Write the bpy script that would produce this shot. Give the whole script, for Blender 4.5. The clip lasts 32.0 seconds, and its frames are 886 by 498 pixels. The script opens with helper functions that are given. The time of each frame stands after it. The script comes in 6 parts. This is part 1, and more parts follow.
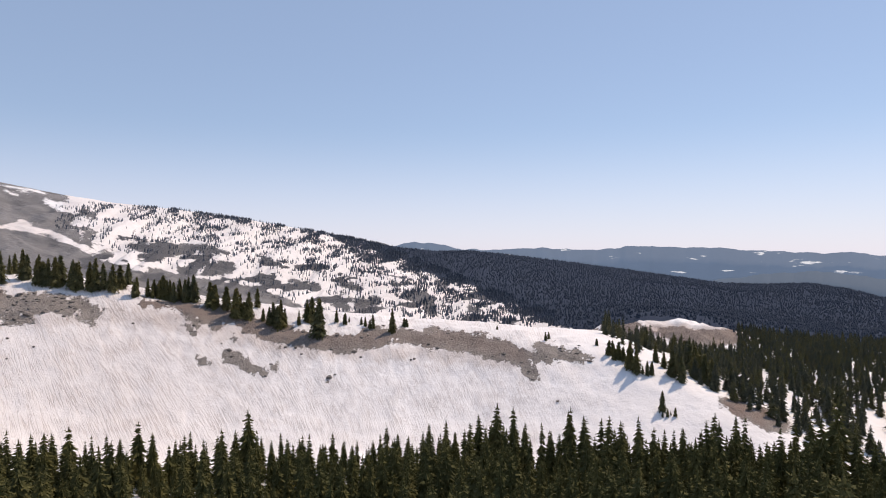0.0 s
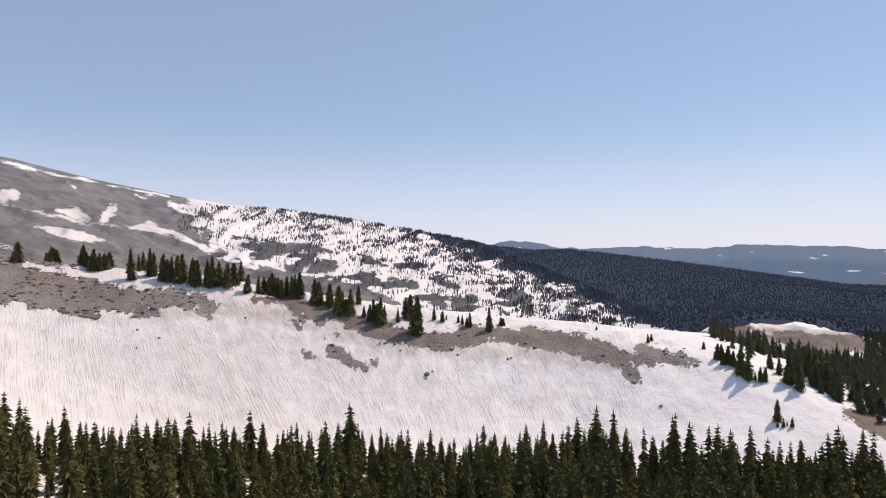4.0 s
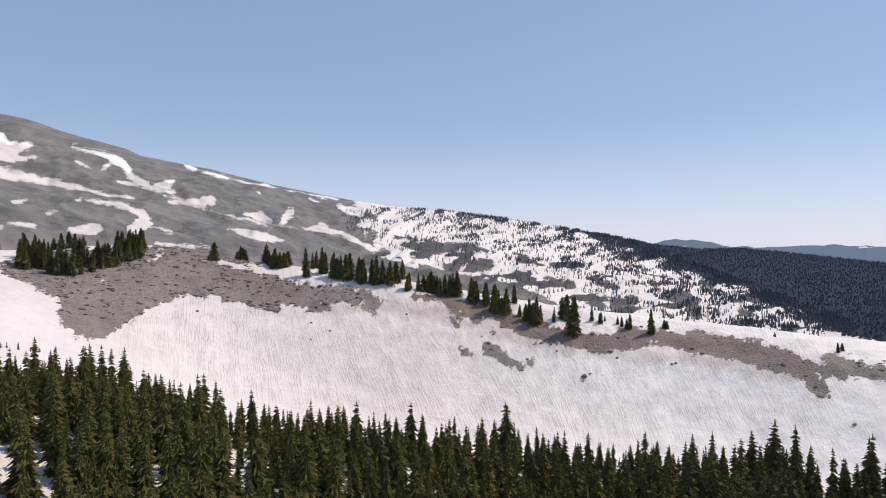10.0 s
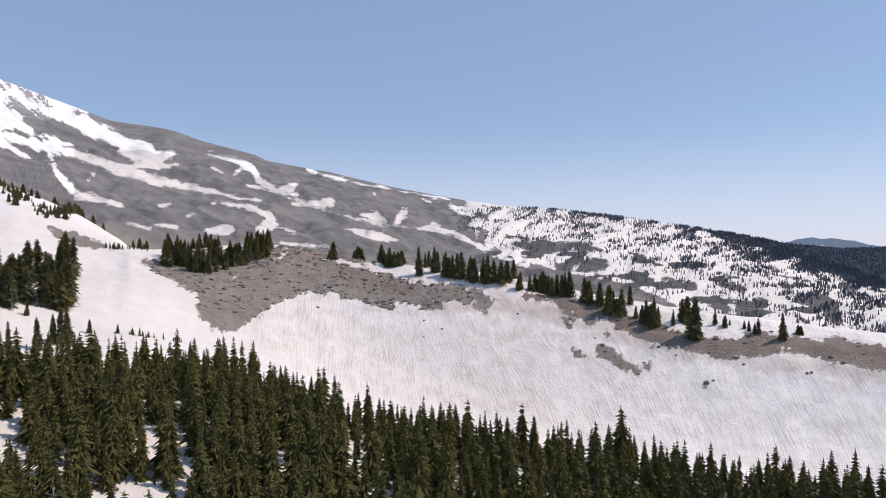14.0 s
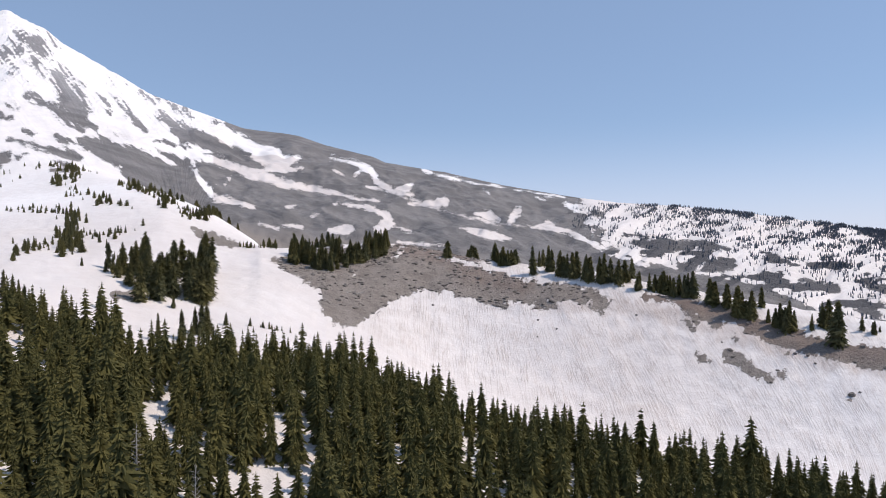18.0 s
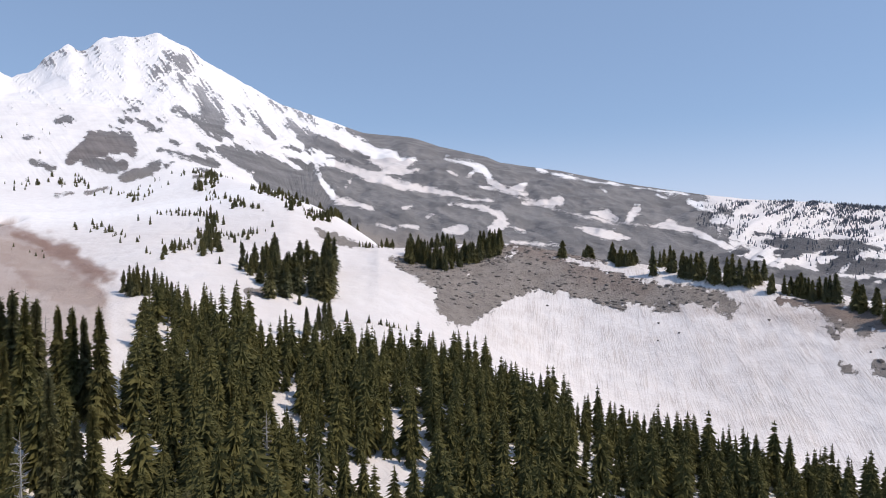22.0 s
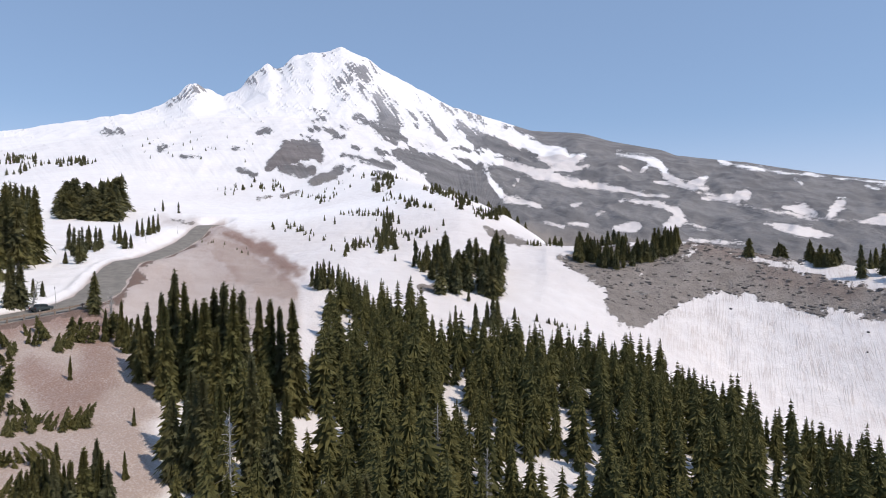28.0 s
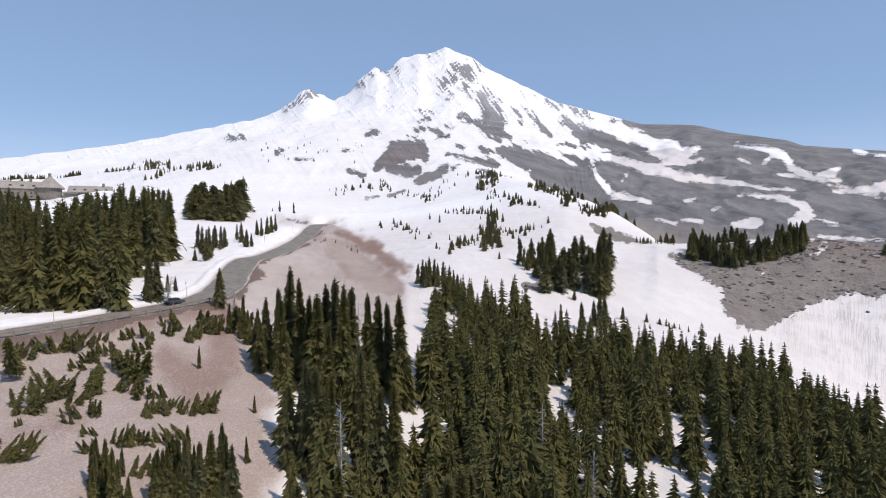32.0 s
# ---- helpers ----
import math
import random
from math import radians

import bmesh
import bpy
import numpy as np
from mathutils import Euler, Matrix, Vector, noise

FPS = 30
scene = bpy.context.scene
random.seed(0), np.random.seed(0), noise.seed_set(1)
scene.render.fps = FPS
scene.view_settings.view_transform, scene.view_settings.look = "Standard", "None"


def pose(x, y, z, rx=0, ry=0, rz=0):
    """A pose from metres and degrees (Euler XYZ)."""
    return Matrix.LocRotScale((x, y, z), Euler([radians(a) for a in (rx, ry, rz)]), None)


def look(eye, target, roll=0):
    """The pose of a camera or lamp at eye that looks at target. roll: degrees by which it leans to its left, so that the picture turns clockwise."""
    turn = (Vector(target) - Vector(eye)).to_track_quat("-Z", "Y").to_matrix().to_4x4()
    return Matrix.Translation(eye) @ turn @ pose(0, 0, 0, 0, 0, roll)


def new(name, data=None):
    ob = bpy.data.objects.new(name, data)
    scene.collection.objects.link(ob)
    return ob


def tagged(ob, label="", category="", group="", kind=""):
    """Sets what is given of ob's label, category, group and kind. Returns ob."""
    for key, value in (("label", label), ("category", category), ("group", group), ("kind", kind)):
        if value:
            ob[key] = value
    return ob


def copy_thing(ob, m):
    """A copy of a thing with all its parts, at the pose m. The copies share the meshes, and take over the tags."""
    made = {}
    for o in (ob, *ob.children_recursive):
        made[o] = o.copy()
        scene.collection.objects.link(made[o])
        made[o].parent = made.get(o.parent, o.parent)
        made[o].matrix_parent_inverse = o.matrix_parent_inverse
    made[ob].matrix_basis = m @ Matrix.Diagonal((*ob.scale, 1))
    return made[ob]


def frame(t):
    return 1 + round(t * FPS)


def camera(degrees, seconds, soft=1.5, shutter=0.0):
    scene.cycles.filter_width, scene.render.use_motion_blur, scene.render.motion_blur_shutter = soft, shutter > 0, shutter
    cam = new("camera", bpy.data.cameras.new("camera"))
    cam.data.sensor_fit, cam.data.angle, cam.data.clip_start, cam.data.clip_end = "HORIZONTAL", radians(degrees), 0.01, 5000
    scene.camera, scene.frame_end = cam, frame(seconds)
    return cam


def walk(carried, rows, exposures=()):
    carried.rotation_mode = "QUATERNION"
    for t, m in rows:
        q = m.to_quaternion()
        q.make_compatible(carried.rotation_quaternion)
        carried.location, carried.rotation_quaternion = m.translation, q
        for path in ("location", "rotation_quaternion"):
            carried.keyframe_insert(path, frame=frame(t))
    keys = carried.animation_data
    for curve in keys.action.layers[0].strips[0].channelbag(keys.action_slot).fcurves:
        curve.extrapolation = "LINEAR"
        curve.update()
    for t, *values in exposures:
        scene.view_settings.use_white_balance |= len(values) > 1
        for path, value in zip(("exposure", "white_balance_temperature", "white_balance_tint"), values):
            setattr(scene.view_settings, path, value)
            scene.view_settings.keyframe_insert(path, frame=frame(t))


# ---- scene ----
cam = camera(70.0, 32.0, soft=1.0)
EYE_HEIGHT = 50.0
walk(cam, [
    (0, pose(0, 0, EYE_HEIGHT, 90.10, 0.07, 0.00)),
    (1, pose(0, 0, EYE_HEIGHT, 90.08, 0.06, 2.15)),
    (2, pose(0, 0, EYE_HEIGHT, 90.04, 0.07, 4.33)),
    (3, pose(0, 0, EYE_HEIGHT, 90.02, 0.10, 6.52)),
    (3.5, pose(0, 0, EYE_HEIGHT, 90.01, 0.09, 7.62)),
    (5.5, pose(0, 0, EYE_HEIGHT, 89.95, 0.15, 12.19)),
    (6, pose(0, 0, EYE_HEIGHT, 89.94, 0.16, 13.35)),
    (7, pose(0, 0, EYE_HEIGHT, 89.93, 0.17, 15.69)),
    (8, pose(0, 0, EYE_HEIGHT, 89.95, 0.18, 18.05)),
    (9, pose(0, 0, EYE_HEIGHT, 89.95, 0.19, 20.40)),
    (10, pose(0, 0, EYE_HEIGHT, 89.95, 0.18, 22.77)),
    (11, pose(0, 0, EYE_HEIGHT, 89.95, 0.17, 25.19)),
    (12, pose(0, 0, EYE_HEIGHT, 89.95, 0.17, 27.69)),
    (13, pose(0, 0, EYE_HEIGHT, 89.94, 0.16, 30.24)),
    (14, pose(0, 0, EYE_HEIGHT, 89.92, 0.18, 32.81)),
    (14.5, pose(0, 0, EYE_HEIGHT, 89.90, 0.16, 34.09)),
    (16.5, pose(0, 0, EYE_HEIGHT, 89.87, 0.18, 39.22)),
    (17, pose(0, 0, EYE_HEIGHT, 89.86, 0.17, 40.51)),
    (18, pose(0, 0, EYE_HEIGHT, 89.84, 0.19, 43.07)),
    (19, pose(0, 0, EYE_HEIGHT, 89.85, 0.18, 45.64)),
    (20, pose(0, 0, EYE_HEIGHT, 89.85, 0.18, 48.21)),
    (21, pose(0, 0, EYE_HEIGHT, 89.85, 0.21, 50.79)),
    (22, pose(0, 0, EYE_HEIGHT, 89.86, 0.20, 53.35)),
    (23, pose(0, 0, EYE_HEIGHT, 89.88, 0.19, 55.91)),
    (24, pose(0, 0, EYE_HEIGHT, 89.87, 0.18, 58.47)),
    (25, pose(0, 0, EYE_HEIGHT, 89.86, 0.15, 61.01)),
    (25.5, pose(0, 0, EYE_HEIGHT, 89.86, 0.13, 62.27)),
    (27.5, pose(0, 0, EYE_HEIGHT, 89.75, 0.13, 67.24)),
    (28, pose(0, 0, EYE_HEIGHT, 89.73, 0.12, 68.47)),
    (29, pose(0, 0, EYE_HEIGHT, 89.68, 0.10, 70.88)),
    (30, pose(0, 0, EYE_HEIGHT, 89.65, 0.11, 73.25)),
    (31, pose(0, 0, EYE_HEIGHT, 89.63, 0.16, 75.57)),
    (32, pose(0, 0, EYE_HEIGHT, 89.57, 0.23, 77.88)),
], exposures=[(0.0, 0.1, 7350, 16), (16.0, 0.0, 6800, 13), (32.0, 0.0, 6520, 11)])

# ---- sky and sun: a clear late-spring morning ----
SUN_YAW, SUN_RISE = -50.0, 54.0          # degrees, turned to the left of +y, and above the horizon
world = bpy.data.worlds.new("sky")
scene.world = world
world.use_nodes = True
wn = world.node_tree.nodes
sky = wn.new("ShaderNodeTexSky")
sky.sky_type = "NISHITA"
sky.sun_disc = False
sky.sun_elevation = radians(SUN_RISE)
sky.sun_rotation = radians(-SUN_YAW)
sky.altitude = 1700
sky.air_density, sky.dust_density, sky.ozone_density = 1.0, 0.45, 2.4
wn["Background"].inputs["Strength"].default_value = 0.126
haze = wn.new("ShaderNodeMix")                     # thin haze evens out the sky
haze.data_type = "RGBA"
haze.inputs[0].default_value = 0.48
haze.inputs[7].default_value = (2.7, 3.97, 6.1, 1)
world.node_tree.links.new(sky.outputs["Color"], haze.inputs[6])
low_air = wn.new("ShaderNodeMix")                  # the air is paler towards the horizon, all round
low_air.data_type = "RGBA"
low_air.inputs[7].default_value = (5.4, 5.7, 7.5, 1)
height_of = wn.new("ShaderNodeSeparateXYZ")
world.node_tree.links.new(wn.new("ShaderNodeTexCoord").outputs["Generated"], height_of.inputs[0])
near_level = wn.new("ShaderNodeMapRange")
near_level.interpolation_type = "SMOOTHSTEP"
for i, v in enumerate((-0.02, 0.2, 0.62, 0.0)):
    near_level.inputs[i + 1].default_value = v
world.node_tree.links.new(height_of.outputs["Z"], near_level.inputs[0])
world.node_tree.links.new(near_level.outputs[0], low_air.inputs[0])
world.node_tree.links.new(haze.outputs[2], low_air.inputs[6])
world.node_tree.links.new(low_air.outputs[2], wn["Background"].inputs["Color"])
sun_data = bpy.data.lights.new("sun", "SUN")
sun_data.energy, sun_data.angle, sun_data.color = 3.1, radians(0.53), (1.0, 0.895, 0.79)
sun = new("sun", sun_data)
sy, sr = radians(SUN_YAW), radians(SUN_RISE)
to_sun = Vector((-math.sin(sy) * math.cos(sr), math.cos(sy) * math.cos(sr), math.sin(sr)))
sun.matrix_world = look(to_sun * 300, (0, 0, 0))


# ---- materials ----
def material(name, build, rough=0.9):
    """A node material; build(nodes, link, bsdf) wires the rest."""
    m = bpy.data.materials.new(name)
    m.use_nodes = True
    nt = m.node_tree
    b = nt.nodes["Principled BSDF"]
    b.inputs["Roughness"].default_value = rough
    b.inputs["Specular IOR Level"].default_value = 0.25
    build(nt.nodes, nt.links.new, b)
    return m


def tex_noise(N, scale, detail=4, rough=0.6, vec=None, L=None):
    n = N.new("ShaderNodeTexNoise")
    n.inputs["Scale"].default_value, n.inputs["Detail"].default_value, n.inputs["Roughness"].default_value = scale, detail, rough
    if vec is not None:
        L(vec, n.inputs["Vector"])
    return n.outputs["Fac"]


def calc(N, L, op, a, b, c=None, clamp=False):
    n = N.new("ShaderNodeMath")
    n.operation, n.use_clamp = op, clamp
    for i, v in enumerate((a, b, c)):
        if v is None:
            continue
        if isinstance(v, (int, float)):
            n.inputs[i].default_value = v
        else:
            L(v, n.inputs[i])
    return n.outputs[0]


def blend(N, L, fac, a, b, mode="MIX"):
    n = N.new("ShaderNodeMix")
    n.data_type, n.blend_type = "RGBA", mode
    for s, v in ((n.inputs[0], fac), (n.inputs[6], a), (n.inputs[7], b)):
        if isinstance(v, (int, float)):
            s.default_value = v
        elif isinstance(v, tuple):
            s.default_value = (*v, 1)
        else:
            L(v, s)
    return n.outputs[2]


def span(N, L, v, lo, hi, a=0.0, b=1.0):
    n = N.new("ShaderNodeMapRange")
    n.interpolation_type = "SMOOTHSTEP"
    L(v, n.inputs[0])
    for i, x in enumerate((lo, hi, a, b)):
        n.inputs[i + 1].default_value = x
    return n.outputs[0]


def place(N):
    return N.new("ShaderNodeNewGeometry").outputs["Position"]


def stretch(N, L, vec, sx, sy, sz):
    n = N.new("ShaderNodeMapping")
    n.vector_type = "POINT"
    n.inputs["Scale"].default_value = (sx, sy, sz)
    L(vec, n.inputs["Vector"])
    return n.outputs[0]


def bump(N, L, b, height, strength, dist):
    n = N.new("ShaderNodeBump")
    n.inputs["Strength"].default_value, n.inputs["Distance"].default_value = strength, dist
    L(height, n.inputs["Height"])
    L(n.outputs[0], b.inputs["Normal"])


def attr(N, name, out="Fac"):
    n = N.new("ShaderNodeAttribute")
    n.attribute_name = name
    return n.outputs[out]


def build_ground(N, L, b):
    p = place(N)
    n_fine = tex_noise(N, 1.4, 5, 0.65, p, L)
    n_mid = tex_noise(N, 0.16, 5, 0.62, p, L)
    n_far = tex_noise(N, 0.013, 6, 0.62, p, L)
    flow = attr(N, "flow", "Vector")
    streak = tex_noise(N, 1.0, 3, 0.55, stretch(N, L, flow, 1.15, 0.075, 1.0), L)
    line_at = calc(N, L, "ABSOLUTE", calc(N, L, "SUBTRACT", streak, 0.5), 0.0)
    # bare ground against snow: the edge is frayed at three scales
    f = attr(N, "bare")
    f = calc(N, L, "MULTIPLY_ADD", calc(N, L, "SUBTRACT", n_fine, 0.5), 0.9, f)
    f = calc(N, L, "MULTIPLY_ADD", calc(N, L, "SUBTRACT", n_mid, 0.5), 0.8, f)
    f = calc(N, L, "MULTIPLY_ADD", calc(N, L, "SUBTRACT", n_far, 0.5), 0.4, f)
    n_big = tex_noise(N, 1.0, 6, 0.66, stretch(N, L, flow, 0.3, 0.05, 1.0), L)
    f = calc(N, L, "MULTIPLY_ADD", calc(N, L, "MULTIPLY", calc(N, L, "SUBTRACT", n_big, 0.5), attr(N, "rough")), 1.1, f)
    ribbed = tex_noise(N, 1.0, 4, 0.62, stretch(N, L, flow, 0.85, 0.11, 1.0), L)
    f = calc(N, L, "MULTIPLY_ADD", calc(N, L, "SUBTRACT", ribbed, 0.5), calc(N, L, "MULTIPLY", calc(N, L, "MULTIPLY", attr(N, "snow_haze"), 4.5), span(N, L, attr(N, "bare"), -0.5, 0.0)), f)
    rock_mask = span(N, L, f, -0.035, 0.035)
    # snow: clean to silty, runnels down the bowl
    dirt = attr(N, "silt")
    dirty = calc(N, L, "MULTIPLY_ADD", calc(N, L, "SUBTRACT", n_mid, 0.5), 0.3, dirt)
    dirty = calc(N, L, "MULTIPLY_ADD", calc(N, L, "SUBTRACT", n_far, 0.5), 0.35, dirty)
    runnel = calc(N, L, "MULTIPLY", attr(N, "runnel"), calc(N, L, "SUBTRACT", 1.0, rock_mask))
    groove = calc(N, L, "MULTIPLY", calc(N, L, "MULTIPLY", span(N, L, line_at, 0.06, 0.0), span(N, L, n_mid, 0.3, 0.65, 0.25, 1.0)), runnel)
    dirty = calc(N, L, "MULTIPLY_ADD", groove, 0.24, dirty)
    grain = calc(N, L, "MULTIPLY", calc(N, L, "SUBTRACT", tex_noise(N, 3.5, 4, 0.75, p, L), 0.5), calc(N, L, "MULTIPLY", dirt, 1.5))
    dirty = calc(N, L, "ADD", dirty, grain, clamp=True)
    snow_c = blend(N, L, dirty, (0.93, 0.907, 0.893), blend(N, L, attr(N, "rust"), (0.43, 0.335, 0.285), (0.27, 0.165, 0.125)))
    # ash and scree
    rock_c = blend(N, L, span(N, L, n_mid, 0.3, 0.7), (0.208, 0.181, 0.16), (0.335, 0.294, 0.26))
    rock_c = blend(N, L, span(N, L, n_fine, 0.35, 0.75, 0.0, 0.55), rock_c, (0.4, 0.352, 0.312))
    rock_c = blend(N, L, span(N, L, n_far, 0.4, 0.65, 0.0, 0.35), rock_c, (0.215, 0.195, 0.182))
    big = calc(N, L, "MULTIPLY", span(N, L, n_big, 0.38, 0.68), attr(N, "rough"))
    rock_c = blend(N, L, calc(N, L, "MULTIPLY", big, 0.3), rock_c, (0.13, 0.122, 0.12))
    # grey andesite of the far slopes, cooled further to paint in distance haze
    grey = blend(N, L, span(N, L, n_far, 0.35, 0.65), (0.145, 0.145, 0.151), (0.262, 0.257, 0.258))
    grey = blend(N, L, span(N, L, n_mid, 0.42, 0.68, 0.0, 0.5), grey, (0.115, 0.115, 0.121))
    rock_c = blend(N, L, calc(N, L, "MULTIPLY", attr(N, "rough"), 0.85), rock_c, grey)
    # high rock paled by snow dusting, with aerial haze painted into the same grey
    frost_haze = calc(N, L, "MULTIPLY", attr(N, "snow_haze"), span(N, L, n_mid, 0.35, 0.65, 0.25, 0.75))
    rock_c = blend(N, L, frost_haze, rock_c, (0.52, 0.52, 0.54))
    pebble = tex_noise(N, 0.75, 2, 0.5, p, L)
    rock_c = blend(N, L, span(N, L, pebble, 0.58, 0.66, 0.0, 0.55), rock_c, (0.15, 0.135, 0.125))
    rock_c = blend(N, L, attr(N, "rust"), rock_c, (0.23, 0.15, 0.118))
    rock_c = blend(N, L, calc(N, L, "MULTIPLY", attr(N, "crag"), calc(N, L, "MULTIPLY_ADD", attr(N, "snow_haze"), -0.3, 1.0)), rock_c, (0.1, 0.1, 0.108))
    # forest floor of the far ridge, with distance haze put into its blue
    col = blend(N, L, rock_mask, snow_c, rock_c)
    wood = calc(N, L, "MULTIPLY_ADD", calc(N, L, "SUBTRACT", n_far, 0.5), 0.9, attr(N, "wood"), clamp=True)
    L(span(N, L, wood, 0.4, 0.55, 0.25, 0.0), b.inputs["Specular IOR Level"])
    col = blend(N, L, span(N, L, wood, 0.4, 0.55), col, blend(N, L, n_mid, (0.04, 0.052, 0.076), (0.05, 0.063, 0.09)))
    L(col, b.inputs["Base Color"])
    L(span(N, L, rock_mask, 0, 1, 0.72, 0.95), b.inputs["Roughness"])
    h = calc(N, L, "MULTIPLY_ADD", n_mid, 1.6, calc(N, L, "MULTIPLY", n_fine, calc(N, L, "MULTIPLY_ADD", rock_mask, 1.7, calc(N, L, "MULTIPLY_ADD", dirt, 0.9, 0.1))))
    h = calc(N, L, "MULTIPLY_ADD", groove, -0.2, h)
    h = calc(N, L, "MULTIPLY_ADD", calc(N, L, "MULTIPLY", n_big, calc(N, L, "MULTIPLY", attr(N, "rough"), calc(N, L, "MULTIPLY_ADD", rock_mask, 0.7, 0.3))), 15.0, h)
    h = calc(N, L, "MULTIPLY_ADD", calc(N, L, "MULTIPLY", ribbed, calc(N, L, "MULTIPLY", attr(N, "snow_haze"), span(N, L, attr(N, "bare"), -0.55, -0.05))), 22.0, h)
    bump(N, L, b, h, 0.75, 0.6)


def build_needles(tint, through_share=0.2, browning=0.5):
    def build(N, L, b):
        r = N.new("ShaderNodeObjectInfo").outputs["Random"]
        i = N.new("ShaderNodeNewGeometry").outputs["Random Per Island"]
        n = tex_noise(N, 3.2, 5, 0.7, place(N), L)
        a, c, d = tint
        b.inputs["Specular IOR Level"].default_value = 0.1 if browning else 0.0
        col = blend(N, L, span(N, L, n, 0.3, 0.7), a, c)
        col = blend(N, L, calc(N, L, "MULTIPLY", i, 0.6), col, d)
        col = blend(N, L, calc(N, L, "MULTIPLY", r, browning), col, (0.135, 0.115, 0.046))
        stand_tone = tex_noise(N, 0.11, 3, 0.6, place(N), L)
        col = blend(N, L, span(N, L, stand_tone, 0.42, 0.62, 0.0, browning), col, (0.17, 0.148, 0.05))
        L(col, b.inputs["Base Color"])
        glow = N.new("ShaderNodeBsdfTranslucent")            # thin needles let some sun through
        L(col, glow.inputs["Color"])
        mix = N.new("ShaderNodeMixShader")
        mix.inputs[0].default_value = through_share
        L(b.outputs[0], mix.inputs[1])
        L(glow.outputs[0], mix.inputs[2])
        L(mix.outputs[0], N["Material Output"].inputs["Surface"])
    return build


def build_plain(c1, c2, scale, rough_bump=0.3, scale2=None):
    def build(N, L, b):
        n = tex_noise(N, scale, 5, 0.6, place(N), L)
        n2 = tex_noise(N, (scale2 or scale * 9), 4, 0.6, place(N), L)
        col = blend(N, L, span(N, L, n, 0.3, 0.7), c1, c2)
        col = blend(N, L, span(N, L, n2, 0.45, 0.75, 0.0, 0.35), col, tuple(x * 0.62 for x in c1))
        L(col, b.inputs["Base Color"])
        bump(N, L, b, n2, rough_bump, 0.05)
    return build


M_GROUND = material("snow_and_ash_ground", build_ground)
M_NEEDLES = material("hemlock_needles", build_needles(((0.076, 0.079, 0.032), (0.18, 0.166, 0.06), (0.064, 0.071, 0.032))), 0.75)
M_NEEDLES_COOL = material("subalpine_fir_needles", build_needles(((0.08, 0.086, 0.046), (0.16, 0.158, 0.08), (0.072, 0.081, 0.05))), 0.75)
M_NEEDLES_SLOPE = material("slope_conifer_needles", build_needles(((0.07, 0.08, 0.066), (0.115, 0.122, 0.09), (0.066, 0.076, 0.066))), 0.8)
# far ridge: aerial haze is painted into the needles as a blue tint
M_NEEDLES_FAR_HAZE = material("hazed_far_needles", build_needles(((0.066, 0.084, 0.118), (0.076, 0.095, 0.13), (0.066, 0.084, 0.118)), 0.4, 0.0), 0.85)
# across the canyon: needle colour paled and blued to stand in for haze
M_NEEDLES_HILL_HAZE = material("hazed_hill_needles", build_needles(((0.15, 0.172, 0.21), (0.175, 0.195, 0.23), (0.15, 0.172, 0.21)), 0.5, 0.0), 0.85)
M_BARK = material("conifer_bark", build_plain((0.115, 0.092, 0.075), (0.19, 0.165, 0.145), 3.0, 0.6))
M_SNAG = material("weathered_dead_wood", build_plain((0.33, 0.31, 0.285), (0.47, 0.445, 0.41), 2.0, 0.5))
M_STONE = material("volcanic_boulder", build_plain((0.135, 0.12, 0.11), (0.26, 0.232, 0.21), 0.5, 0.8))
M_ROAD = material("dusty_asphalt", build_plain((0.19, 0.174, 0.152), (0.27, 0.248, 0.215), 0.35, 0.3, 6.0))
M_TIMBER = material("weathered_guardrail_timber", build_plain((0.25, 0.19, 0.145), (0.36, 0.29, 0.23), 0.8, 0.4))
M_ROOF = material("weathered_shingle_roof", build_plain((0.3, 0.27, 0.235), (0.39, 0.355, 0.31), 0.25, 0.5))
M_WALL = material("dark_timber_wall", build_plain((0.16, 0.14, 0.12), (0.27, 0.24, 0.21), 0.4, 0.4))
M_GLASS = material("window_glass", build_plain((0.03, 0.035, 0.04), (0.05, 0.055, 0.06), 0.5, 0.0), 0.12)
M_STEEL = material("dull_steel", build_plain((0.25, 0.25, 0.25), (0.35, 0.35, 0.34), 1.0, 0.2), 0.5)
M_PAINT = material("dark_car_paint", build_plain((0.055, 0.068, 0.07), (0.075, 0.088, 0.09), 1.0, 0.0), 0.25)
M_RUST_RED = material("red_plastic", build_plain((0.2, 0.015, 0.012), (0.26, 0.02, 0.016), 2.0, 0.0), 0.3)
M_RUBBER = material("tyre_rubber", build_plain((0.02, 0.02, 0.02), (0.03, 0.03, 0.03), 4.0, 0.2))

# ---- the lie of the land ----
# Break lines of the ground, each (bearing in degrees to the left of +y, distance, height against the eye), from the foot of the view outwards.
def line(*rows):
    b, d, h = (np.array(c, float) for c in zip(*rows))
    return b, d, h


def rises(*rows):
    """The same with the height given as degrees above or below the level of the eye."""
    b, d, e = (np.array(c, float) for c in zip(*rows))
    return b, d, d * np.tan(np.radians(e))


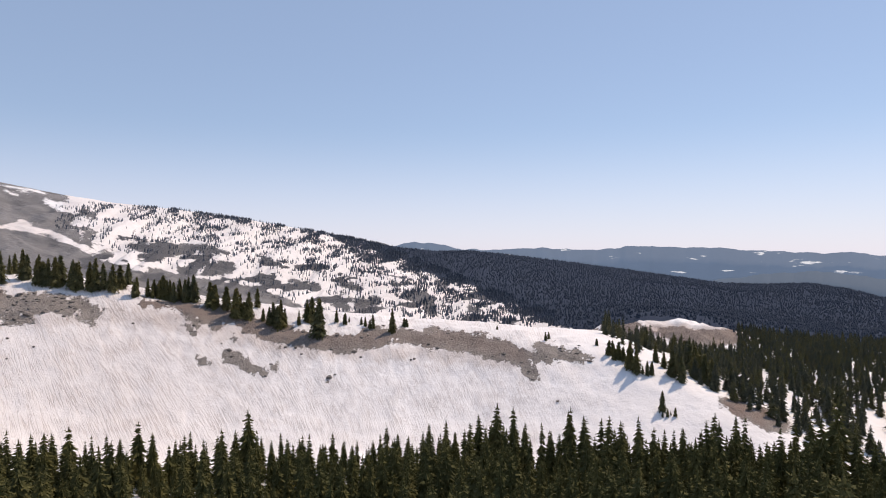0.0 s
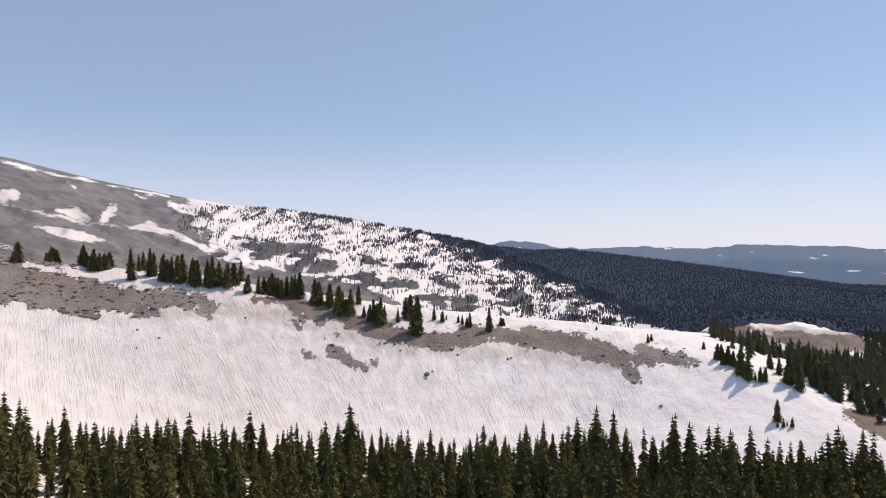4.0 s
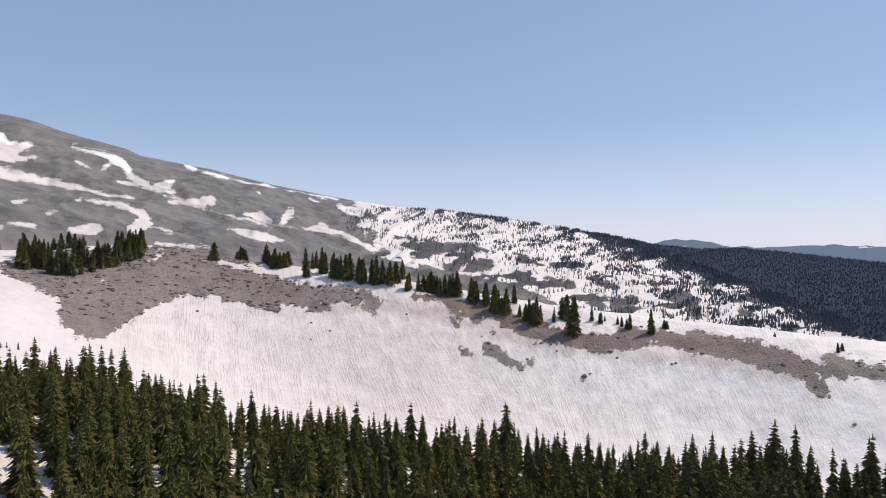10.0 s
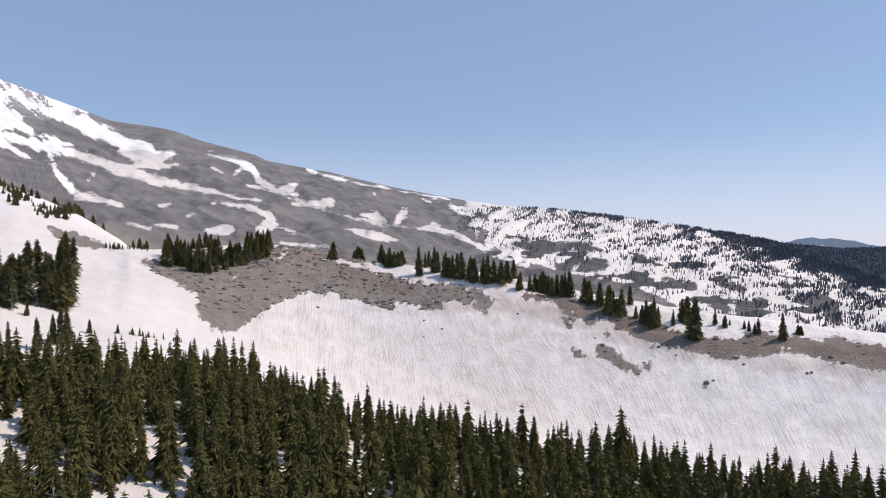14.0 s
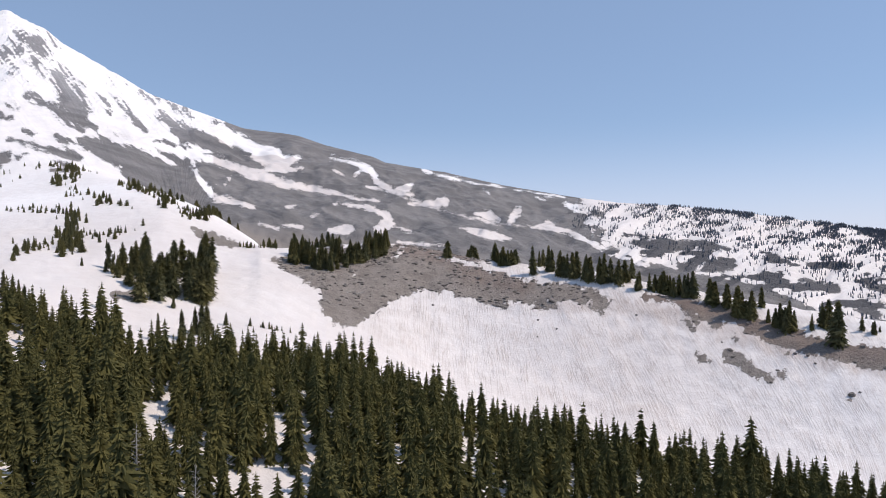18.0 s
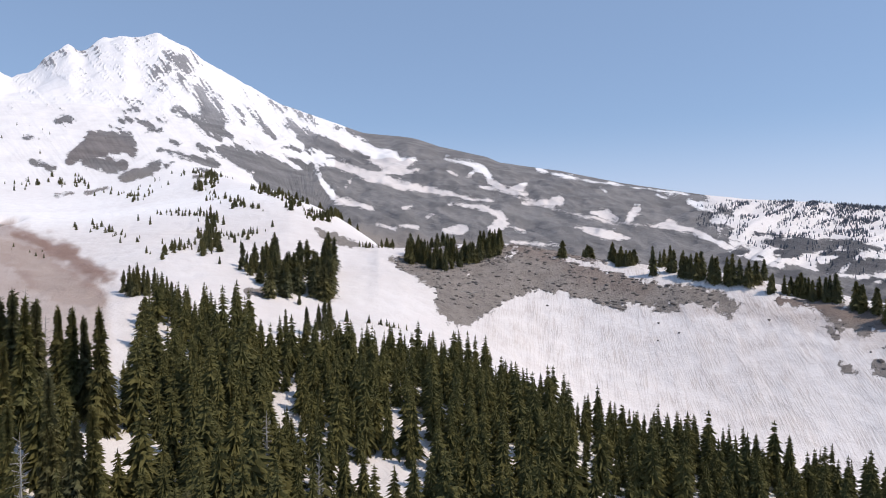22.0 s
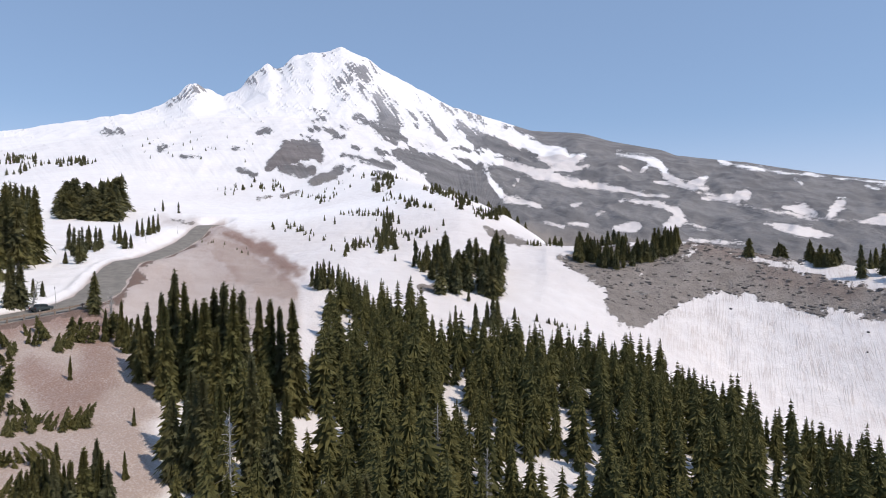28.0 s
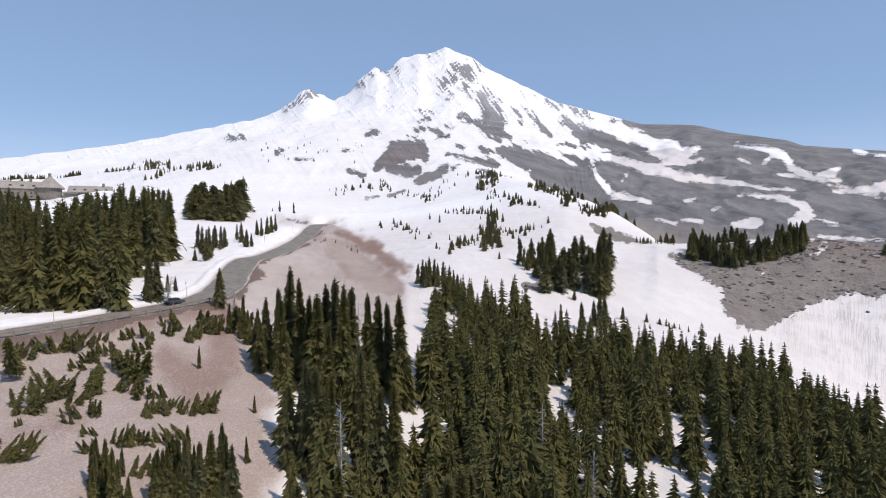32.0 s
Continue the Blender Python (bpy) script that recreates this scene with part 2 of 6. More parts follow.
L_FOOT = line((-60, 8, -50), (140, 8, -46))
L_NEAR = line((-60, 60, -50), (0, 60, -50), (40, 60, -48), (60, 56, -46), (75, 56, -43), (84, 60, -39), (90, 65, -35), (96, 70, -31), (102, 72, -28.5), (112, 72, -25), (140, 72, -24))
L_WOOD = line((-60, 150, -56), (-35, 150, -53), (0, 150, -54), (20, 150, -52), (35, 145, -46), (45, 140, -38), (54, 140, -31), (60, 140, -28), (67, 140, -28), (77, 140, -24),
              (85, 128, -21), (90, 125, -20.5), (95, 122, -20), (101, 120, -19.3), (111, 106, -20.5), (140, 105, -20))
L_FLOOR = line((-60, 190, -62), (-35, 190, -59), (-25, 180, -59), (-15, 172, -58), (0, 170, -57), (20, 172, -55), (33, 178, -50), (42, 188, -43), (47, 195, -34), (51, 195, -28), (54, 193, -25), (57.5, 188, -20.8),
               (61, 178, -20.2), (67, 170, -20.8), (77, 190, -9), (83, 195, -12), (90, 190, -14), (95, 165, -12.5), (101, 146, -13.4), (111, 132, -14.8), (140, 128, -15))
L_RIM = rises((-60, 200, -17.5), (-36, 200, -17), (-29.9, 206, -15.1), (-24.4, 214, -12.4), (-19.7, 224, -10.1), (-16.5, 231, -8.7), (-13.8, 235, -7.9), (-6, 240, -6.95), (4.3, 245, -6.2), (9.3, 248, -5.55),
              (15.2, 252, -4.75), (21.2, 258, -3.85), (27.3, 265, -2.72), (31.4, 272, -2.1), (35.6, 280, -1.65), (40.6, 290, -0.9), (43.5, 297, -0.25), (47.3, 305, 0.4), (52, 310, 0.2),
              (56.5, 315, -0.1), (58.5, 318, -0.1), (61, 313, 0.25), (64, 306, 0.9), (67, 300, 1.6), (77, 330, 1.67), (84, 330, 0.9), (88.9, 375, 1.8), (92, 300, 0.7), (96, 235, -0.9), (101, 205, -2.2), (111, 200, -2.8), (140, 200, -2.5))
L_LEE = rises((-60, 480, -7.8), (-35, 490, -7.8), (-30, 490, -7.9), (-25, 500, -8.3), (-22, 500, -8.5), (-17, 500, -8.8), (-13.5, 480, -9.8), (-10, 380, -13), (10, 360, -14), (30, 380, -10), (45, 410, -7), (54, 410, -5), (57.5, 385, -1.5), (60, 376, 1.0), (63.3, 388, 3.1),
              (67, 430, 4.7), (72, 520, 5.9), (77, 560, 5.24), (82, 520, 3.8), (88.7, 500, 3.2), (95, 400, 2.2), (101, 330, 1.0), (111, 320, 0.7), (140, 320, 0.5))
L_FAR_FOOT = rises((-60, 640, -7.1), (-28, 610, -7.1), (-24, 570, -6.5), (-19, 550, -6.2), (-15, 545, -6.0), (-12.5, 580, -7.6), (-11, 620, -9), (0, 850, -7.6), (10, 850, -6.6), (20, 800, -5), (35, 760, -2.5), (47, 700, -0.6), (57, 620, 0.2),
                   (63, 620, 1.9), (67, 660, 3.8), (72, 760, 5.9), (77, 1000, 7.76), (88.7, 1100, 8.1), (101, 800, 5.7), (111, 720, 3.2), (140, 700, 3.0))
L_FLANK = rises((-60, 1500, -5.2), (-35, 1450, -5.2), (-20, 1400, -4.6), (0, 1200, -3.0), (10, 1150, -1.2), (20, 1150, 0.3), (35, 1300, 2.0), (47, 1300, 3.7), (57, 1400, 5.0), (67, 1700, 8.0),
                (77, 2200, 11.7), (88.7, 2400, 10.8), (101, 1800, 7.6), (111, 1500, 5.2), (140, 1500, 5.0))
SKY_DIST = [(-60, 2300), (-24, 2300), (-2.4, 2000), (4, 1700), (10, 1520), (20, 1560), (35, 2000), (50, 2500), (60, 3000), (68, 3600), (74, 4100), (77, 4400), (84, 4400), (90, 4200), (95, 3800), (101, 3400), (113, 2900), (140, 2600)]
SKY_RISE = [(-60, -3.8), (-35, -3.6), (-32.6, -2.95), (-30, -2.6), (-26.8, -2.75), (-23.9, -2.75), (-15.8, -1.65), (-5.9, -0.4), (-2.4, -0.05), (0.7, -0.1), (4.3, 0.3), (8.8, 1.25), (18, 2.8), (23, 3.45), (27.6, 3.85),
            (31.5, 4.42), (37.6, 5.55), (42.7, 6.72), (48.3, 7.6), (49.3, 8.1), (53.6, 9.05), (55.8, 9.75), (57.4, 9.97), (60.5, 10.2), (62.8, 10.95), (67.9, 12.5), (70.4, 13.8), (73.9, 15.5), (75.5, 16.5), (76.4, 17.0), (77.4, 17.15), (80.1, 16.8),
            (82.1, 15.95), (82.9, 15.3), (83.9, 15.4), (85.1, 14.6), (86.3, 13.4), (87.6, 12.7), (88.9, 12.95), (89.5, 13.45), (90.3, 13.3), (92, 11.9), (93.5, 11.0), (96.8, 10.2), (105.4, 8.0), (113, 6.4), (140, 4)]


def over(knots_b, knots_v, b):
    """Values along the bearings, closing smoothly behind the eye."""
    kb = np.concatenate((knots_b, [knots_b[0] + 360]))
    kv = np.concatenate((knots_v, [knots_v[0]]))
    return np.interp((b - kb[0]) % 360 + kb[0], kb, kv)


def soften(knots_b, knots_v, b, width):
    """The same with its corners rounded over the given degrees."""
    return sum(over(knots_b, knots_v, b + width * o) * w for o, w in ((-1, 0.14), (-0.5, 0.22), (0, 0.28), (0.5, 0.22), (1, 0.14)))


def lattice(ix, iy, seed):
    n = (ix.astype(np.int64) * 374761393 + iy.astype(np.int64) * 668265263 + seed * 1442695041) & 0xFFFFFFFF
    n = ((n ^ (n >> 13)) * 1274126177) & 0xFFFFFFFF
    return ((n ^ (n >> 16)) & 0xFFFF) / 65535.0


def value_noise(x, y, seed=0):
    ix, iy = np.floor(x), np.floor(y)
    fx, fy = x - ix, y - iy
    fx, fy = fx * fx * (3 - 2 * fx), fy * fy * (3 - 2 * fy)
    a, b_ = lattice(ix, iy, seed), lattice(ix + 1, iy, seed)
    c, d = lattice(ix, iy + 1, seed), lattice(ix + 1, iy + 1, seed)
    return (a + (b_ - a) * fx) * (1 - fy) + (c + (d - c) * fx) * fy - 0.5


def fbm(x, y, octaves=4, seed=0):
    total, amp = 0, 1.0
    for k in range(octaves):
        total = total + amp * value_noise(x * 2 ** k + 17.3 * k, y * 2 ** k - 9.1 * k, seed + k)
        amp *= 0.5
    return total


# The road climbs from the left to a crest: (bearing, distance, height against the eye) of its middle.
ROAD = [(125, 126, -16.2), (118, 127, -15.4), (112.9, 129, -14.6), (109.4, 133, -14.2), (103.4, 144, -13.4), (99.6, 154, -12.6), (97.6, 166, -11.6), (96.6, 182, -9.9), (96.0, 200, -7.6), (95.0, 222, -4.8), (93.4, 250, -4.0), (91.5, 292, -0.6), (90.1, 335, 4.6), (89.1, 375, 11.4), (88.0, 420, 13.0)]
ROAD_HALF = 4.3


def from_bearing(b, d):
    return -np.sin(np.radians(b)) * d, np.cos(np.radians(b)) * d


def smooth_path(points, steps=10):
    """A Catmull-Rom line through points."""
    pts = [np.array(p, float) for p in points]
    pts = [2 * pts[0] - pts[1]] + pts + [2 * pts[-1] - pts[-2]]
    out = []
    for i in range(1, len(pts) - 2):
        p0, p1, p2, p3 = pts[i - 1:i + 3]
        for k in range(steps):
            t = k / steps
            out.append(0.5 * (2 * p1 + (p2 - p0) * t + (2 * p0 - 5 * p1 + 4 * p2 - p3) * t * t + (3 * p1 - p0 - 3 * p2 + p3) * t ** 3))
    out.append(pts[-2])
    return np.array(out)


road_mid = smooth_path([(*from_bearing(b, d), h) for b, d, h in ROAD])


def near_road(x, y):
    """Distance to the road's middle, its height there, and the side (positive: left of the climb)."""
    best, hz, side = np.full(x.shape, 1e9), np.zeros(x.shape), np.zeros(x.shape)
    for a, c in zip(road_mid[:-1], road_mid[1:]):
        ux, uy = c[0] - a[0], c[1] - a[1]
        n = ux * ux + uy * uy
        t = np.clip(((x - a[0]) * ux + (y - a[1]) * uy) / n, 0, 1)
        dx, dy = x - a[0] - t * ux, y - a[1] - t * uy
        d = np.hypot(dx, dy)
        k = d < best
        best, hz = np.where(k, d, best), np.where(k, a[2] + t * (c[2] - a[2]), hz)
        side = np.where(k, np.sign(ux * dy - uy * dx), side)
    return best, hz, side


FINE = 0.175
bearings = np.concatenate((np.arange(-58, 138, FINE), np.arange(138, 302, 2.0)))
ROWS = (4, 38, 26, 62, 22, 40, 68, 78, 6)
sky_b, sky_e = (np.array(c, float) for c in zip(*SKY_RISE))
sd_b, sd_d = (np.array(c, float) for c in zip(*SKY_DIST))
lines = []
for ln, width in ((L_FOOT, 8), (L_NEAR, 8), (L_WOOD, 7), (L_FLOOR, 4), (L_RIM, 1.8), (L_LEE, 3), (L_FAR_FOOT, 3), (L_FLANK, 6)):
    lines.append((soften(ln[0], ln[1], bearings, width), soften(ln[0], ln[2], bearings, width)))
crest_d = soften(sd_b, sd_d, bearings, 5)
crest_e = soften(sky_b, sky_e, bearings, 0.3) + (0.10 * fbm(bearings * 1.3, bearings * 0, 4, 5)) * np.clip((bearings - 62) / 8, 0.15, 1)
lines.append((crest_d, crest_d * np.tan(np.radians(crest_e))))
lines.append((np.full_like(bearings, 4780.0), np.minimum(lines[-1][1] - 120, np.tan(np.radians(crest_e - 2.2)) * 4700)))
DK = np.array([l[0] for l in lines])
HK = np.array([l[1] for l in lines])
# monotone cubic slopes along each bearing
dx = np.diff(DK, axis=0)
sl = np.diff(HK, axis=0) / dx
mid = np.where(sl[:-1] * sl[1:] > 0, 2 * sl[:-1] * sl[1:] / (sl[:-1] + sl[1:] + 1e-9), 0.0)
TAN = np.concatenate((sl[:1], mid, sl[-1:]), axis=0)
TAN_IN = TAN.copy()
TAN_IN[8] = np.maximum(sl[7] * 0.75, HK[8] / DK[8] * 1.15 + 0.03)      # slopes keep falling away in front of the crest
TAN[8] = np.minimum(sl[8], -0.25)
flat_top = np.clip((62 - bearings) / 10, 0, 1) * np.clip((bearings + 18) / 4, 0, 1)
TAN[4] = TAN[4] * (1 - flat_top) + np.clip(sl[3], 0.02, 0.25) * 0.35 * flat_top
TAN_IN[4] = TAN[4]


def smooth01(v, lo, hi):
    t = np.clip((v - lo) / (hi - lo), 0, 1)
    return t * t * (3 - 2 * t)


def relief(d, b, h, seg):
    """Small forms on top of the break lines, from hummocks nearby to gullies on the mountain."""
    x, y = from_bearing(b, d)
    near = smooth01(d, 500, 300)
    out = near * (1.1 * fbm(x / 26, y / 26, 3, 1) + 0.5 * fbm(x / 5, y / 5, 3, 2))
    far = smooth01(d, 420, 800)
    fade = 0.03 + 0.97 * smooth01(8.0 - seg, 0.04, 0.5)
    size = d * (0.006 + 0.006 * smooth01(d, 2400, 3600))
    gully = np.abs(fbm(b * 0.3 + np.log(d) * 1.3, np.log(d) * 3, 4, 3))
    out = out + far * fade * size * (1.0 * fbm(x / 330, y / 330, 5, 4) - 1.2 * gully + 0.3)
    across = smooth01(d, 800, 900) * smooth01(b, 34, 28) * smooth01(b, -4, 4) * fade
    out = out + across * 16 * fbm((b + np.log(d) * 14) * 0.55, np.log(d) * 5, 4, 9)
    # ash ridges that come down the mountain side by side
    side = smooth01(d, 480, 700) * smooth01(b, 27, 35) * smooth01(b, 72, 64) * fade
    v = np.degrees(np.arctan2(h, d)) - 0.23 * b
    out = out + side * d * 0.013 * (0.5 - 2.2 * np.abs(fbm(v * 0.55 + 3.0, b * 0.22, 4, 15)))
    top = smooth01(b, 73.5, 76) * smooth01(b, 93, 91) * smooth01(seg, 7.8, 7.95)
    out = out + top * (34 * fbm(x / 90, y / 90, 4, 14) - 4)
    cliff = smooth01(np.abs(d - 540), 90, 30) * smooth01(b, -26, -22) * smooth01(b, -9, -12)
    out = out + cliff * 9 * fbm(x / 22, y / 22, 5, 16)
    # the moraine's bare face is lumpy
    lump = smooth01(seg, 3.35, 3.7) * smooth01(seg, 4.15, 3.95) * smooth01(b, 60, 55) * smooth01(b, -16, -10)
    out = out + lump * (1.3 * fbm(x / 9, y / 9, 4, 8))
    return out


def heights(b, d, cols):
    """Ground height against the eye at bearings b, distances d, with the columns of the break lines to use."""
    Dk, Hk, Tk, Tj = DK[:, cols], HK[:, cols], TAN[:, cols], TAN_IN[:, cols]
    seg = np.clip((d[None] >= Dk).sum(axis=0) - 1, 0, 8)
    take = lambda a, s: np.take_along_axis(a, s[None], 0)[0]
    d0, d1, h0, h1, t0, t1 = take(Dk, seg), take(Dk, seg + 1), take(Hk, seg), take(Hk, seg + 1), take(Tk, seg), take(Tj, seg + 1)
    w = d1 - d0
    t = np.clip((d - d0) / w, 0, 1)
    h = h0 * (1 + 2 * t) * (1 - t) ** 2 + t0 * w * t * (1 - t) ** 2 + h1 * t * t * (3 - 2 * t) + t1 * w * t * t * (t - 1)
    h = h + relief(d, b, h, seg + t)
    k = np.where((d > 110) & (d < 440) & (b > 84) & (b < 130))[0]
    if len(k):
        x, y = from_bearing(b[k], d[k])
        rd, rh, side = near_road(x, y)
        h[k] = rh - 0.25 + (h[k] - rh + 0.25) * smooth01(rd, ROAD_HALF + 0.6, ROAD_HALF + 7)
        # ploughed bank on the uphill side
        bank = np.exp(-((rd - ROAD_HALF - 2.4) / 1.3) ** 2) * (side > 0) * smooth01(d[k], 420, 340)
        h[k] += bank * (0.9 + 0.5 * fbm(x / 7, y / 7, 2, 11))
    return h, seg + t


def column_of(b):
    b = np.asarray(b, float)
    return np.clip(np.round((b + 58) / FINE).astype(int), 0, len(bearings) - 1)


def ground_at(b, d):
    """Height against the eye of the ground at one or many bearings and distances."""
    b, d = np.atleast_1d(np.asarray(b, float)), np.atleast_1d(np.asarray(d, float))
    return heights(b, d, column_of(b))[0]


def stand(b, rise, lo=40.0, hi=460.0):
    """Distance at which the ground at bearing b first reaches the given rise, from lo outwards."""
    d = np.linspace(lo, hi, 420)
    e = np.degrees(np.arctan2(ground_at(np.full(d.shape, b), d), d))
    k = np.argmax(e >= rise)
    return float(d[k]) if e[k] >= rise else float(d[np.argmax(e)])


# grid of the sheet
frac = np.concatenate([s + np.arange(n) / n for s, n in enumerate(ROWS)] + [[9.0]])
seg_i = np.minimum(frac.astype(int), 8)
part_t = frac - seg_i
D = DK[seg_i] + (DK[seg_i + 1] - DK[seg_i]) * part_t[:, None]
D[0] = 0.0
nr, nc = D.shape
B = np.broadcast_to(bearings, D.shape)
cols = np.broadcast_to(np.arange(nc), D.shape)
H = np.empty_like(D)
SEG = np.broadcast_to(frac[:, None], D.shape)
for i in range(nr):
    H[i], _ = heights(B[i].copy(), D[i] + (1e-4 if i else 0), cols[i])
H[0] = -50.0
RISE = np.degrees(np.arctan2(H, D + 1e-6))
X, Y = from_bearing(B, D)

# ---- cover of the ground: bare rock and ash, snow, silt ----
bare = np.full(D.shape, -0.6)
silt = 0.04 + 0 * D
rust, crag, wood, runnel, rough = (np.zeros(D.shape) for _ in range(5))
is_far = D > 450
# ash slopes above the canyon are bare where the wind has swept them
ragged = 1.6 * fbm(B * 0.9, RISE * 0.9, 4, 61)
bare = np.where(is_far & (B < 62), np.clip((B + ragged - 29.2 - (RISE - 0.6) * 0.55) * 0.5, -0.6, 0.6), bare)
low_ridge = np.interp(B, [4, 16, 19.5, 22.5, 27.4, 32, 38], [-9.0, -3.3, -2.6, -2.0, -0.75, 1.35, 2.4])
bare = np.where(is_far & (B > 4) & (B < 38), np.maximum(bare, np.clip((low_ridge - RISE) * 2.2, -0.6, 0.5)), bare)
silt = np.where(is_far & (B > 30) & (B < 63) & (SEG < 7.4), 0.42, silt)
silt = np.where(is_far & (B > -12) & (B < 31), 0.28, silt)
silt = np.where(is_far & (B > 64) & (SEG < 7.0), 0.12, silt)
in_bowl = smooth01(SEG, 2.9, 3.2) * smooth01(SEG, 4.3, 4.05) * smooth01(B, 58, 50) * smooth01(B, -34, -20)
silt = silt + in_bowl * (0.08 + 0.07 * smooth01(SEG, 3.1, 4.0) * smooth01(B, 52, 15))
silt = np.maximum(silt, 0.98 * smooth01(B + 2.5 * fbm(X / 6, Y / 6, 3, 52), 90.5, 94) * smooth01(D, 40, 62) * smooth01(D, 132, 124) * smooth01(B, 135, 120))
silt = np.maximum(silt, (0.18 + 0.15 * smooth01(B, 5, 30)) * smooth01(D, 450, 300))
knoll = smooth01(B - 81 - (RISE + 3.5) * 1.21, -0.4, 0.8) * smooth01(D, 420, 380) * smooth01(D, 120, 135)
silt = np.maximum(silt, 0.8 * knoll * smooth01(B, 98, 95) * smooth01(B, 80, 82))
k = np.where((B > 84) & (B < 130) & (D > 100) & (D < 440))
rd, rh, side = near_road(X[k], Y[k])
verge = (side < 0) * smooth01(rd, ROAD_HALF + 0.4, ROAD_HALF + 1.0) * smooth01(rd + 5 * fbm(X[k] / 9, Y[k] / 9, 3, 51), ROAD_HALF + 2.5 + 3.5 * smooth01(B[k], 95, 99), ROAD_HALF + 1.5 + 1.5 * smooth01(B[k], 95, 99))
rust[k] = 0.85 * verge
bare[k] = np.where(verge > 0.3, 0.5, bare[k])
silt[k] = np.maximum(silt[k], 0.9 * smooth01(rd, ROAD_HALF + 2.0, ROAD_HALF))
silt[k] = np.maximum(silt[k], 0.95 * (side < 0) * smooth01(B[k], 93, 96))
clean = (side > 0) * smooth01(rd, ROAD_HALF + 0.5, ROAD_HALF + 2)
silt[k] = silt[k] * (1 - clean) + 0.14 * clean
runnel = in_bowl * smooth01(B, 57, 46) * smooth01(B, -18, -6)
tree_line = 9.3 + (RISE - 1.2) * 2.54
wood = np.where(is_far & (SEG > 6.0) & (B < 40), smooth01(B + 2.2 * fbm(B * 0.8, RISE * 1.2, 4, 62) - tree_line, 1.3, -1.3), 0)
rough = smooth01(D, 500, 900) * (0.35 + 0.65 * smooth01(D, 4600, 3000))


def stroke(kind, zone, pts, hold=1.0):
    """A patch drawn along the slope: points (bearing, rise, half width), in degrees."""
    global bare
    p = np.array(pts, float).reshape(-1, 3)
    pad = p[:, 2].max() + 0.7
    box = (B > p[:, 0].min() - pad) & (B < p[:, 0].max() + pad) & (RISE > p[:, 1].min() - pad) & (RISE < p[:, 1].max() + pad)
    box &= is_far if zone == "far" else ~is_far
    if zone == "face":
        box &= (SEG > 2.95) & (SEG < 4.6)
    i = np.where(box)
    if not len(i[0]):
        return
    b, e = B[i], RISE[i]
    wob = (0.32 if zone == "far" else 0.5) * np.minimum(1.0, 0.25 + p[:, 2].max() * 1.5)
    bb = b + wob * fbm(b * 1.7, e * 2.0, 4, 21)
    ee = e + wob * 0.8 * fbm(b * 1.7 + 50, e * 2.0, 4, 22)
    sd = np.full(b.shape, -9.0)
    for a, c in zip(p, p[1:] if len(p) > 1 else p):
        u = c[:2] - a[:2]
        t = np.clip(((bb - a[0]) * u[0] + (ee - a[1]) * u[1]) / (u @ u + 1e-9), 0, 1)
        sd = np.maximum(sd, a[2] + t * (c[2] - a[2]) - np.hypot(bb - a[0] - t * u[0], ee - a[1] - t * u[1]))
    soft = smooth01(sd + 0.5 * fbm(b * 1.2, e * 2.0, 3, 23), -0.9, 0.5)
    sd = np.clip(sd * (1.0 if zone == "face" else 1.7), -0.7, 0.7)
    if kind == "bare":
        bare[i] = np.maximum(bare[i], sd)
    elif kind == "snow":
        bare[i] = np.minimum(bare[i], -sd)
    else:
        field = {"silt": silt, "rust": rust, "crag": crag}[kind]
        field[i] = np.maximum(field[i], hold * (smooth01(sd, -0.25, 0.35) if kind == "crag" else soft))
        if kind == "crag":
            bare[i] = np.maximum(bare[i], sd)

# summit crags and ribs
stroke("crag", "far", [(77.8, 13.91, 0.46), (76.7, 15.20, 0.67), (75.1, 15.08, 0.72), (75.7, 13.90, 0.36)], 0.45)
stroke("bare", "far", [(75.1, 13.26, 0.31), (73.4, 11.92, 0.87), (72.7, 10.59, 0.61)])
stroke("crag", "far", [(74.5, 12.77, 0.20), (73.8, 11.44, 0.26)], 0.50)
stroke("bare", "far", [(76.2, 11.47, 0.26), (74.0, 10.22, 0.41), (71.9, 9.59, 0.30)])
stroke("bare", "far", [(71.2, 11.63, 0.20), (70.8, 10.84, 0.15)])
stroke("bare", "far", [(69.8, 11.34, 0.25), (68.9, 10.34, 0.30), (68.3, 9.59, 0.15)])
stroke("bare", "far", [(68.5, 12.41, 0.15), (67.2, 11.97, 0.20)])
stroke("bare", "far", [(80.2, 11.92, 0.10), (78.8, 11.73, 0.15)])
stroke("bare", "far", [(80.6, 10.15, 0.15), (79.3, 10.35, 0.15), (78.0, 9.96, 0.15)])
stroke("bare", "far", [(78.5, 9.46, 0.10), (77.4, 9.76, 0.15)])
stroke("bare", "far", [(79.8, 11.04, 0.10), (79.0, 11.34, 0.10)])
stroke("bare", "far", [(81.1, 9.76, 0.10), (80.3, 9.56, 0.15)])
stroke("bare", "far", [(77.5, 10.65, 0.10), (77.0, 10.35, 0.10)])
stroke("bare", "far", [(76.6, 8.86, 0.15), (75.7, 8.65, 0.10)])
stroke("bare", "far", [(83.9, 6.89, 0.30), (82.1, 8.16, 0.97), (80.1, 8.52, 0.82), (79.5, 7.87, 0.41)])
stroke("bare", "far", [(82.6, 6.75, 0.46), (80.4, 6.61, 0.51)])
stroke("bare", "far", [(80.1, 5.65, 0.31), (78.3, 6.35, 0.46), (77.5, 6.96, 0.26)])
stroke("bare", "far", [(86.2, 6.57, 0.25), (84.9, 6.13, 0.25)])
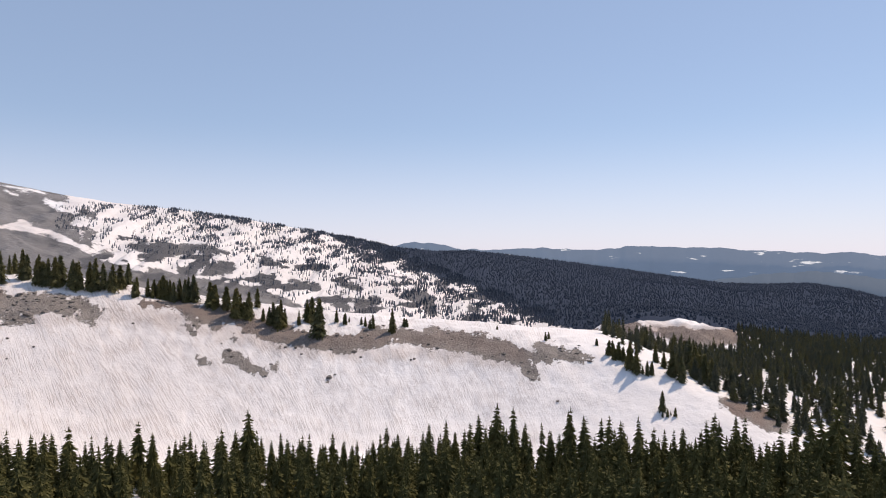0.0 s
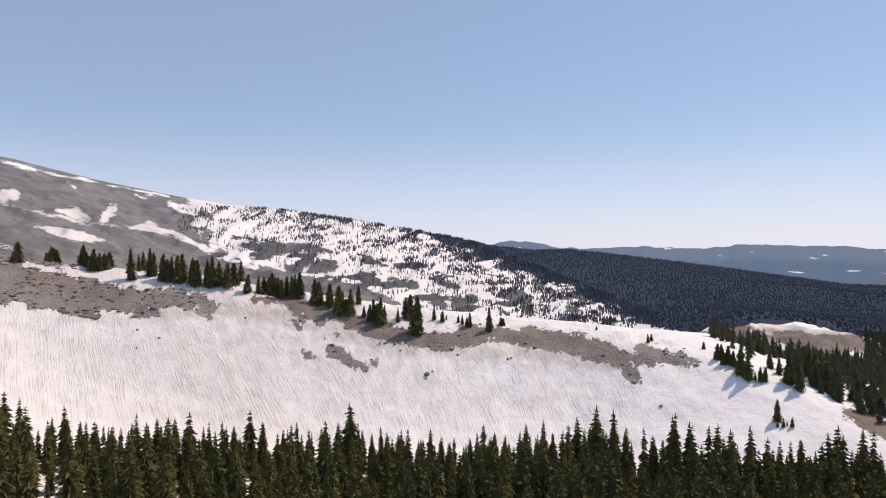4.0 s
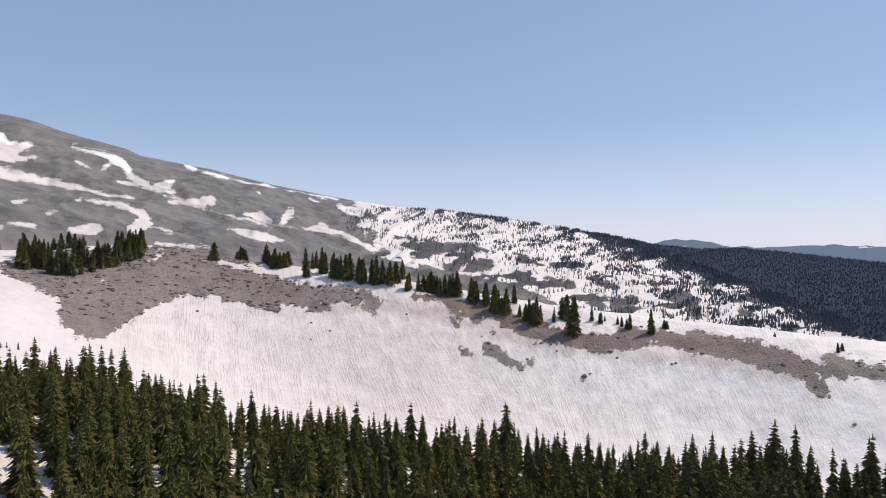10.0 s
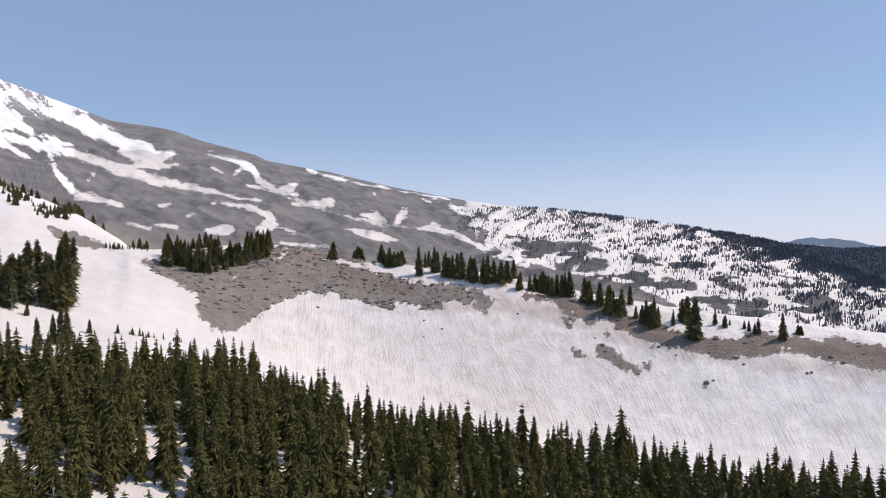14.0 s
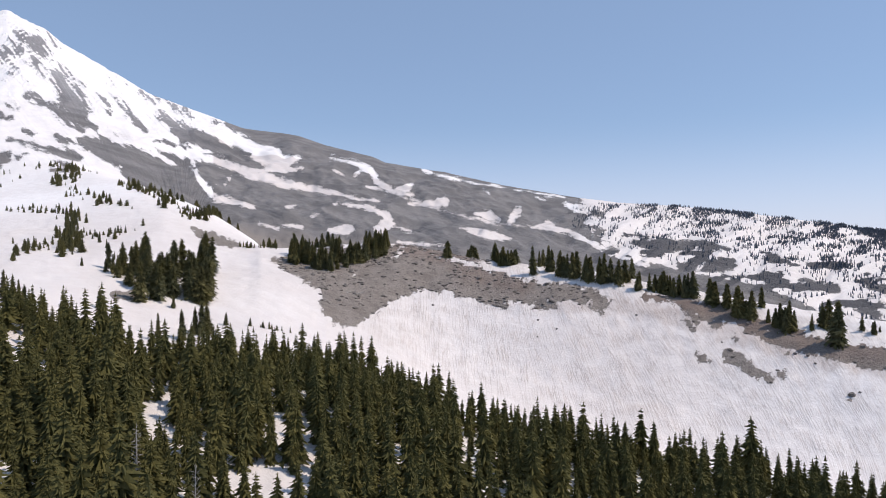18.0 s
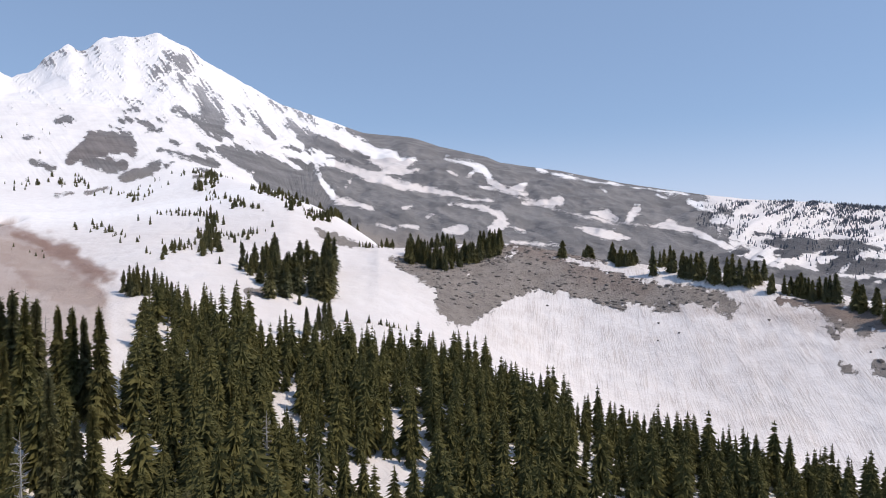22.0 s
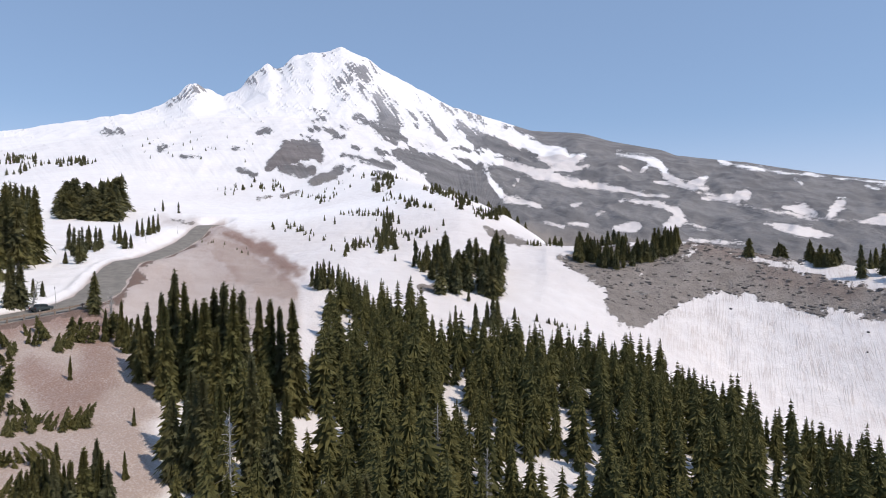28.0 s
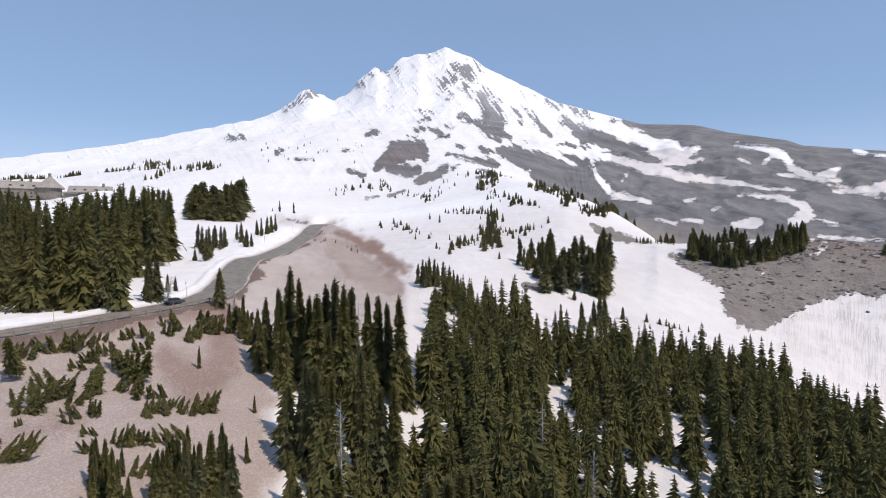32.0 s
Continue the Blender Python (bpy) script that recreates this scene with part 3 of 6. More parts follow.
stroke("bare", "far", [(82.7, 4.38, 0.10), (81.4, 4.89, 0.15)])
stroke("bare", "far", [(84.7, 4.12, 0.10), (83.6, 4.33, 0.05)])
stroke("bare", "far", [(92.6, 7.95, 0.15), (92.1, 8.17, 0.10)])
stroke("bare", "far", [(84.7, 9.82, 0.10), (83.9, 9.93, 0.10)])
stroke("bare", "far", [(90.9, 7.47, 0.10), (89.6, 7.55, 0.07)])
stroke("bare", "far", [(96.5, 9.18, 0.14), (95.4, 9.14, 0.19)])
stroke("bare", "far", [(86.7, 8.40, 0.10), (86.2, 8.51, 0.10)])
stroke("bare", "far", [(77.5, 8.16, 0.10), (75.5, 7.70, 0.20), (73.2, 7.12, 0.36)])
stroke("bare", "far", [(72.9, 8.31, 0.36), (71.2, 7.78, 0.76), (69.4, 7.15, 0.91)])
stroke("bare", "far", [(68.9, 6.64, 1.31), (66.0, 5.33, 1.39), (63.3, 4.13, 1.46), (60.7, 2.75, 1.24), (58.4, 1.26, 0.84)])
stroke("bare", "far", [(66.7, 11.95, 0.25), (64.7, 11.38, 0.44)])
stroke("bare", "far", [(66.9, 10.76, 0.35), (65.0, 9.47, 0.69), (62.6, 8.64, 0.63), (60.7, 8.07, 0.33)])
stroke("bare", "far", [(63.0, 10.72, 0.05), (61.1, 10.38, 0.19), (58.8, 9.82, 0.38)])
stroke("bare", "far", [(66.9, 8.32, 0.60), (62.1, 6.44, 1.26), (60.2, 4.93, 1.43)])
stroke("crag", "far", [(91.3, 11.94, 0.15), (90.4, 12.70, 0.30), (89.5, 13.16, 0.35), (89.0, 12.90, 0.20)], 0.30)
stroke("crag", "far", [(85.4, 14.06, 0.15), (84.6, 14.80, 0.20), (83.7, 15.20, 0.25), (82.9, 15.21, 0.15)], 0.30)
stroke("crag", "far", [(82.1, 15.56, 0.10), (81.8, 14.99, 0.15), (81.5, 14.62, 0.10)], 0.30)
stroke("crag", "far", [(92.1, 11.53, 0.10), (91.3, 11.85, 0.10)], 0.30)
stroke("crag", "far", [(79.0, 16.52, 0.10), (78.3, 15.96, 0.10)], 0.30)
stroke("bare", "far", [(75.6, 16.27, 0.10), (74.4, 15.64, 0.10)])
stroke("bare", "far", [(74.1, 14.11, 0.10), (73.3, 13.04, 0.15)])
stroke("bare", "far", [(77.5, 12.80, 0.10), (77.0, 13.18, 0.15)])
stroke("bare", "far", [(73.9, 9.72, 0.15), (72.7, 9.20, 0.10)])
stroke("bare", "far", [(70.2, 11.84, 0.10), (69.3, 11.57, 0.10)])
stroke("bare", "far", [(74.5, 8.64, 0.15), (73.7, 8.22, 0.20)])
stroke("bare", "far", [(71.9, 8.59, 0.15), (70.9, 8.57, 0.15)])
stroke("bare", "far", [(77.0, 6.75, 0.10), (76.4, 7.15, 0.10)])
stroke("bare", "far", [(74.7, 6.73, 0.10), (73.7, 6.42, 0.15)])
stroke("rust", "far", [(83.9, 6.9, 0.5), (82.1, 8.2, 1.0), (79.8, 7.6, 0.9)], 0.22)
# snow fields and glacier tongues on the ash slopes
stroke("snow", "far", [(64.7, 11.24, 0.30), (62.1, 9.67, 0.63), (59.8, 8.36, 0.81), (58.1, 7.80, 0.94), (57.2, 7.19, 0.74), (56.0, 7.97, 0.27)])
stroke("snow", "far", [(59.8, 6.69, 0.24), (57.5, 6.78, 0.33), (55.7, 6.92, 0.23)])
stroke("snow", "far", [(62.3, 10.97, 0.10), (64.0, 11.34, 0.15)])
stroke("snow", "far", [(67.7, 8.49, 0.35), (64.5, 7.75, 0.44), (61.2, 6.80, 0.43), (57.5, 5.78, 0.51), (54.0, 5.07, 0.31), (51.5, 4.50, 0.22), (49.0, 4.13, 0.13)])
stroke("snow", "far", [(52.7, 3.96, 0.13), (49.8, 3.58, 0.21), (48.3, 3.07, 0.37), (47.9, 2.22, 0.50), (49.0, 1.54, 0.50)])
stroke("snow", "far", [(51.7, 1.58, 0.52), (53.1, 1.52, 0.35)])
stroke("snow", "far", [(53.2, 7.97, 0.13), (51.0, 7.64, 0.26), (49.6, 6.96, 0.34), (49.0, 5.82, 0.29), (47.5, 5.02, 0.29), (46.4, 5.30, 0.36), (45.9, 5.62, 0.28)])
stroke("snow", "far", [(47.5, 5.07, 0.16), (45.3, 3.95, 0.16), (42.9, 3.25, 0.15)])
stroke("snow", "far", [(52.8, 6.90, 0.13), (51.8, 6.34, 0.13)])
stroke("snow", "far", [(51.0, 6.29, 0.13), (50.6, 6.80, 0.13)])
stroke("snow", "far", [(43.8, 4.01, 0.27), (42.9, 4.17, 0.46)])
stroke("snow", "far", [(64.7, 7.12, 0.25), (63.9, 5.62, 0.29), (63.1, 4.52, 0.34)])
stroke("snow", "far", [(62.7, 4.21, 0.44), (59.8, 3.61, 0.28)])
stroke("snow", "far", [(62.1, 5.37, 0.14), (61.6, 6.18, 0.10)])
stroke("snow", "far", [(59.3, 2.14, 0.14), (57.8, 1.69, 0.19)])
stroke("snow", "far", [(47.1, 0.53, 0.16), (42.9, 0.15, 0.15)])
stroke("snow", "far", [(48.0, 1.91, 0.08), (45.9, 1.47, 0.16)])
stroke("snow", "far", [(56.8, 3.58, 0.23), (56.1, 3.74, 0.18)])
stroke("snow", "far", [(54.8, 2.77, 0.18), (54.2, 2.94, 0.13)])
stroke("snow", "far", [(57.5, 1.97, 0.14), (55.7, 1.84, 0.18)])
stroke("crag", "far", [(64.7, 9.31, 0.30), (62.1, 8.47, 0.29), (60.2, 7.91, 0.19)], 0.55)
stroke("crag", "far", [(55.9, 6.28, 0.46), (54.2, 6.29, 0.40)], 0.60)
stroke("crag", "far", [(61.1, 8.05, 0.14), (59.8, 7.41, 0.14)], 0.60)
stroke("snow", "far", [(46.1, 3.93, 0.20), (44.0, 3.93, 0.36), (42.9, 3.41, 0.20)])
stroke("snow", "far", [(41.6, 1.72, 0.15), (39.5, 1.30, 0.46), (37.1, 0.68, 0.25)])
stroke("snow", "far", [(40.2, 2.98, 0.15), (38.9, 2.92, 0.46), (37.8, 2.35, 0.15)])
stroke("snow", "far", [(37.0, 2.29, 0.35), (36.3, 3.30, 0.35)])
stroke("snow", "far", [(35.2, 1.72, 0.15), (33.6, 2.06, 0.35), (32.6, 1.60, 0.20)])
stroke("snow", "far", [(45.8, 4.29, 0.15), (41.7, 2.94, 0.15), (38.2, 2.15, 0.15), (34.7, 1.77, 0.15), (31.8, 1.34, 0.20), (29.9, 0.34, 0.24), (27.5, -0.75, 0.28), (25.2, -1.61, 0.19)])
stroke("snow", "far", [(44.8, 6.87, 0.15), (40.7, 5.87, 0.15), (36.7, 5.16, 0.10), (32.2, 4.42, 0.10)])
stroke("snow", "far", [(39.4, 5.20, 0.10), (38.9, 4.84, 0.10)])
stroke("snow", "far", [(34.7, 4.47, 0.15), (33.9, 4.11, 0.10)])
stroke("snow", "far", [(31.9, 3.72, 0.29), (30.8, 3.31, 0.44), (29.6, 2.99, 0.39)])
stroke("snow", "far", [(49.9, 5.51, 0.10), (45.8, 4.75, 0.20)])
stroke("snow", "far", [(43.8, -0.88, 0.26), (40.7, -1.65, 0.15)])
# crags between the snow fields across the canyon
stroke("bare", "far", [(29.6, 2.94, 0.34), (28.9, 2.63, 0.19)])
stroke("bare", "far", [(29.5, 1.17, 0.24), (29.2, 1.32, 0.19)])
stroke("crag", "far", [(25.9, 0.32, 0.28), (23.9, -0.17, 0.50), (21.3, 0.15, 0.40), (19.0, -0.23, 0.22)], 0.75)
stroke("crag", "far", [(22.4, -1.68, 0.41), (20.5, -1.57, 0.66), (18.6, -1.37, 0.52)], 0.75)
stroke("snow", "far", [(21.2, -1.95, 0.13), (20.4, -1.20, 0.18), (19.4, -0.60, 0.26)])
stroke("snow", "far", [(26.6, -0.75, 0.24), (23.9, -1.22, 0.41), (22.2, -0.74, 0.22)])
stroke("crag", "far", [(13.4, -3.07, 0.46), (11.3, -3.33, 0.36)], 0.70)
stroke("crag", "far", [(9.0, -2.99, 0.31), (7.6, -3.35, 0.31)], 0.70)
stroke("crag", "far", [(7.5, -4.93, 0.46), (6.0, -4.53, 0.36)], 0.70)
stroke("crag", "far", [(3.3, -4.02, 0.41), (1.6, -4.37, 0.61), (1.0, -5.43, 0.46)], 0.70)
stroke("crag", "far", [(0.4, -2.89, 0.30), (-0.2, -3.24, 0.20)], 0.70)
stroke("crag", "far", [(8.8, -5.03, 0.41), (9.8, -4.62, 0.26)], 0.70)
stroke("crag", "far", [(4.7, -2.85, 0.20), (3.9, -3.10, 0.20)], 0.70)
stroke("crag", "far", [(-2.4, -5.24, 0.25), (-3.2, -5.48, 0.20)], 0.70)
stroke("bare", "far", [(-13.6, -7.5, 0.6), (-15.3, -7.3, 1.1), (-17.6, -7.5, 1.0)])
stroke("bare", "far", [(-19.4, -7.4, 0.9), (-22.0, -7.3, 0.7), (-25.5, -7.2, 0.4)])
stroke("silt", "far", [(-15.0, -7.25, 0.68), (-16.2, -6.63, 0.58), (-17.2, -6.69, 0.29)], 0.80)
stroke("silt", "far", [(-18.1, -6.90, 0.66), (-19.9, -6.97, 0.56), (-24.3, -6.95, 0.45)], 0.80)
stroke("bare", "far", [(-15.3, -7.17, 0.76), (-16.9, -6.87, 0.66), (-18.0, -7.53, 0.37)])
stroke("bare", "far", [(-20.0, -7.06, 0.41), (-24.7, -6.90, 0.35)])
stroke("rust", "far", [(-15.0, -7.18, 0.96), (-20.4, -7.04, 0.73), (-24.7, -6.94, 0.60)], 0.40)
stroke("snow", "far", [(-17.3, -6.71, 0.14), (-19.3, -7.75, 0.23)])
# the moraine's bare face and its ragged lower edge
stroke("bare", "face", [(58.2, -0.96, 0.20), (55.0, -1.99, 0.90), (52.5, -3.13, 1.27), (53.0, -5.15, 1.11), (52.2, -6.57, 0.56)])
stroke("bare", "face", [(51.7, -5.42, 1.52), (48.9, -3.16, 2.15), (45.3, -2.05, 1.74), (42.3, -2.77, 1.43)])
stroke("bare", "face", [(51.0, -5.93, 0.92), (48.9, -4.43, 1.12)])
stroke("bare", "face", [(46.4, -0.36, 0.46), (44.8, -0.88, 0.72)])
stroke("bare", "face", [(41.2, -3.18, 1.33), (38.2, -3.78, 1.21), (34.7, -4.16, 0.90), (32.8, -4.13, 0.69)])
stroke("bare", "face", [(39.5, -4.60, 0.30), (37.5, -5.19, 0.40)])
stroke("bare", "face", [(34.5, -5.15, 0.45), (33.2, -5.13, 0.30)])
stroke("bare", "face", [(30.0, -4.09, 0.39), (29.3, -5.30, 0.43), (28.6, -4.95, 0.43)])
stroke("bare", "face", [(22.4, -4.57, 0.24), (21.2, -6.07, 0.34)])
stroke("bare", "face", [(20.8, -5.10, 0.59), (17.8, -5.52, 0.60)])
stroke("bare", "face", [(13.9, -7.84, 0.46), (10.8, -7.89, 0.66), (8.8, -8.06, 0.46)])
stroke("bare", "face", [(18.6, -9.24, 0.25), (17.9, -8.97, 0.30)])
stroke("bare", "face", [(7.2, -7.56, 0.56), (4.2, -7.56, 0.66), (1.6, -8.15, 0.66)])
stroke("bare", "face", [(4.3, -7.81, 0.46), (0.2, -7.89, 0.67), (-3.9, -8.37, 0.77), (-6.2, -9.04, 0.71), (-7.7, -10.30, 0.40), (-8.3, -11.26, 0.15)])
stroke("bare", "face", [(-8.7, -8.65, 0.55), (-12.9, -9.22, 0.30)])
stroke("bare", "face", [(15.7, -7.53, 0.29), (12.3, -7.79, 0.59), (8.3, -8.14, 0.66), (6.7, -8.42, 0.30)])
stroke("bare", "face", [(21.1, -9.21, 0.28), (20.5, -9.34, 0.19)])
stroke("bare", "face", [(18.6, -9.07, 0.38), (17.1, -10.01, 0.48), (15.7, -10.56, 0.29)])
stroke("bare", "face", [(14.9, -10.12, 0.24)])
stroke("bare", "face", [(21.9, -5.66, 0.32), (19.6, -6.08, 0.56)])
stroke("bare", "face", [(34.3, -4.06, 0.77), (31.8, -3.96, 0.72), (29.1, -4.65, 0.42)])
stroke("bare", "face", [(29.5, -4.99, 0.50)])
stroke("bare", "face", [(22.5, -5.96, 0.18), (21.4, -6.95, 0.18)])
stroke("bare", "face", [(2.9, -9.87, 0.10)])
stroke("bare", "face", [(10.2, -11.33, 0.15)])
stroke("bare", "face", [(18.3, -7.47, 0.19)])
stroke("bare", "face", [(-23.8, -12.3, 0.35), (-25.6, -12.95, 0.75), (-28.3, -13.9, 0.6)])
stroke("bare", "face", [(25.5, -4.15, 0.24), (23.6, -4.39, 0.33), (21.7, -4.83, 0.39), (19.8, -5.37, 0.49), (16.9, -6.23, 0.45), (13.9, -6.84, 0.35)])
stroke("bare", "face", [(41.5, -2.40, 0.83), (38.0, -3.29, 0.89), (34.1, -3.97, 0.68), (30.3, -4.66, 0.31)])
stroke("rust", "face", [(25.5, -4.25, 0.38), (19.8, -5.47, 0.59), (13.9, -6.99, 0.51)], 0.45)
stroke("rust", "face", [(41.5, -1.98, 0.76), (36.1, -3.22, 0.83)], 0.30)
stroke("rust", "face", [(-24.3, -12.83, 0.53), (-26.8, -13.14, 0.52)], 0.60)
stroke("rust", "near", [(-24.7, -12.70, 0.44), (-26.8, -13.14, 0.43)], 0.60)
stroke("bare", "face", [(57.2, -0.92, 0.35), (54.0, -0.84, 0.81), (50.9, -0.60, 0.81), (48.0, -0.41, 0.61)])
stroke("bare", "face", [(53.5, -1.60, 0.71), (49.9, -1.73, 0.82)])
stroke("rust", "face", [(46.4, -0.10, 0.41), (42.3, -0.88, 0.41), (39.7, -1.91, 0.20)], 0.45)
stroke("bare", "face", [(47.2, 0.24, 0.39), (43.6, -0.40, 0.46), (39.2, -1.07, 0.35)])
stroke("rust", "face", [(47.2, 0.24, 0.39), (43.6, -0.40, 0.46), (39.2, -1.07, 0.35)], 0.35)
stroke("snow", "face", [(41.2, -1.24, 0.15), (38.2, -2.06, 0.25), (34.7, -2.75, 0.30), (31.8, -3.13, 0.20)])
stroke("snow", "face", [(26.4, -3.02, 0.23), (22.7, -3.24, 0.19), (18.8, -3.90, 0.20)])
stroke("bare", "face", [(17.2, -6.72, 0.41), (13.7, -7.72, 0.71), (8.6, -8.29, 0.80), (5.2, -8.06, 0.39)])
stroke("bare", "face", [(4.2, -7.84, 0.44), (-0.0, -8.16, 0.76), (-4.1, -8.76, 0.82), (-7.1, -9.61, 0.70), (-8.1, -10.96, 0.39)])
stroke("bare", "face", [(-8.4, -9.38, 0.52), (-11.5, -9.56, 0.33), (-13.3, -9.40, 0.12)])
stroke("rust", "face", [(17.2, -6.72, 0.46), (12.2, -7.60, 0.71), (5.2, -7.96, 0.44), (-0.0, -7.78, 0.57), (-4.1, -8.43, 0.55), (-7.1, -9.25, 0.40)], 0.35)
stroke("silt", "face", [(33.0, -5.2, 0.7), (27.0, -5.2, 0.8), (20.0, -6.6, 0.9), (12.0, -8.8, 0.7), (4.0, -9.2, 0.6), (-6.0, -9.8, 0.6)], 0.5)
stroke("rust", "near", [(88.4, 1.7, 0.25), (86.0, 0.7, 0.6), (83.5, -0.9, 0.9), (81.0, -3.0, 0.8)], 0.7)
# scars on the snow hill
stroke("bare", "near", [(64.6, 1.51, 0.24), (63.2, 0.74, 0.43), (60.9, 0.25, 0.19)])
stroke("bare", "near", [(70.4, -3.73, 0.40), (69.0, -3.87, 0.31)])
stroke("bare", "near", [(57.9, -1.16, 0.15), (56.2, -1.58, 0.30)])
stroke("bare", "far", [(74.8, 6.02, 0.13), (73.2, 6.24, 0.17)])
# silt and cinder on the road cut and the near slope
stroke("silt", "near", [(89.2, 1.08, 0.20), (87.7, -0.33, 1.10), (85.2, -2.37, 1.52), (82.2, -4.03, 0.92)], 1.00)
stroke("silt", "near", [(90.7, -1.31, 0.49), (91.2, -3.30, 1.48), (90.2, -5.31, 1.48)], 0.85)
stroke("rust", "near", [(87.6, 1.43, 0.30), (84.7, 0.06, 0.66), (81.9, -1.89, 0.46)], 0.95)
stroke("rust", "near", [(89.2, -0.32, 0.30), (87.2, -2.35, 0.60)], 0.50)
stroke("silt", "near", [(87.7, 1.59, 0.20), (84.7, -0.09, 0.71), (81.4, -2.40, 0.51)], 1.00)
stroke("rust", "near", [(112.9, -6.86, 0.34), (105.5, -6.33, 0.43), (99.1, -5.60, 0.55), (96.9, -6.07, 0.94)], 0.85)
stroke("rust", "near", [(101.3, -9.57, 0.90), (99.2, -12.04, 1.38), (96.9, -9.88, 1.13), (97.3, -7.49, 0.94)], 0.75)
stroke("silt", "near", [(101.3, -10.03, 1.80), (98.7, -12.07, 2.31), (96.9, -8.93, 1.41)], 0.85)
stroke("rust", "near", [(113.7, -14.82, 0.75), (110.9, -14.10, 0.79), (108.3, -13.24, 0.57)], 0.50)
stroke("silt", "near", [(113.7, -14.04, 1.12), (109.4, -13.92, 0.81)], 0.80)
stroke("silt", "near", [(92.1, 2.07, 0.24), (89.9, 1.78, 0.25)], 0.60)
stroke("bare", "near", [(91.7, 2.17, 0.10), (90.2, 1.83, 0.15)])
streaks = fbm((B - RISE * 0.9) * 4.0, (RISE + B * 0.7) * 0.6, 4, 35)
bare += 0.75 * smooth01(D, 1000, 1300) * smooth01(B, 56, 66) * streaks
ribs = fbm((B - RISE * 0.8) * 7.5, (RISE + B) * 0.8, 3, 37)
# high, far slopes: mask of the snow dusting and the painted haze
snow_haze = smooth01(D, 1700, 3000) * smooth01(B, 60, 66)
bare += snow_haze * (2.4 * ribs - 0.3) * smooth01(bare, -0.4, 0.1)
# outcrops among the snow across the canyon, in bands that follow the dip of the beds
beds = fbm((B + RISE * 1.2) * 0.5, (RISE - B * 0.1) * 1.5, 4, 36)
band = is_far & (B < 30) & (SEG > 6) & (RISE < np.interp(B, [-8, 0, 10, 20, 27], [-4.6, -3.0, -1.4, 0.2, 1.2]))
bare = np.where(band, np.maximum(bare, np.clip((beds - 0.2) * 3.0, -0.6, 0.6)), bare)
crag = np.where(band, np.maximum(crag, 0.95 * smooth01(beds, 0.12, 0.24)), crag)
across = RISE - 0.23 * B
bare += np.where(is_far & (B > 30), 0.24 * fbm(B * 1.1, across * 3.6, 4, 31) + 0.24 * fbm(B * 3 + RISE * 2, across * 11, 3, 34) + 0.05 * (B < 64), 0.38 * fbm(B * 2.4, RISE * 3.4, 4, 31) + 0.3 * fbm(B * 7, RISE * 9, 3, 33))
# runnel coordinates: across the slope in metres, and along the fall line
flank = smooth01(B, 60, 68)
FLOW = np.stack((np.radians(B) * 250 - H * (0.9 * smooth01(B, 52, 12) - 0.08), H * 1.7, np.zeros_like(B)), -1)
FLOW_FAR = np.stack(((1 - flank) * (RISE - 7 - 0.23 * (B - 64)) * 9 + flank * ((B - 64) * 4.4 - (RISE - 7) * 3), (1 - flank) * (B - 64) * 6 + flank * (RISE - 7) * 8, np.zeros_like(B)), -1)
FLOW = np.where(is_far[..., None], FLOW_FAR, FLOW)

me = bpy.data.meshes.new("ground")
co = np.stack((X, Y, H + EYE_HEIGHT), -1).reshape(-1, 3)
ring = np.arange(nc)
nxt = (ring + 1) % nc
rr = np.arange(nr - 1)[:, None] * nc
quads = np.stack((rr + ring, rr + nxt, rr + nc + nxt, rr + nc + ring), -1).reshape(-1, 4)[:, ::-1]
me.vertices.add(len(co))
me.vertices.foreach_set("co", co.ravel())
me.loops.add(quads.size)
me.loops.foreach_set("vertex_index", quads.ravel())
me.polygons.add(len(quads))
me.polygons.foreach_set("loop_start", np.arange(0, quads.size, 4))
me.polygons.foreach_set("use_smooth", np.ones(len(quads), bool))
me.update(calc_edges=True)
for name, values in (("bare", bare), ("silt", silt), ("rust", rust), ("crag", crag), ("wood", wood), ("runnel", runnel), ("rough", rough), ("snow_haze", snow_haze)):
    me.attributes.new(name, "FLOAT", "POINT").data.foreach_set("value", np.ascontiguousarray(values, np.float32).ravel())
me.attributes.new("flow", "FLOAT_VECTOR", "POINT").data.foreach_set("vector", np.ascontiguousarray(FLOW, np.float32).ravel())
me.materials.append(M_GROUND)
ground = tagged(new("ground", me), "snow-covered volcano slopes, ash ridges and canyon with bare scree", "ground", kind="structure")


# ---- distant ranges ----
# Glowing backdrop: the blue of distant haze is mixed into the emission colour.
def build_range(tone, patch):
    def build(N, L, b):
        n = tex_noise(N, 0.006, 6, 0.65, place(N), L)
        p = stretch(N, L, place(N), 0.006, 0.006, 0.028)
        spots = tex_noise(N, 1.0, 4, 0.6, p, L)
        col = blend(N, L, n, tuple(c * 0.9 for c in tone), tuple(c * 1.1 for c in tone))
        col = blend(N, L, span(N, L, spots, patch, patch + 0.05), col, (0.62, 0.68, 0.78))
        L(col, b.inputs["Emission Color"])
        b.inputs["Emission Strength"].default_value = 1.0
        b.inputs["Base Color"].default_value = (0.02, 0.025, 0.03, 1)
    return build


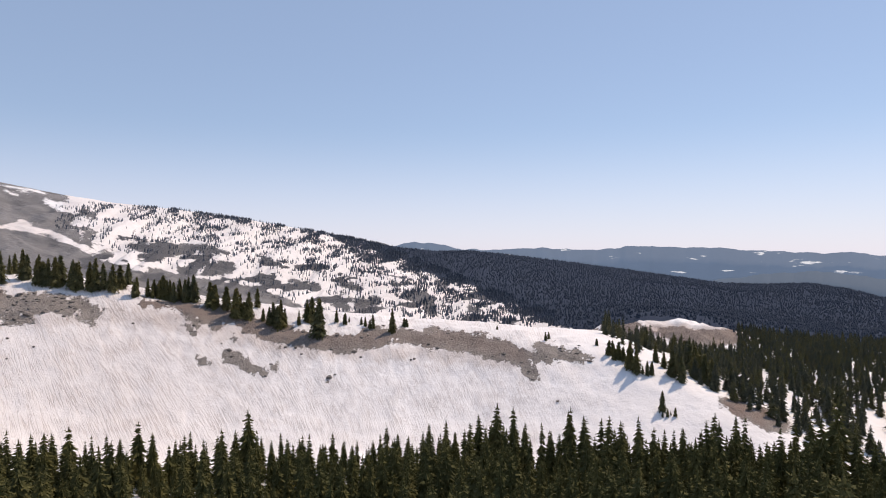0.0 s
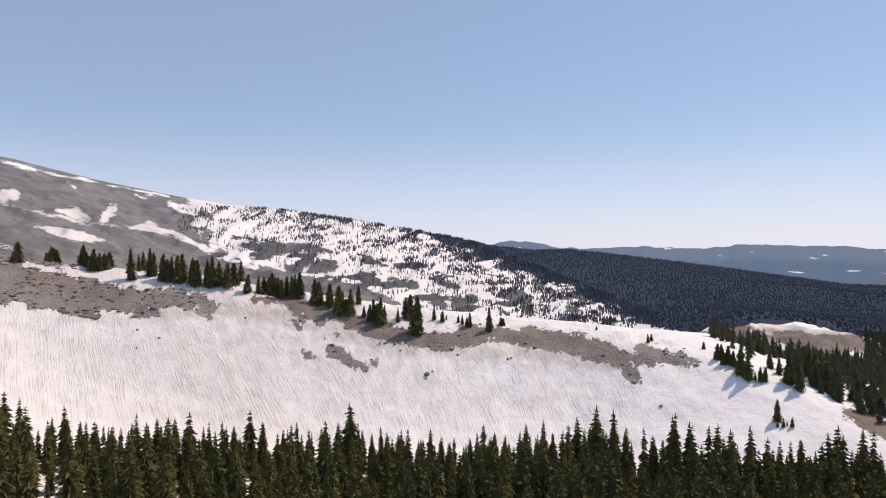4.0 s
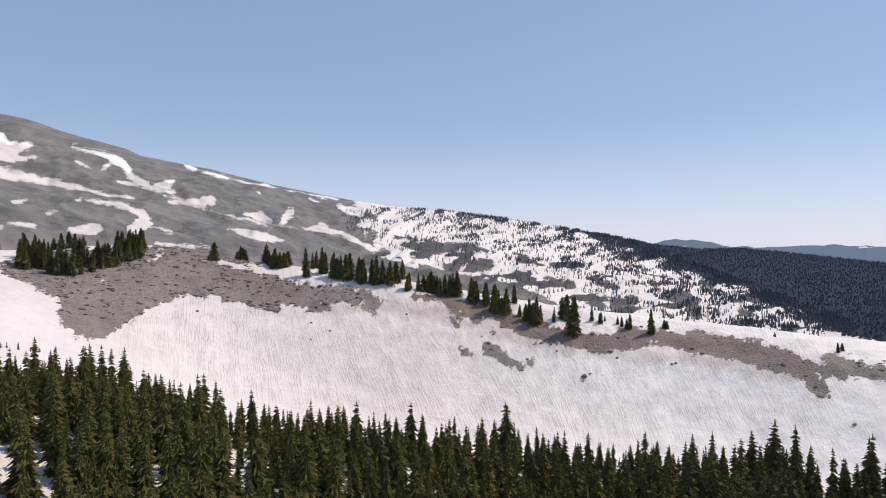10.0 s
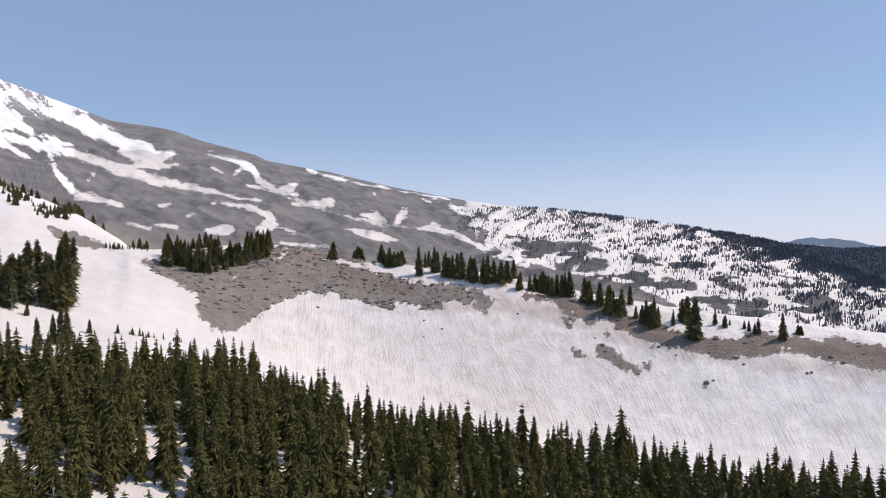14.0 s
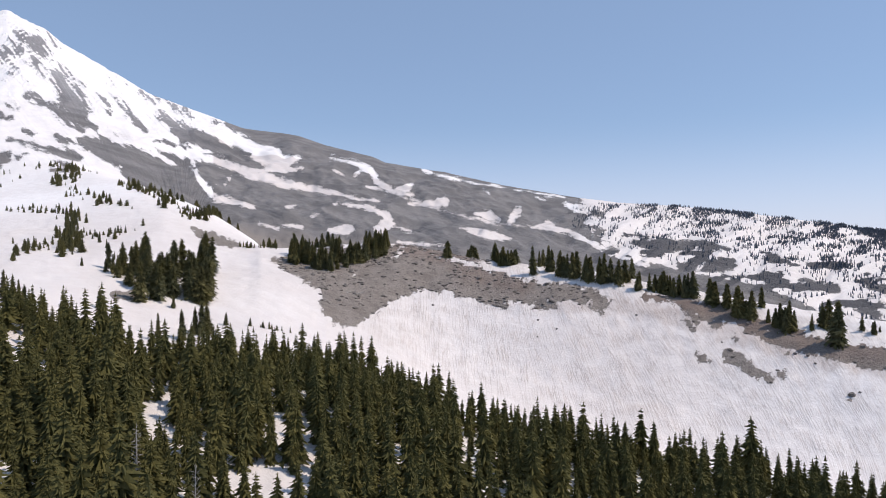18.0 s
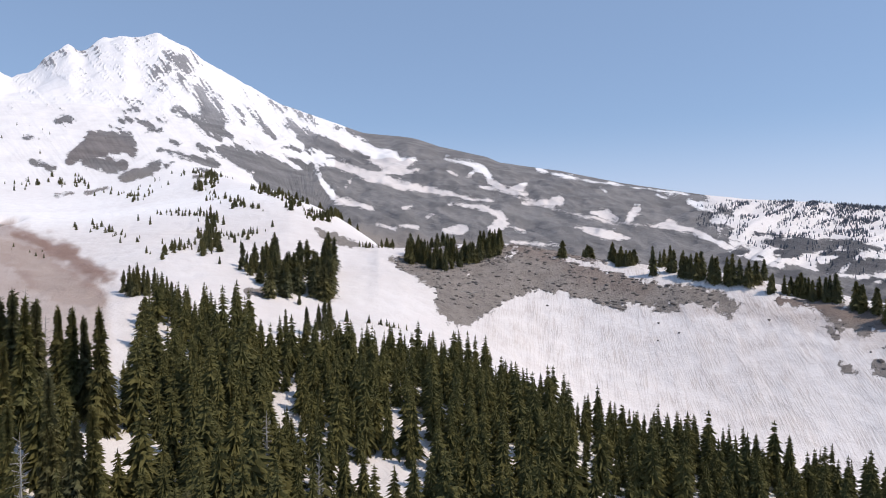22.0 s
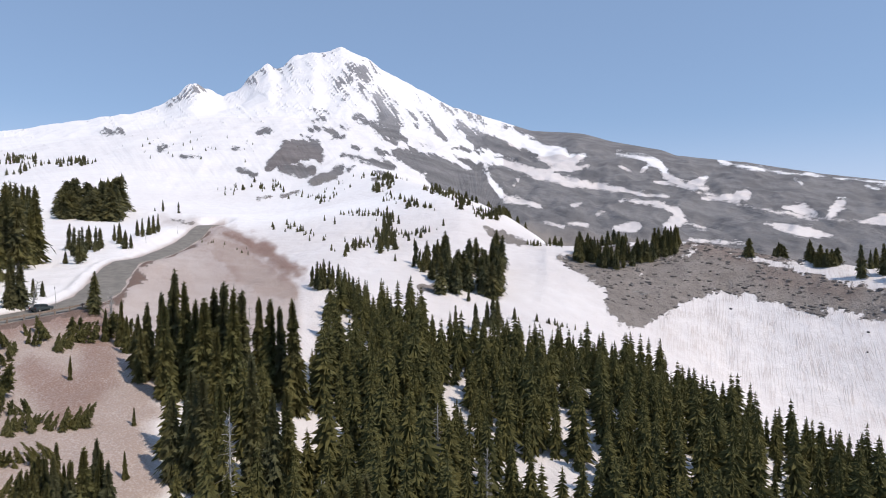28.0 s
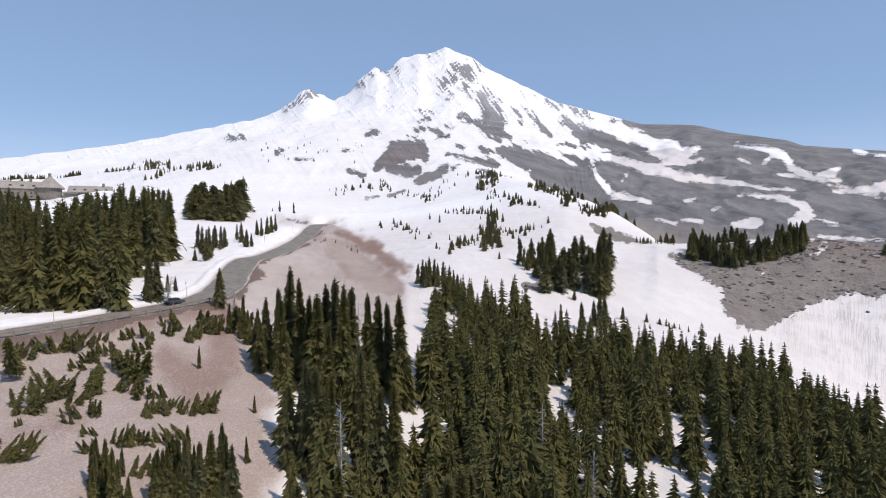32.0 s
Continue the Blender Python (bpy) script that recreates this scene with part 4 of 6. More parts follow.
def range_of_hills(name, label, dist, rises_, mat, drop):
    kb, ke = (np.array(c, float) for c in zip(*rises_))
    b = np.arange(kb[0], kb[-1], 0.15)
    top = dist * np.tan(np.radians(soften(kb, ke, b, 0.5) + 0.13 * fbm(b * 1.1, b * 0, 5, 41)))
    bm = bmesh.new()
    rows = []
    for k, (dd, f) in enumerate(((-160, 1.0), (-70, 0.35), (0, 0.0), (120, 0.8))):
        row = []
        for bi, t in zip(b, top):
            x, y = from_bearing(bi, dist + dd)
            row.append(bm.verts.new((x, y, EYE_HEIGHT + t - drop * f)))
        rows.append(row)
    for r0, r1 in zip(rows, rows[1:]):
        for i in range(len(b) - 1):
            bm.faces.new((r0[i + 1], r0[i], r1[i], r1[i + 1]))
    m = bpy.data.meshes.new(name)
    bm.to_mesh(m)
    bm.free()
    for f in m.polygons:
        f.use_smooth = True
    m.materials.append(mat)
    return tagged(new(name, m), label, "hills", kind="structure")


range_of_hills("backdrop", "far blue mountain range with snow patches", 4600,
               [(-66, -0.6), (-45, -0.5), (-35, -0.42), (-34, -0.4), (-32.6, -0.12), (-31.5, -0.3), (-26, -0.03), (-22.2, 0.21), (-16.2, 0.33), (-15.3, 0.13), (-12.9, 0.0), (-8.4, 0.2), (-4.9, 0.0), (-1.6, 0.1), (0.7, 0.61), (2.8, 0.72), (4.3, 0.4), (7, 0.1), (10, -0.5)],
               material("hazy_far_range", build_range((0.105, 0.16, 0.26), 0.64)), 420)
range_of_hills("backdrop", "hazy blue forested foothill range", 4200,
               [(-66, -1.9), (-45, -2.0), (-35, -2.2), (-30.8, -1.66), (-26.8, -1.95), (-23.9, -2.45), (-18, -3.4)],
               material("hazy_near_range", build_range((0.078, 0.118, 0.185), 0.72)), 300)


# ---- trees ----
def part(name, data, mat, parent, label=""):
    """Links a bmesh or mesh as one mesh object under a thing."""
    if isinstance(data, bmesh.types.BMesh):
        m = bpy.data.meshes.new(name)
        data.to_mesh(m)
        data.free()
    else:
        m = data
    if mat is not None and not m.materials:
        m.materials.append(mat)
    ob = new(name, m)
    ob.parent = parent
    if label:
        ob["label"] = label
    return ob


def mesh_of(name, verts, faces, mat, smooth=False):
    m = bpy.data.meshes.new(name)
    m.from_pydata([tuple(v) for v in verts], [], faces)
    if smooth:
        m.polygons.foreach_set("use_smooth", np.ones(len(m.polygons), bool))
    m.materials.append(mat)
    m.update()
    return m


def crown_data(rng, height, radius, boughs, base=0.04, lean=0.0, ragged=0.35, twigs=4, taper=0.85):
    """Boughs wound round the stem from the skirt to the spire, each a drooping spine with needled twigs to both sides: vertices and triangles."""
    V, F = [], []
    tiers = [rng.uniform(0.62, 1.18) for _ in range(16)]
    heavy_side, lop = rng.uniform(0, 6.28), rng.uniform(0.05, 0.22)
    az = rng.uniform(0, 6.28)
    for i in range(boughs):
        u = base + (0.985 - base) * ((i + rng.uniform(0, 1.0)) / boughs) ** 0.92
        az += 2.4 + rng.uniform(-0.6, 0.6)
        ln = radius * (1 - u) ** taper * min(1.0, 0.72 + 2.2 * (u - base)) * tiers[int(u * 15.9)] * (1.12 - ragged * rng.random()) + 0.022 * height
        ln *= 1 + lop * math.cos(az - heavy_side)
        if rng.random() < 0.12:
            ln *= 1.25
        rise = 0.75 * max(0.0, u - 0.6) / 0.4 - 0.28 * (1 - u) + rng.uniform(-0.16, 0.16)
        sag = rng.uniform(0.3, 0.75) * (1.15 - u)
        ca, sa = math.cos(az), math.sin(az)
        ox, z = lean * u * height, u * height

        def at(q):
            r = q * ln
            return ox + r * ca, r * sa, z + r * rise - sag * q * q * ln

        for k in range(twigs):
            q = (k + 0.35 + 0.5 * rng.random()) / twigs
            wid = ln * (0.46 - 0.26 * q) + 0.01 * height
            x0, y0, z0 = at(max(0.0, q - 0.22))
            x1, y1, z1 = at(q + 0.05)
            xm, ym, zm = at(q)
            for side in (-1, 1):
                w = wid * rng.uniform(0.6, 1.25)
                fwd = w * rng.uniform(0.05, 0.65)
                down = w * rng.uniform(-0.1, 0.7)
                n = len(V)
                V += [(x0, y0, z0), (x1, y1, z1), (xm + fwd * ca - side * w * sa, ym + fwd * sa + side * w * ca, zm + fwd * rise - down)]
                F.append((n, n + 1, n + 2) if side > 0 else (n + 1, n, n + 2))
        x0, y0, z0 = at(0.72)
        x1, y1, z1 = at(rng.uniform(1.02, 1.18))
        w = 0.1 * ln + 0.006 * height
        n = len(V)
        V += [(x0 - w * sa, y0 + w * ca, z0), (x0 + w * sa, y0 - w * ca, z0 - 0.3 * w), (x1, y1, z1)]
        F.append((n, n + 1, n + 2))
    # whorls of drooping boughs that close the crown
    whorls, points = (54, 28) if boughs > 148 else (30, 13) if boughs > 60 else (22, 9)
    for k in range(whorls):
        u = base + (0.95 - base) * ((k + rng.uniform(0.2, 0.8)) / whorls) ** 0.95
        env = radius * (1 - u) ** taper * min(1.0, 0.75 + 2.0 * (u - base)) * tiers[int(u * 15.9)] + 0.02 * height
        fall = 0.42 * (1 - u) + 0.12 - 0.5 * max(0.0, u - 0.7)
        spin = rng.uniform(0, 6.28)
        n = len(V)
        V.append((lean * u * height, 0, u * height + 0.35 * env * (0.6 + u)))
        for j in range(2 * points):
            a = spin + 3.14159 * j / points + rng.uniform(-1.4, 1.4) / points
            r = env * (rng.uniform(0.55, 1.12) if j % 2 else rng.uniform(0.2, 0.5)) * (1 + lop * math.cos(a - heavy_side))
            V.append((lean * u * height + r * math.cos(a), r * math.sin(a), u * height - fall * r - rng.uniform(-0.16, 0.24) * env))
        F += [(n, n + 1 + j, n + 1 + (j + 1) % (2 * points)) for j in range(2 * points)]
    # leader
    n = len(V)
    w = 0.012 * height
    V += [(lean * height + w, 0, height * 0.93), (lean * height - w, w, height * 0.93), (lean * height, -w, height * 0.93), (lean * height, 0, height * 1.02)]
    F += [(n, n + 1, n + 3), (n + 1, n + 2, n + 3), (n + 2, n, n + 3)]
    return V, F


def trunk_data(height, r0, sides=6, lean=0.0, rng=None, sweep=0.0):
    V, F = [], []
    rings = (0.0, 0.03, 0.3, 0.65, 1.0)
    for k, u in enumerate(rings):
        r = r0 * ((1.35 if k == 0 else 1.0) * (1 - u) + 0.06)
        for i in range(sides):
            a = 6.2832 * i / sides
            V.append((lean * u * height + sweep * math.sin(u * 3.1) + r * math.cos(a), r * math.sin(a), u * height - (0.8 if k == 0 else 0)))
    for k in range(len(rings) - 1):
        for i in range(sides):
            j = (i + 1) % sides
            F.append((k * sides + i, k * sides + j, (k + 1) * sides + j, (k + 1) * sides + i))
    return V, F


def make_conifer(name, seed, radius, boughs, base, needles, label, ragged=0.35, twigs=4, taper=0.85):
    """A conifer 10 m high to be copied and scaled."""
    rng = random.Random(seed)
    root = tagged(new(name), label, "conifer tree")
    V, F = crown_data(rng, 10.0, radius, boughs, base, 0.0, ragged, twigs, taper)
    part("trunk", mesh_of("trunk", *trunk_data(9.6, 0.16), M_BARK, True), None, root)
    part("crown", mesh_of("crown", V, F, needles), None, root)
    return root


HEMLOCK = "tall dark green mountain hemlock with drooping boughs, standing in snow"
FIR = "narrow dark green subalpine fir with short dense boughs"
PINE = "bushy dark green whitebark pine at the timberline"
kinds_near = [make_conifer("mountain_hemlock", 11 + k, r, n, b, mt, HEMLOCK, rg, 4, th)
              for k, (r, n, b, mt, rg, th) in enumerate((
                  (2.0, 150, 0.03, M_NEEDLES, 0.6, 0.85), (1.7, 150, 0.05, M_NEEDLES, 0.6, 0.8), (2.2, 155, 0.03, M_NEEDLES, 0.55, 0.9),
                  (1.6, 150, 0.09, M_NEEDLES_COOL, 0.65, 0.75), (2.0, 150, 0.06, M_NEEDLES_COOL, 0.65, 0.82), (1.9, 150, 0.03, M_NEEDLES, 0.5, 0.95)))]
kinds_grove = [make_conifer("mountain_hemlock", 31 + k, r, n, b, mt, HEMLOCK, rg, 4, th)
               for k, (r, n, b, mt, rg, th) in enumerate(((1.9, 110, 0.06, M_NEEDLES, 0.65, 0.8), (1.6, 110, 0.1, M_NEEDLES_COOL, 0.7, 0.72), (2.1, 110, 0.04, M_NEEDLES, 0.6, 0.86)))]
kinds_mid = [make_conifer("subalpine_fir", 41 + k, r, n, b, M_NEEDLES_COOL, FIR, rg, 4, th)
             for k, (r, n, b, rg, th) in enumerate(((2.0, 110, 0.04, 0.6, 0.75), (1.7, 105, 0.07, 0.65, 0.7), (2.3, 115, 0.02, 0.55, 0.8), (1.8, 105, 0.1, 0.7, 0.7)))]
kinds_crest = [make_conifer("whitebark_pine", 51 + k, r, n, b, M_NEEDLES_COOL, PINE, rg, 4, th)
               for k, (r, n, b, rg, th) in enumerate(((2.7, 115, 0.01, 0.6, 0.65), (2.3, 105, 0.04, 0.7, 0.65), (3.0, 115, 0.01, 0.6, 0.58), (2.4, 105, 0.06, 0.7, 0.7)))]
used_kinds = set()
tree_rng = random.Random(7)
STANDING = []                      # (x, y, height) of what stands already


def put(kind, b, d, height, group, label="", sink=0.25, wide=1.0, tilt=0.0):
    """Plant a copy of kind at bearing b, distance d, that many metres high."""
    x, y = from_bearing(b, d)
    z = float(ground_at(b, d)[0]) + EYE_HEIGHT - sink
    s = height / 10.0
    m = pose(float(x), float(y), z, tree_rng.uniform(-2, 2) + tilt, tree_rng.uniform(-2, 2), tree_rng.uniform(0, 360)) @ Matrix.Diagonal((s * wide, s * wide, s, 1))
    if kind not in used_kinds:
        used_kinds.add(kind)
        ob = kind
        ob.matrix_basis = m
    else:
        k0 = kind.matrix_basis.copy()
        kind.matrix_basis = Matrix.Identity(4)
        ob = copy_thing(kind, m)
        kind.matrix_basis = k0
    tagged(ob, label, group=group)
    STANDING.append((float(x), float(y), height))
    return ob


def plant(rows, group, kinds, label="", lo=160.0, wide=1.0, tall=1.0, down=0.0, keep=1.0):
    """Trees at (bearing, rise of the foot, height in degrees)."""
    for b, e, deg in rows:
        if tree_rng.random() > keep:
            continue
        d = stand(b, e - down, lo)
        put(tree_rng.choice(kinds), b, d, d * math.radians(deg) * tall, group, label, wide=wide * tree_rng.uniform(0.85, 1.2))


def joined(name, label, category, placed, shapes, mat, smooth=False):
    """Many plants in one mesh: placed rows of (x, y, z, height, width factor)."""
    rng = np.random.default_rng(5)
    vs, fs, n = [], [], 0
    shapes = [(np.array(v, float), np.array(f, int)) for v, f in shapes]
    for x, y, z, h, w in placed:
        v, f = shapes[rng.integers(len(shapes))]
        a = rng.uniform(0, 6.283)
        c, s = math.cos(a) * h * w / 10, math.sin(a) * h * w / 10
        vs.append(np.stack((x + v[:, 0] * c - v[:, 1] * s, y + v[:, 0] * s + v[:, 1] * c, z + v[:, 2] * h / 10), -1))
        fs.append(f + n)
        n += len(v)
    co, tri = np.concatenate(vs), np.concatenate(fs)
    m = bpy.data.meshes.new(name)
    m.vertices.add(len(co))
    m.vertices.foreach_set("co", co.ravel())
    m.loops.add(tri.size)
    m.loops.foreach_set("vertex_index", tri.ravel())
    m.polygons.add(len(tri))
    m.polygons.foreach_set("loop_start", np.arange(0, tri.size, 3))
    m.polygons.foreach_set("use_smooth", np.full(len(tri), smooth))
    m.update(calc_edges=True)
    m.materials.append(mat)
    return tagged(new(name, m), label, category, kind="stuff")


def thin(rng, n, b_range, d_range, gap, keep=lambda b, d: True, near=None):
    """Random places (bearing, distance), evenly by area, no two closer than gap."""
    cell, out = {}, []
    for _ in range(n):
        b = rng.uniform(*b_range)
        d = math.sqrt(rng.uniform(d_range[0] ** 2, d_range[1] ** 2))
        if not keep(b, d):
            continue
        x, y = (float(v) for v in from_bearing(b, d))
        cx, cy = int(x // gap), int(y // gap)
        if any((x - p) ** 2 + (y - q) ** 2 < gap * gap for i in (-1, 0, 1) for j in (-1, 0, 1) for p, q in cell.get((cx + i, cy + j), ())):
            continue
        cell.setdefault((cx, cy), []).append((x, y))
        out.append((b, d))
    return out


# ---- trees that stand out singly ----
# on the moraine's crest
plant([(40.56, -0.86, 1.27), (38.33, -1.10, 1.74), (37.66, -1.59, 1.71), (37.21, -1.73, 1.50), (36.75, -1.65, 1.11), (34.96, -2.54, 2.65), (34.08, -1.70, 1.59), (33.56, -2.17, 2.37), (32.66, -2.51, 2.25), (32.03, -2.75, 2.17), (31.53, -2.77, 2.32), (31.19, -2.68, 2.32), (30.34, -2.98, 2.39), (29.91, -3.04, 2.30), (29.26, -3.20, 2.36), (28.83, -3.21, 2.74), (28.17, -3.13, 2.19), (27.50, -3.38, 2.29), (27.05, -3.01, 1.92), (26.37, -2.78, 1.83), (25.83, -3.66, 1.59), (25.01, -3.83, 1.60), (24.54, -3.69, 1.36), (23.85, -4.00, 2.00), (23.38, -4.11, 1.76), (22.58, -4.13, 1.86), (21.96, -4.29, 2.16), (21.49, -4.35, 2.37), (20.19, -4.82, 2.18), (19.80, -4.88, 1.98)], "trees on the moraine crest", kinds_crest, "dark green pine on the bare moraine crest", wide=0.85)
plant([(18.97, -4.90, 1.89), (18.09, -5.56, 2.39), (17.75, -5.72, 2.05), (17.11, -5.83, 2.30), (16.36, -4.94, 1.76), (15.87, -6.05, 1.10), (14.97, -6.52, 2.06), (14.37, -6.73, 2.56), (12.85, -6.66, 1.41), (12.19, -6.26, 2.02), (11.74, -6.27, 2.17), (11.08, -7.53, 3.43), (9.55, -6.44, 1.16), (8.78, -6.65, 1.11), (40.54, -0.99, 0.98), (40.86, -0.77, 0.68), (38.32, -1.28, 1.70), (38.39, -1.19, 1.35), (37.43, -1.64, 1.14), (37.93, -1.76, 1.27), (36.83, -1.65, 1.06), (36.91, -1.61, 0.62), (34.41, -1.79, 1.49), (33.32, -2.22, 2.01), (32.69, -2.64, 2.11), (32.42, -2.65, 1.52), (32.24, -2.61, 1.80), (31.42, -2.58, 1.62), (30.39, -2.84, 1.87), (30.16, -3.08, 2.20)], "trees on the moraine crest", kinds_crest, "dark green pine on the bare moraine crest", wide=0.85)
plant([(29.15, -3.15, 1.37), (29.12, -3.25, 1.65), (27.80, -3.09, 1.33), (26.54, -2.78, 1.49), (26.04, -3.85, 1.54), (25.88, -3.76, 1.64), (24.67, -3.93, 1.21), (24.38, -3.74, 0.92), (23.92, -3.90, 1.85), (24.07, -4.04, 1.65), (23.52, -4.10, 1.71), (23.03, -4.31, 1.71), (22.19, -4.23, 1.72), (22.20, -4.38, 2.01), (22.12, -4.33, 1.52), (21.75, -4.19, 1.38), (21.49, -4.40, 1.77), (19.82, -4.88, 1.93), (19.72, -4.83, 1.64), (18.72, -4.80, 1.05), (18.92, -5.05, 1.99), (18.16, -5.76, 2.49), (17.95, -5.61, 1.34), (17.49, -5.82, 1.45), (17.15, -5.98, 1.95), (15.91, -6.20, 0.95), (14.66, -6.53, 1.76), (15.38, -6.46, 1.55), (14.57, -6.93, 2.21), (14.09, -6.69, 1.66)], "trees on the moraine crest", kinds_crest, "dark green pine on the bare moraine crest", wide=0.85)
plant([(12.00, -6.42, 1.62), (11.66, -6.22, 1.82), (10.93, -7.74, 2.47), (8.89, -6.55, 0.66)], "trees on the moraine crest", kinds_crest, "dark green pine on the bare moraine crest", wide=0.85)
# bushes beside the first of them
plant([(42.67, -0.88, 1.53), (40.43, -0.79, 1.17), (38.45, -1.25, 1.52), (37.70, -1.55, 1.42), (36.95, -1.65, 1.11), (36.55, -1.45, 1.31), (40.64, -0.63, 0.87), (40.19, -0.79, 1.07), (38.18, -1.35, 1.27), (37.65, -1.70, 1.17), (36.91, -1.60, 1.37)], "trees on the moraine crest", kinds_crest, "bushy dark green pine on the moraine crest", wide=1.4)
# further down the crest
plant([(6.33, -7.03, 1.36), (4.56, -7.45, 2.27), (3.49, -6.86, 0.81), (7.34, -6.66, 0.75), (8.85, -6.49, 0.85), (-4.89, -7.16, 0.45), (-9.18, -8.05, 0.84), (-13.60, -8.37, 0.68), (-14.71, -9.10, 1.36), (-15.47, -9.50, 1.59), (-15.94, -9.63, 1.34), (-16.42, -10.18, 2.25), (-16.98, -10.62, 2.38), (-17.86, -10.76, 1.32), (-18.56, -9.59, 1.52), (-19.24, -10.02, 1.60), (-19.92, -10.68, 2.48), (-20.60, -11.10, 2.28), (-19.10, -13.64, 1.84), (-19.51, -14.06, 0.82), (-20.14, -14.01, 0.82), (-20.92, -9.59, 2.10), (-21.36, -10.03, 2.19), (-21.98, -10.45, 2.45), (-22.50, -11.09, 2.52), (-23.11, -11.50, 2.74), (6.60, -7.08, 0.90), (3.32, -6.91, 0.76), (7.03, -6.82, 0.90), (8.45, -6.45, 0.50)], "trees at the moraine's end", kinds_crest, "dark pine casting its shadow on the snow bowl", wide=0.95)
plant([(-9.47, -7.89, 0.69), (-9.22, -7.95, 0.40), (-13.69, -8.41, 0.68), (-15.01, -8.99, 1.21), (-15.08, -9.09, 1.06), (-15.10, -9.57, 1.45), (-15.86, -9.63, 1.25), (-16.45, -10.08, 1.96), (-17.52, -10.73, 0.80), (-18.25, -10.69, 1.22), (-19.90, -10.68, 1.49), (-19.98, -10.72, 2.48), (-19.11, -14.10, 0.59), (-19.79, -13.95, 0.45), (-20.53, -9.71, 1.73), (-21.27, -9.57, 2.05), (-21.66, -10.65, 2.08), (-21.70, -10.51, 2.50), (-22.74, -11.17, 2.10)], "trees at the moraine's end", kinds_crest, "dark pine casting its shadow on the snow bowl", wide=0.95)
# grove on the moraine's shoulder
plant([(54.68, -0.88, 2.17), (55.37, -0.68, 2.17), (48.81, -0.50, 2.25), (54.78, -1.29, 2.02), (55.22, -0.78, 2.02), (48.70, -0.50, 2.30), (49.83, -0.24, 1.94), (51.30, -1.26, 2.45), (49.11, 0.11, 2.15), (50.95, -0.90, 1.84), (52.62, -0.89, 2.59), (49.27, -0.40, 1.89), (48.86, -0.30, 2.35), (49.42, -0.40, 1.94), (51.56, -1.00, 1.83), (54.08, -1.65, 1.77), (56.27, -0.97, 2.11), (52.11, -1.15, 1.98), (48.09, 0.31, 1.94), (54.98, -1.34, 2.02), (53.68, -1.60, 2.03), (51.91, -1.56, 1.78), (56.17, -0.62, 2.57), (51.40, -0.75, 1.94), (55.18, -1.13, 1.82), (50.69, -1.21, 2.50), (50.39, -1.21, 1.68), (54.23, -1.80, 2.48), (53.17, -1.81, 2.28), (49.67, -0.30, 1.79)], "grove on the moraine shoulder", kinds_mid, "tall fir in the dense grove on the moraine shoulder", tall=0.8, down=0.2, wide=1.15)
plant([(52.87, -0.94, 2.03), (48.40, 0.11, 1.53), (56.26, -0.47, 2.57), (53.57, -1.14, 1.83), (48.24, 0.06, 1.74), (56.17, -0.42, 1.96), (50.89, -0.55, 1.68), (52.52, -1.00, 2.59), (55.62, -1.08, 2.57), (53.18, -1.86, 2.18), (54.63, -1.19, 1.77), (53.07, -1.10, 2.54), (49.57, -0.45, 1.63), (54.53, -1.04, 1.97), (54.73, -1.64, 1.87), (56.22, -1.28, 2.37), (48.19, 0.06, 2.35), (51.10, -1.26, 2.34), (52.47, -0.84, 1.88), (49.16, -0.76, 2.45), (53.83, -1.50, 2.48), (51.20, -1.31, 2.14), (51.10, -1.16, 1.94), (48.76, -0.66, 1.64), (48.35, -0.56, 2.20), (56.27, -1.23, 1.91), (48.35, -0.25, 1.64), (55.28, -1.28, 2.32), (50.29, -1.11, 1.79), (56.61, -1.12, 1.86)], "grove on the moraine shoulder", kinds_mid, "tall fir in the dense grove on the moraine shoulder", tall=0.8, down=0.2, wide=1.15)
plant([(49.16, 0.06, 2.35), (49.98, -0.96, 2.09), (49.16, 0.01, 2.20), (53.88, -1.75, 2.48), (52.67, -1.30, 1.68), (56.37, -0.87, 2.26), (49.27, -0.45, 1.74), (53.58, -1.65, 2.23), (56.56, -1.02, 2.61), (55.97, -0.98, 2.17), (49.93, -0.40, 1.84), (52.52, -1.76, 1.78), (55.72, -1.13, 2.62), (52.32, -1.15, 2.49), (50.03, -0.14, 2.40), (55.03, -1.03, 2.63), (53.07, -1.65, 1.88), (49.16, 0.01, 1.74), (52.47, -1.10, 2.19), (48.91, -0.45, 1.58), (54.03, -1.39, 2.23), (50.54, -0.75, 1.68), (54.58, -1.64, 2.12), (50.13, -1.11, 2.19), (50.90, -1.01, 1.94), (48.86, -0.20, 2.40), (54.08, -1.70, 2.48), (51.45, -1.00, 1.83), (50.08, -0.50, 2.25), (55.52, -0.68, 1.97)], "grove on the moraine shoulder", kinds_mid, "tall fir in the dense grove on the moraine shoulder", tall=0.8, down=0.2, wide=1.15)
plant([(49.72, -0.19, 2.45), (53.53, -1.45, 2.08), (51.35, -0.60, 2.04), (48.65, 0.16, 2.15), (53.88, -1.14, 1.72), (56.51, -1.17, 2.61), (49.83, -0.86, 2.50), (55.33, -1.23, 2.27), (51.76, -1.56, 2.34), (48.34, 0.31, 2.15)], "grove on the moraine shoulder", kinds_mid, "tall fir in the dense grove on the moraine shoulder", tall=0.8, down=0.2, wide=1.15)
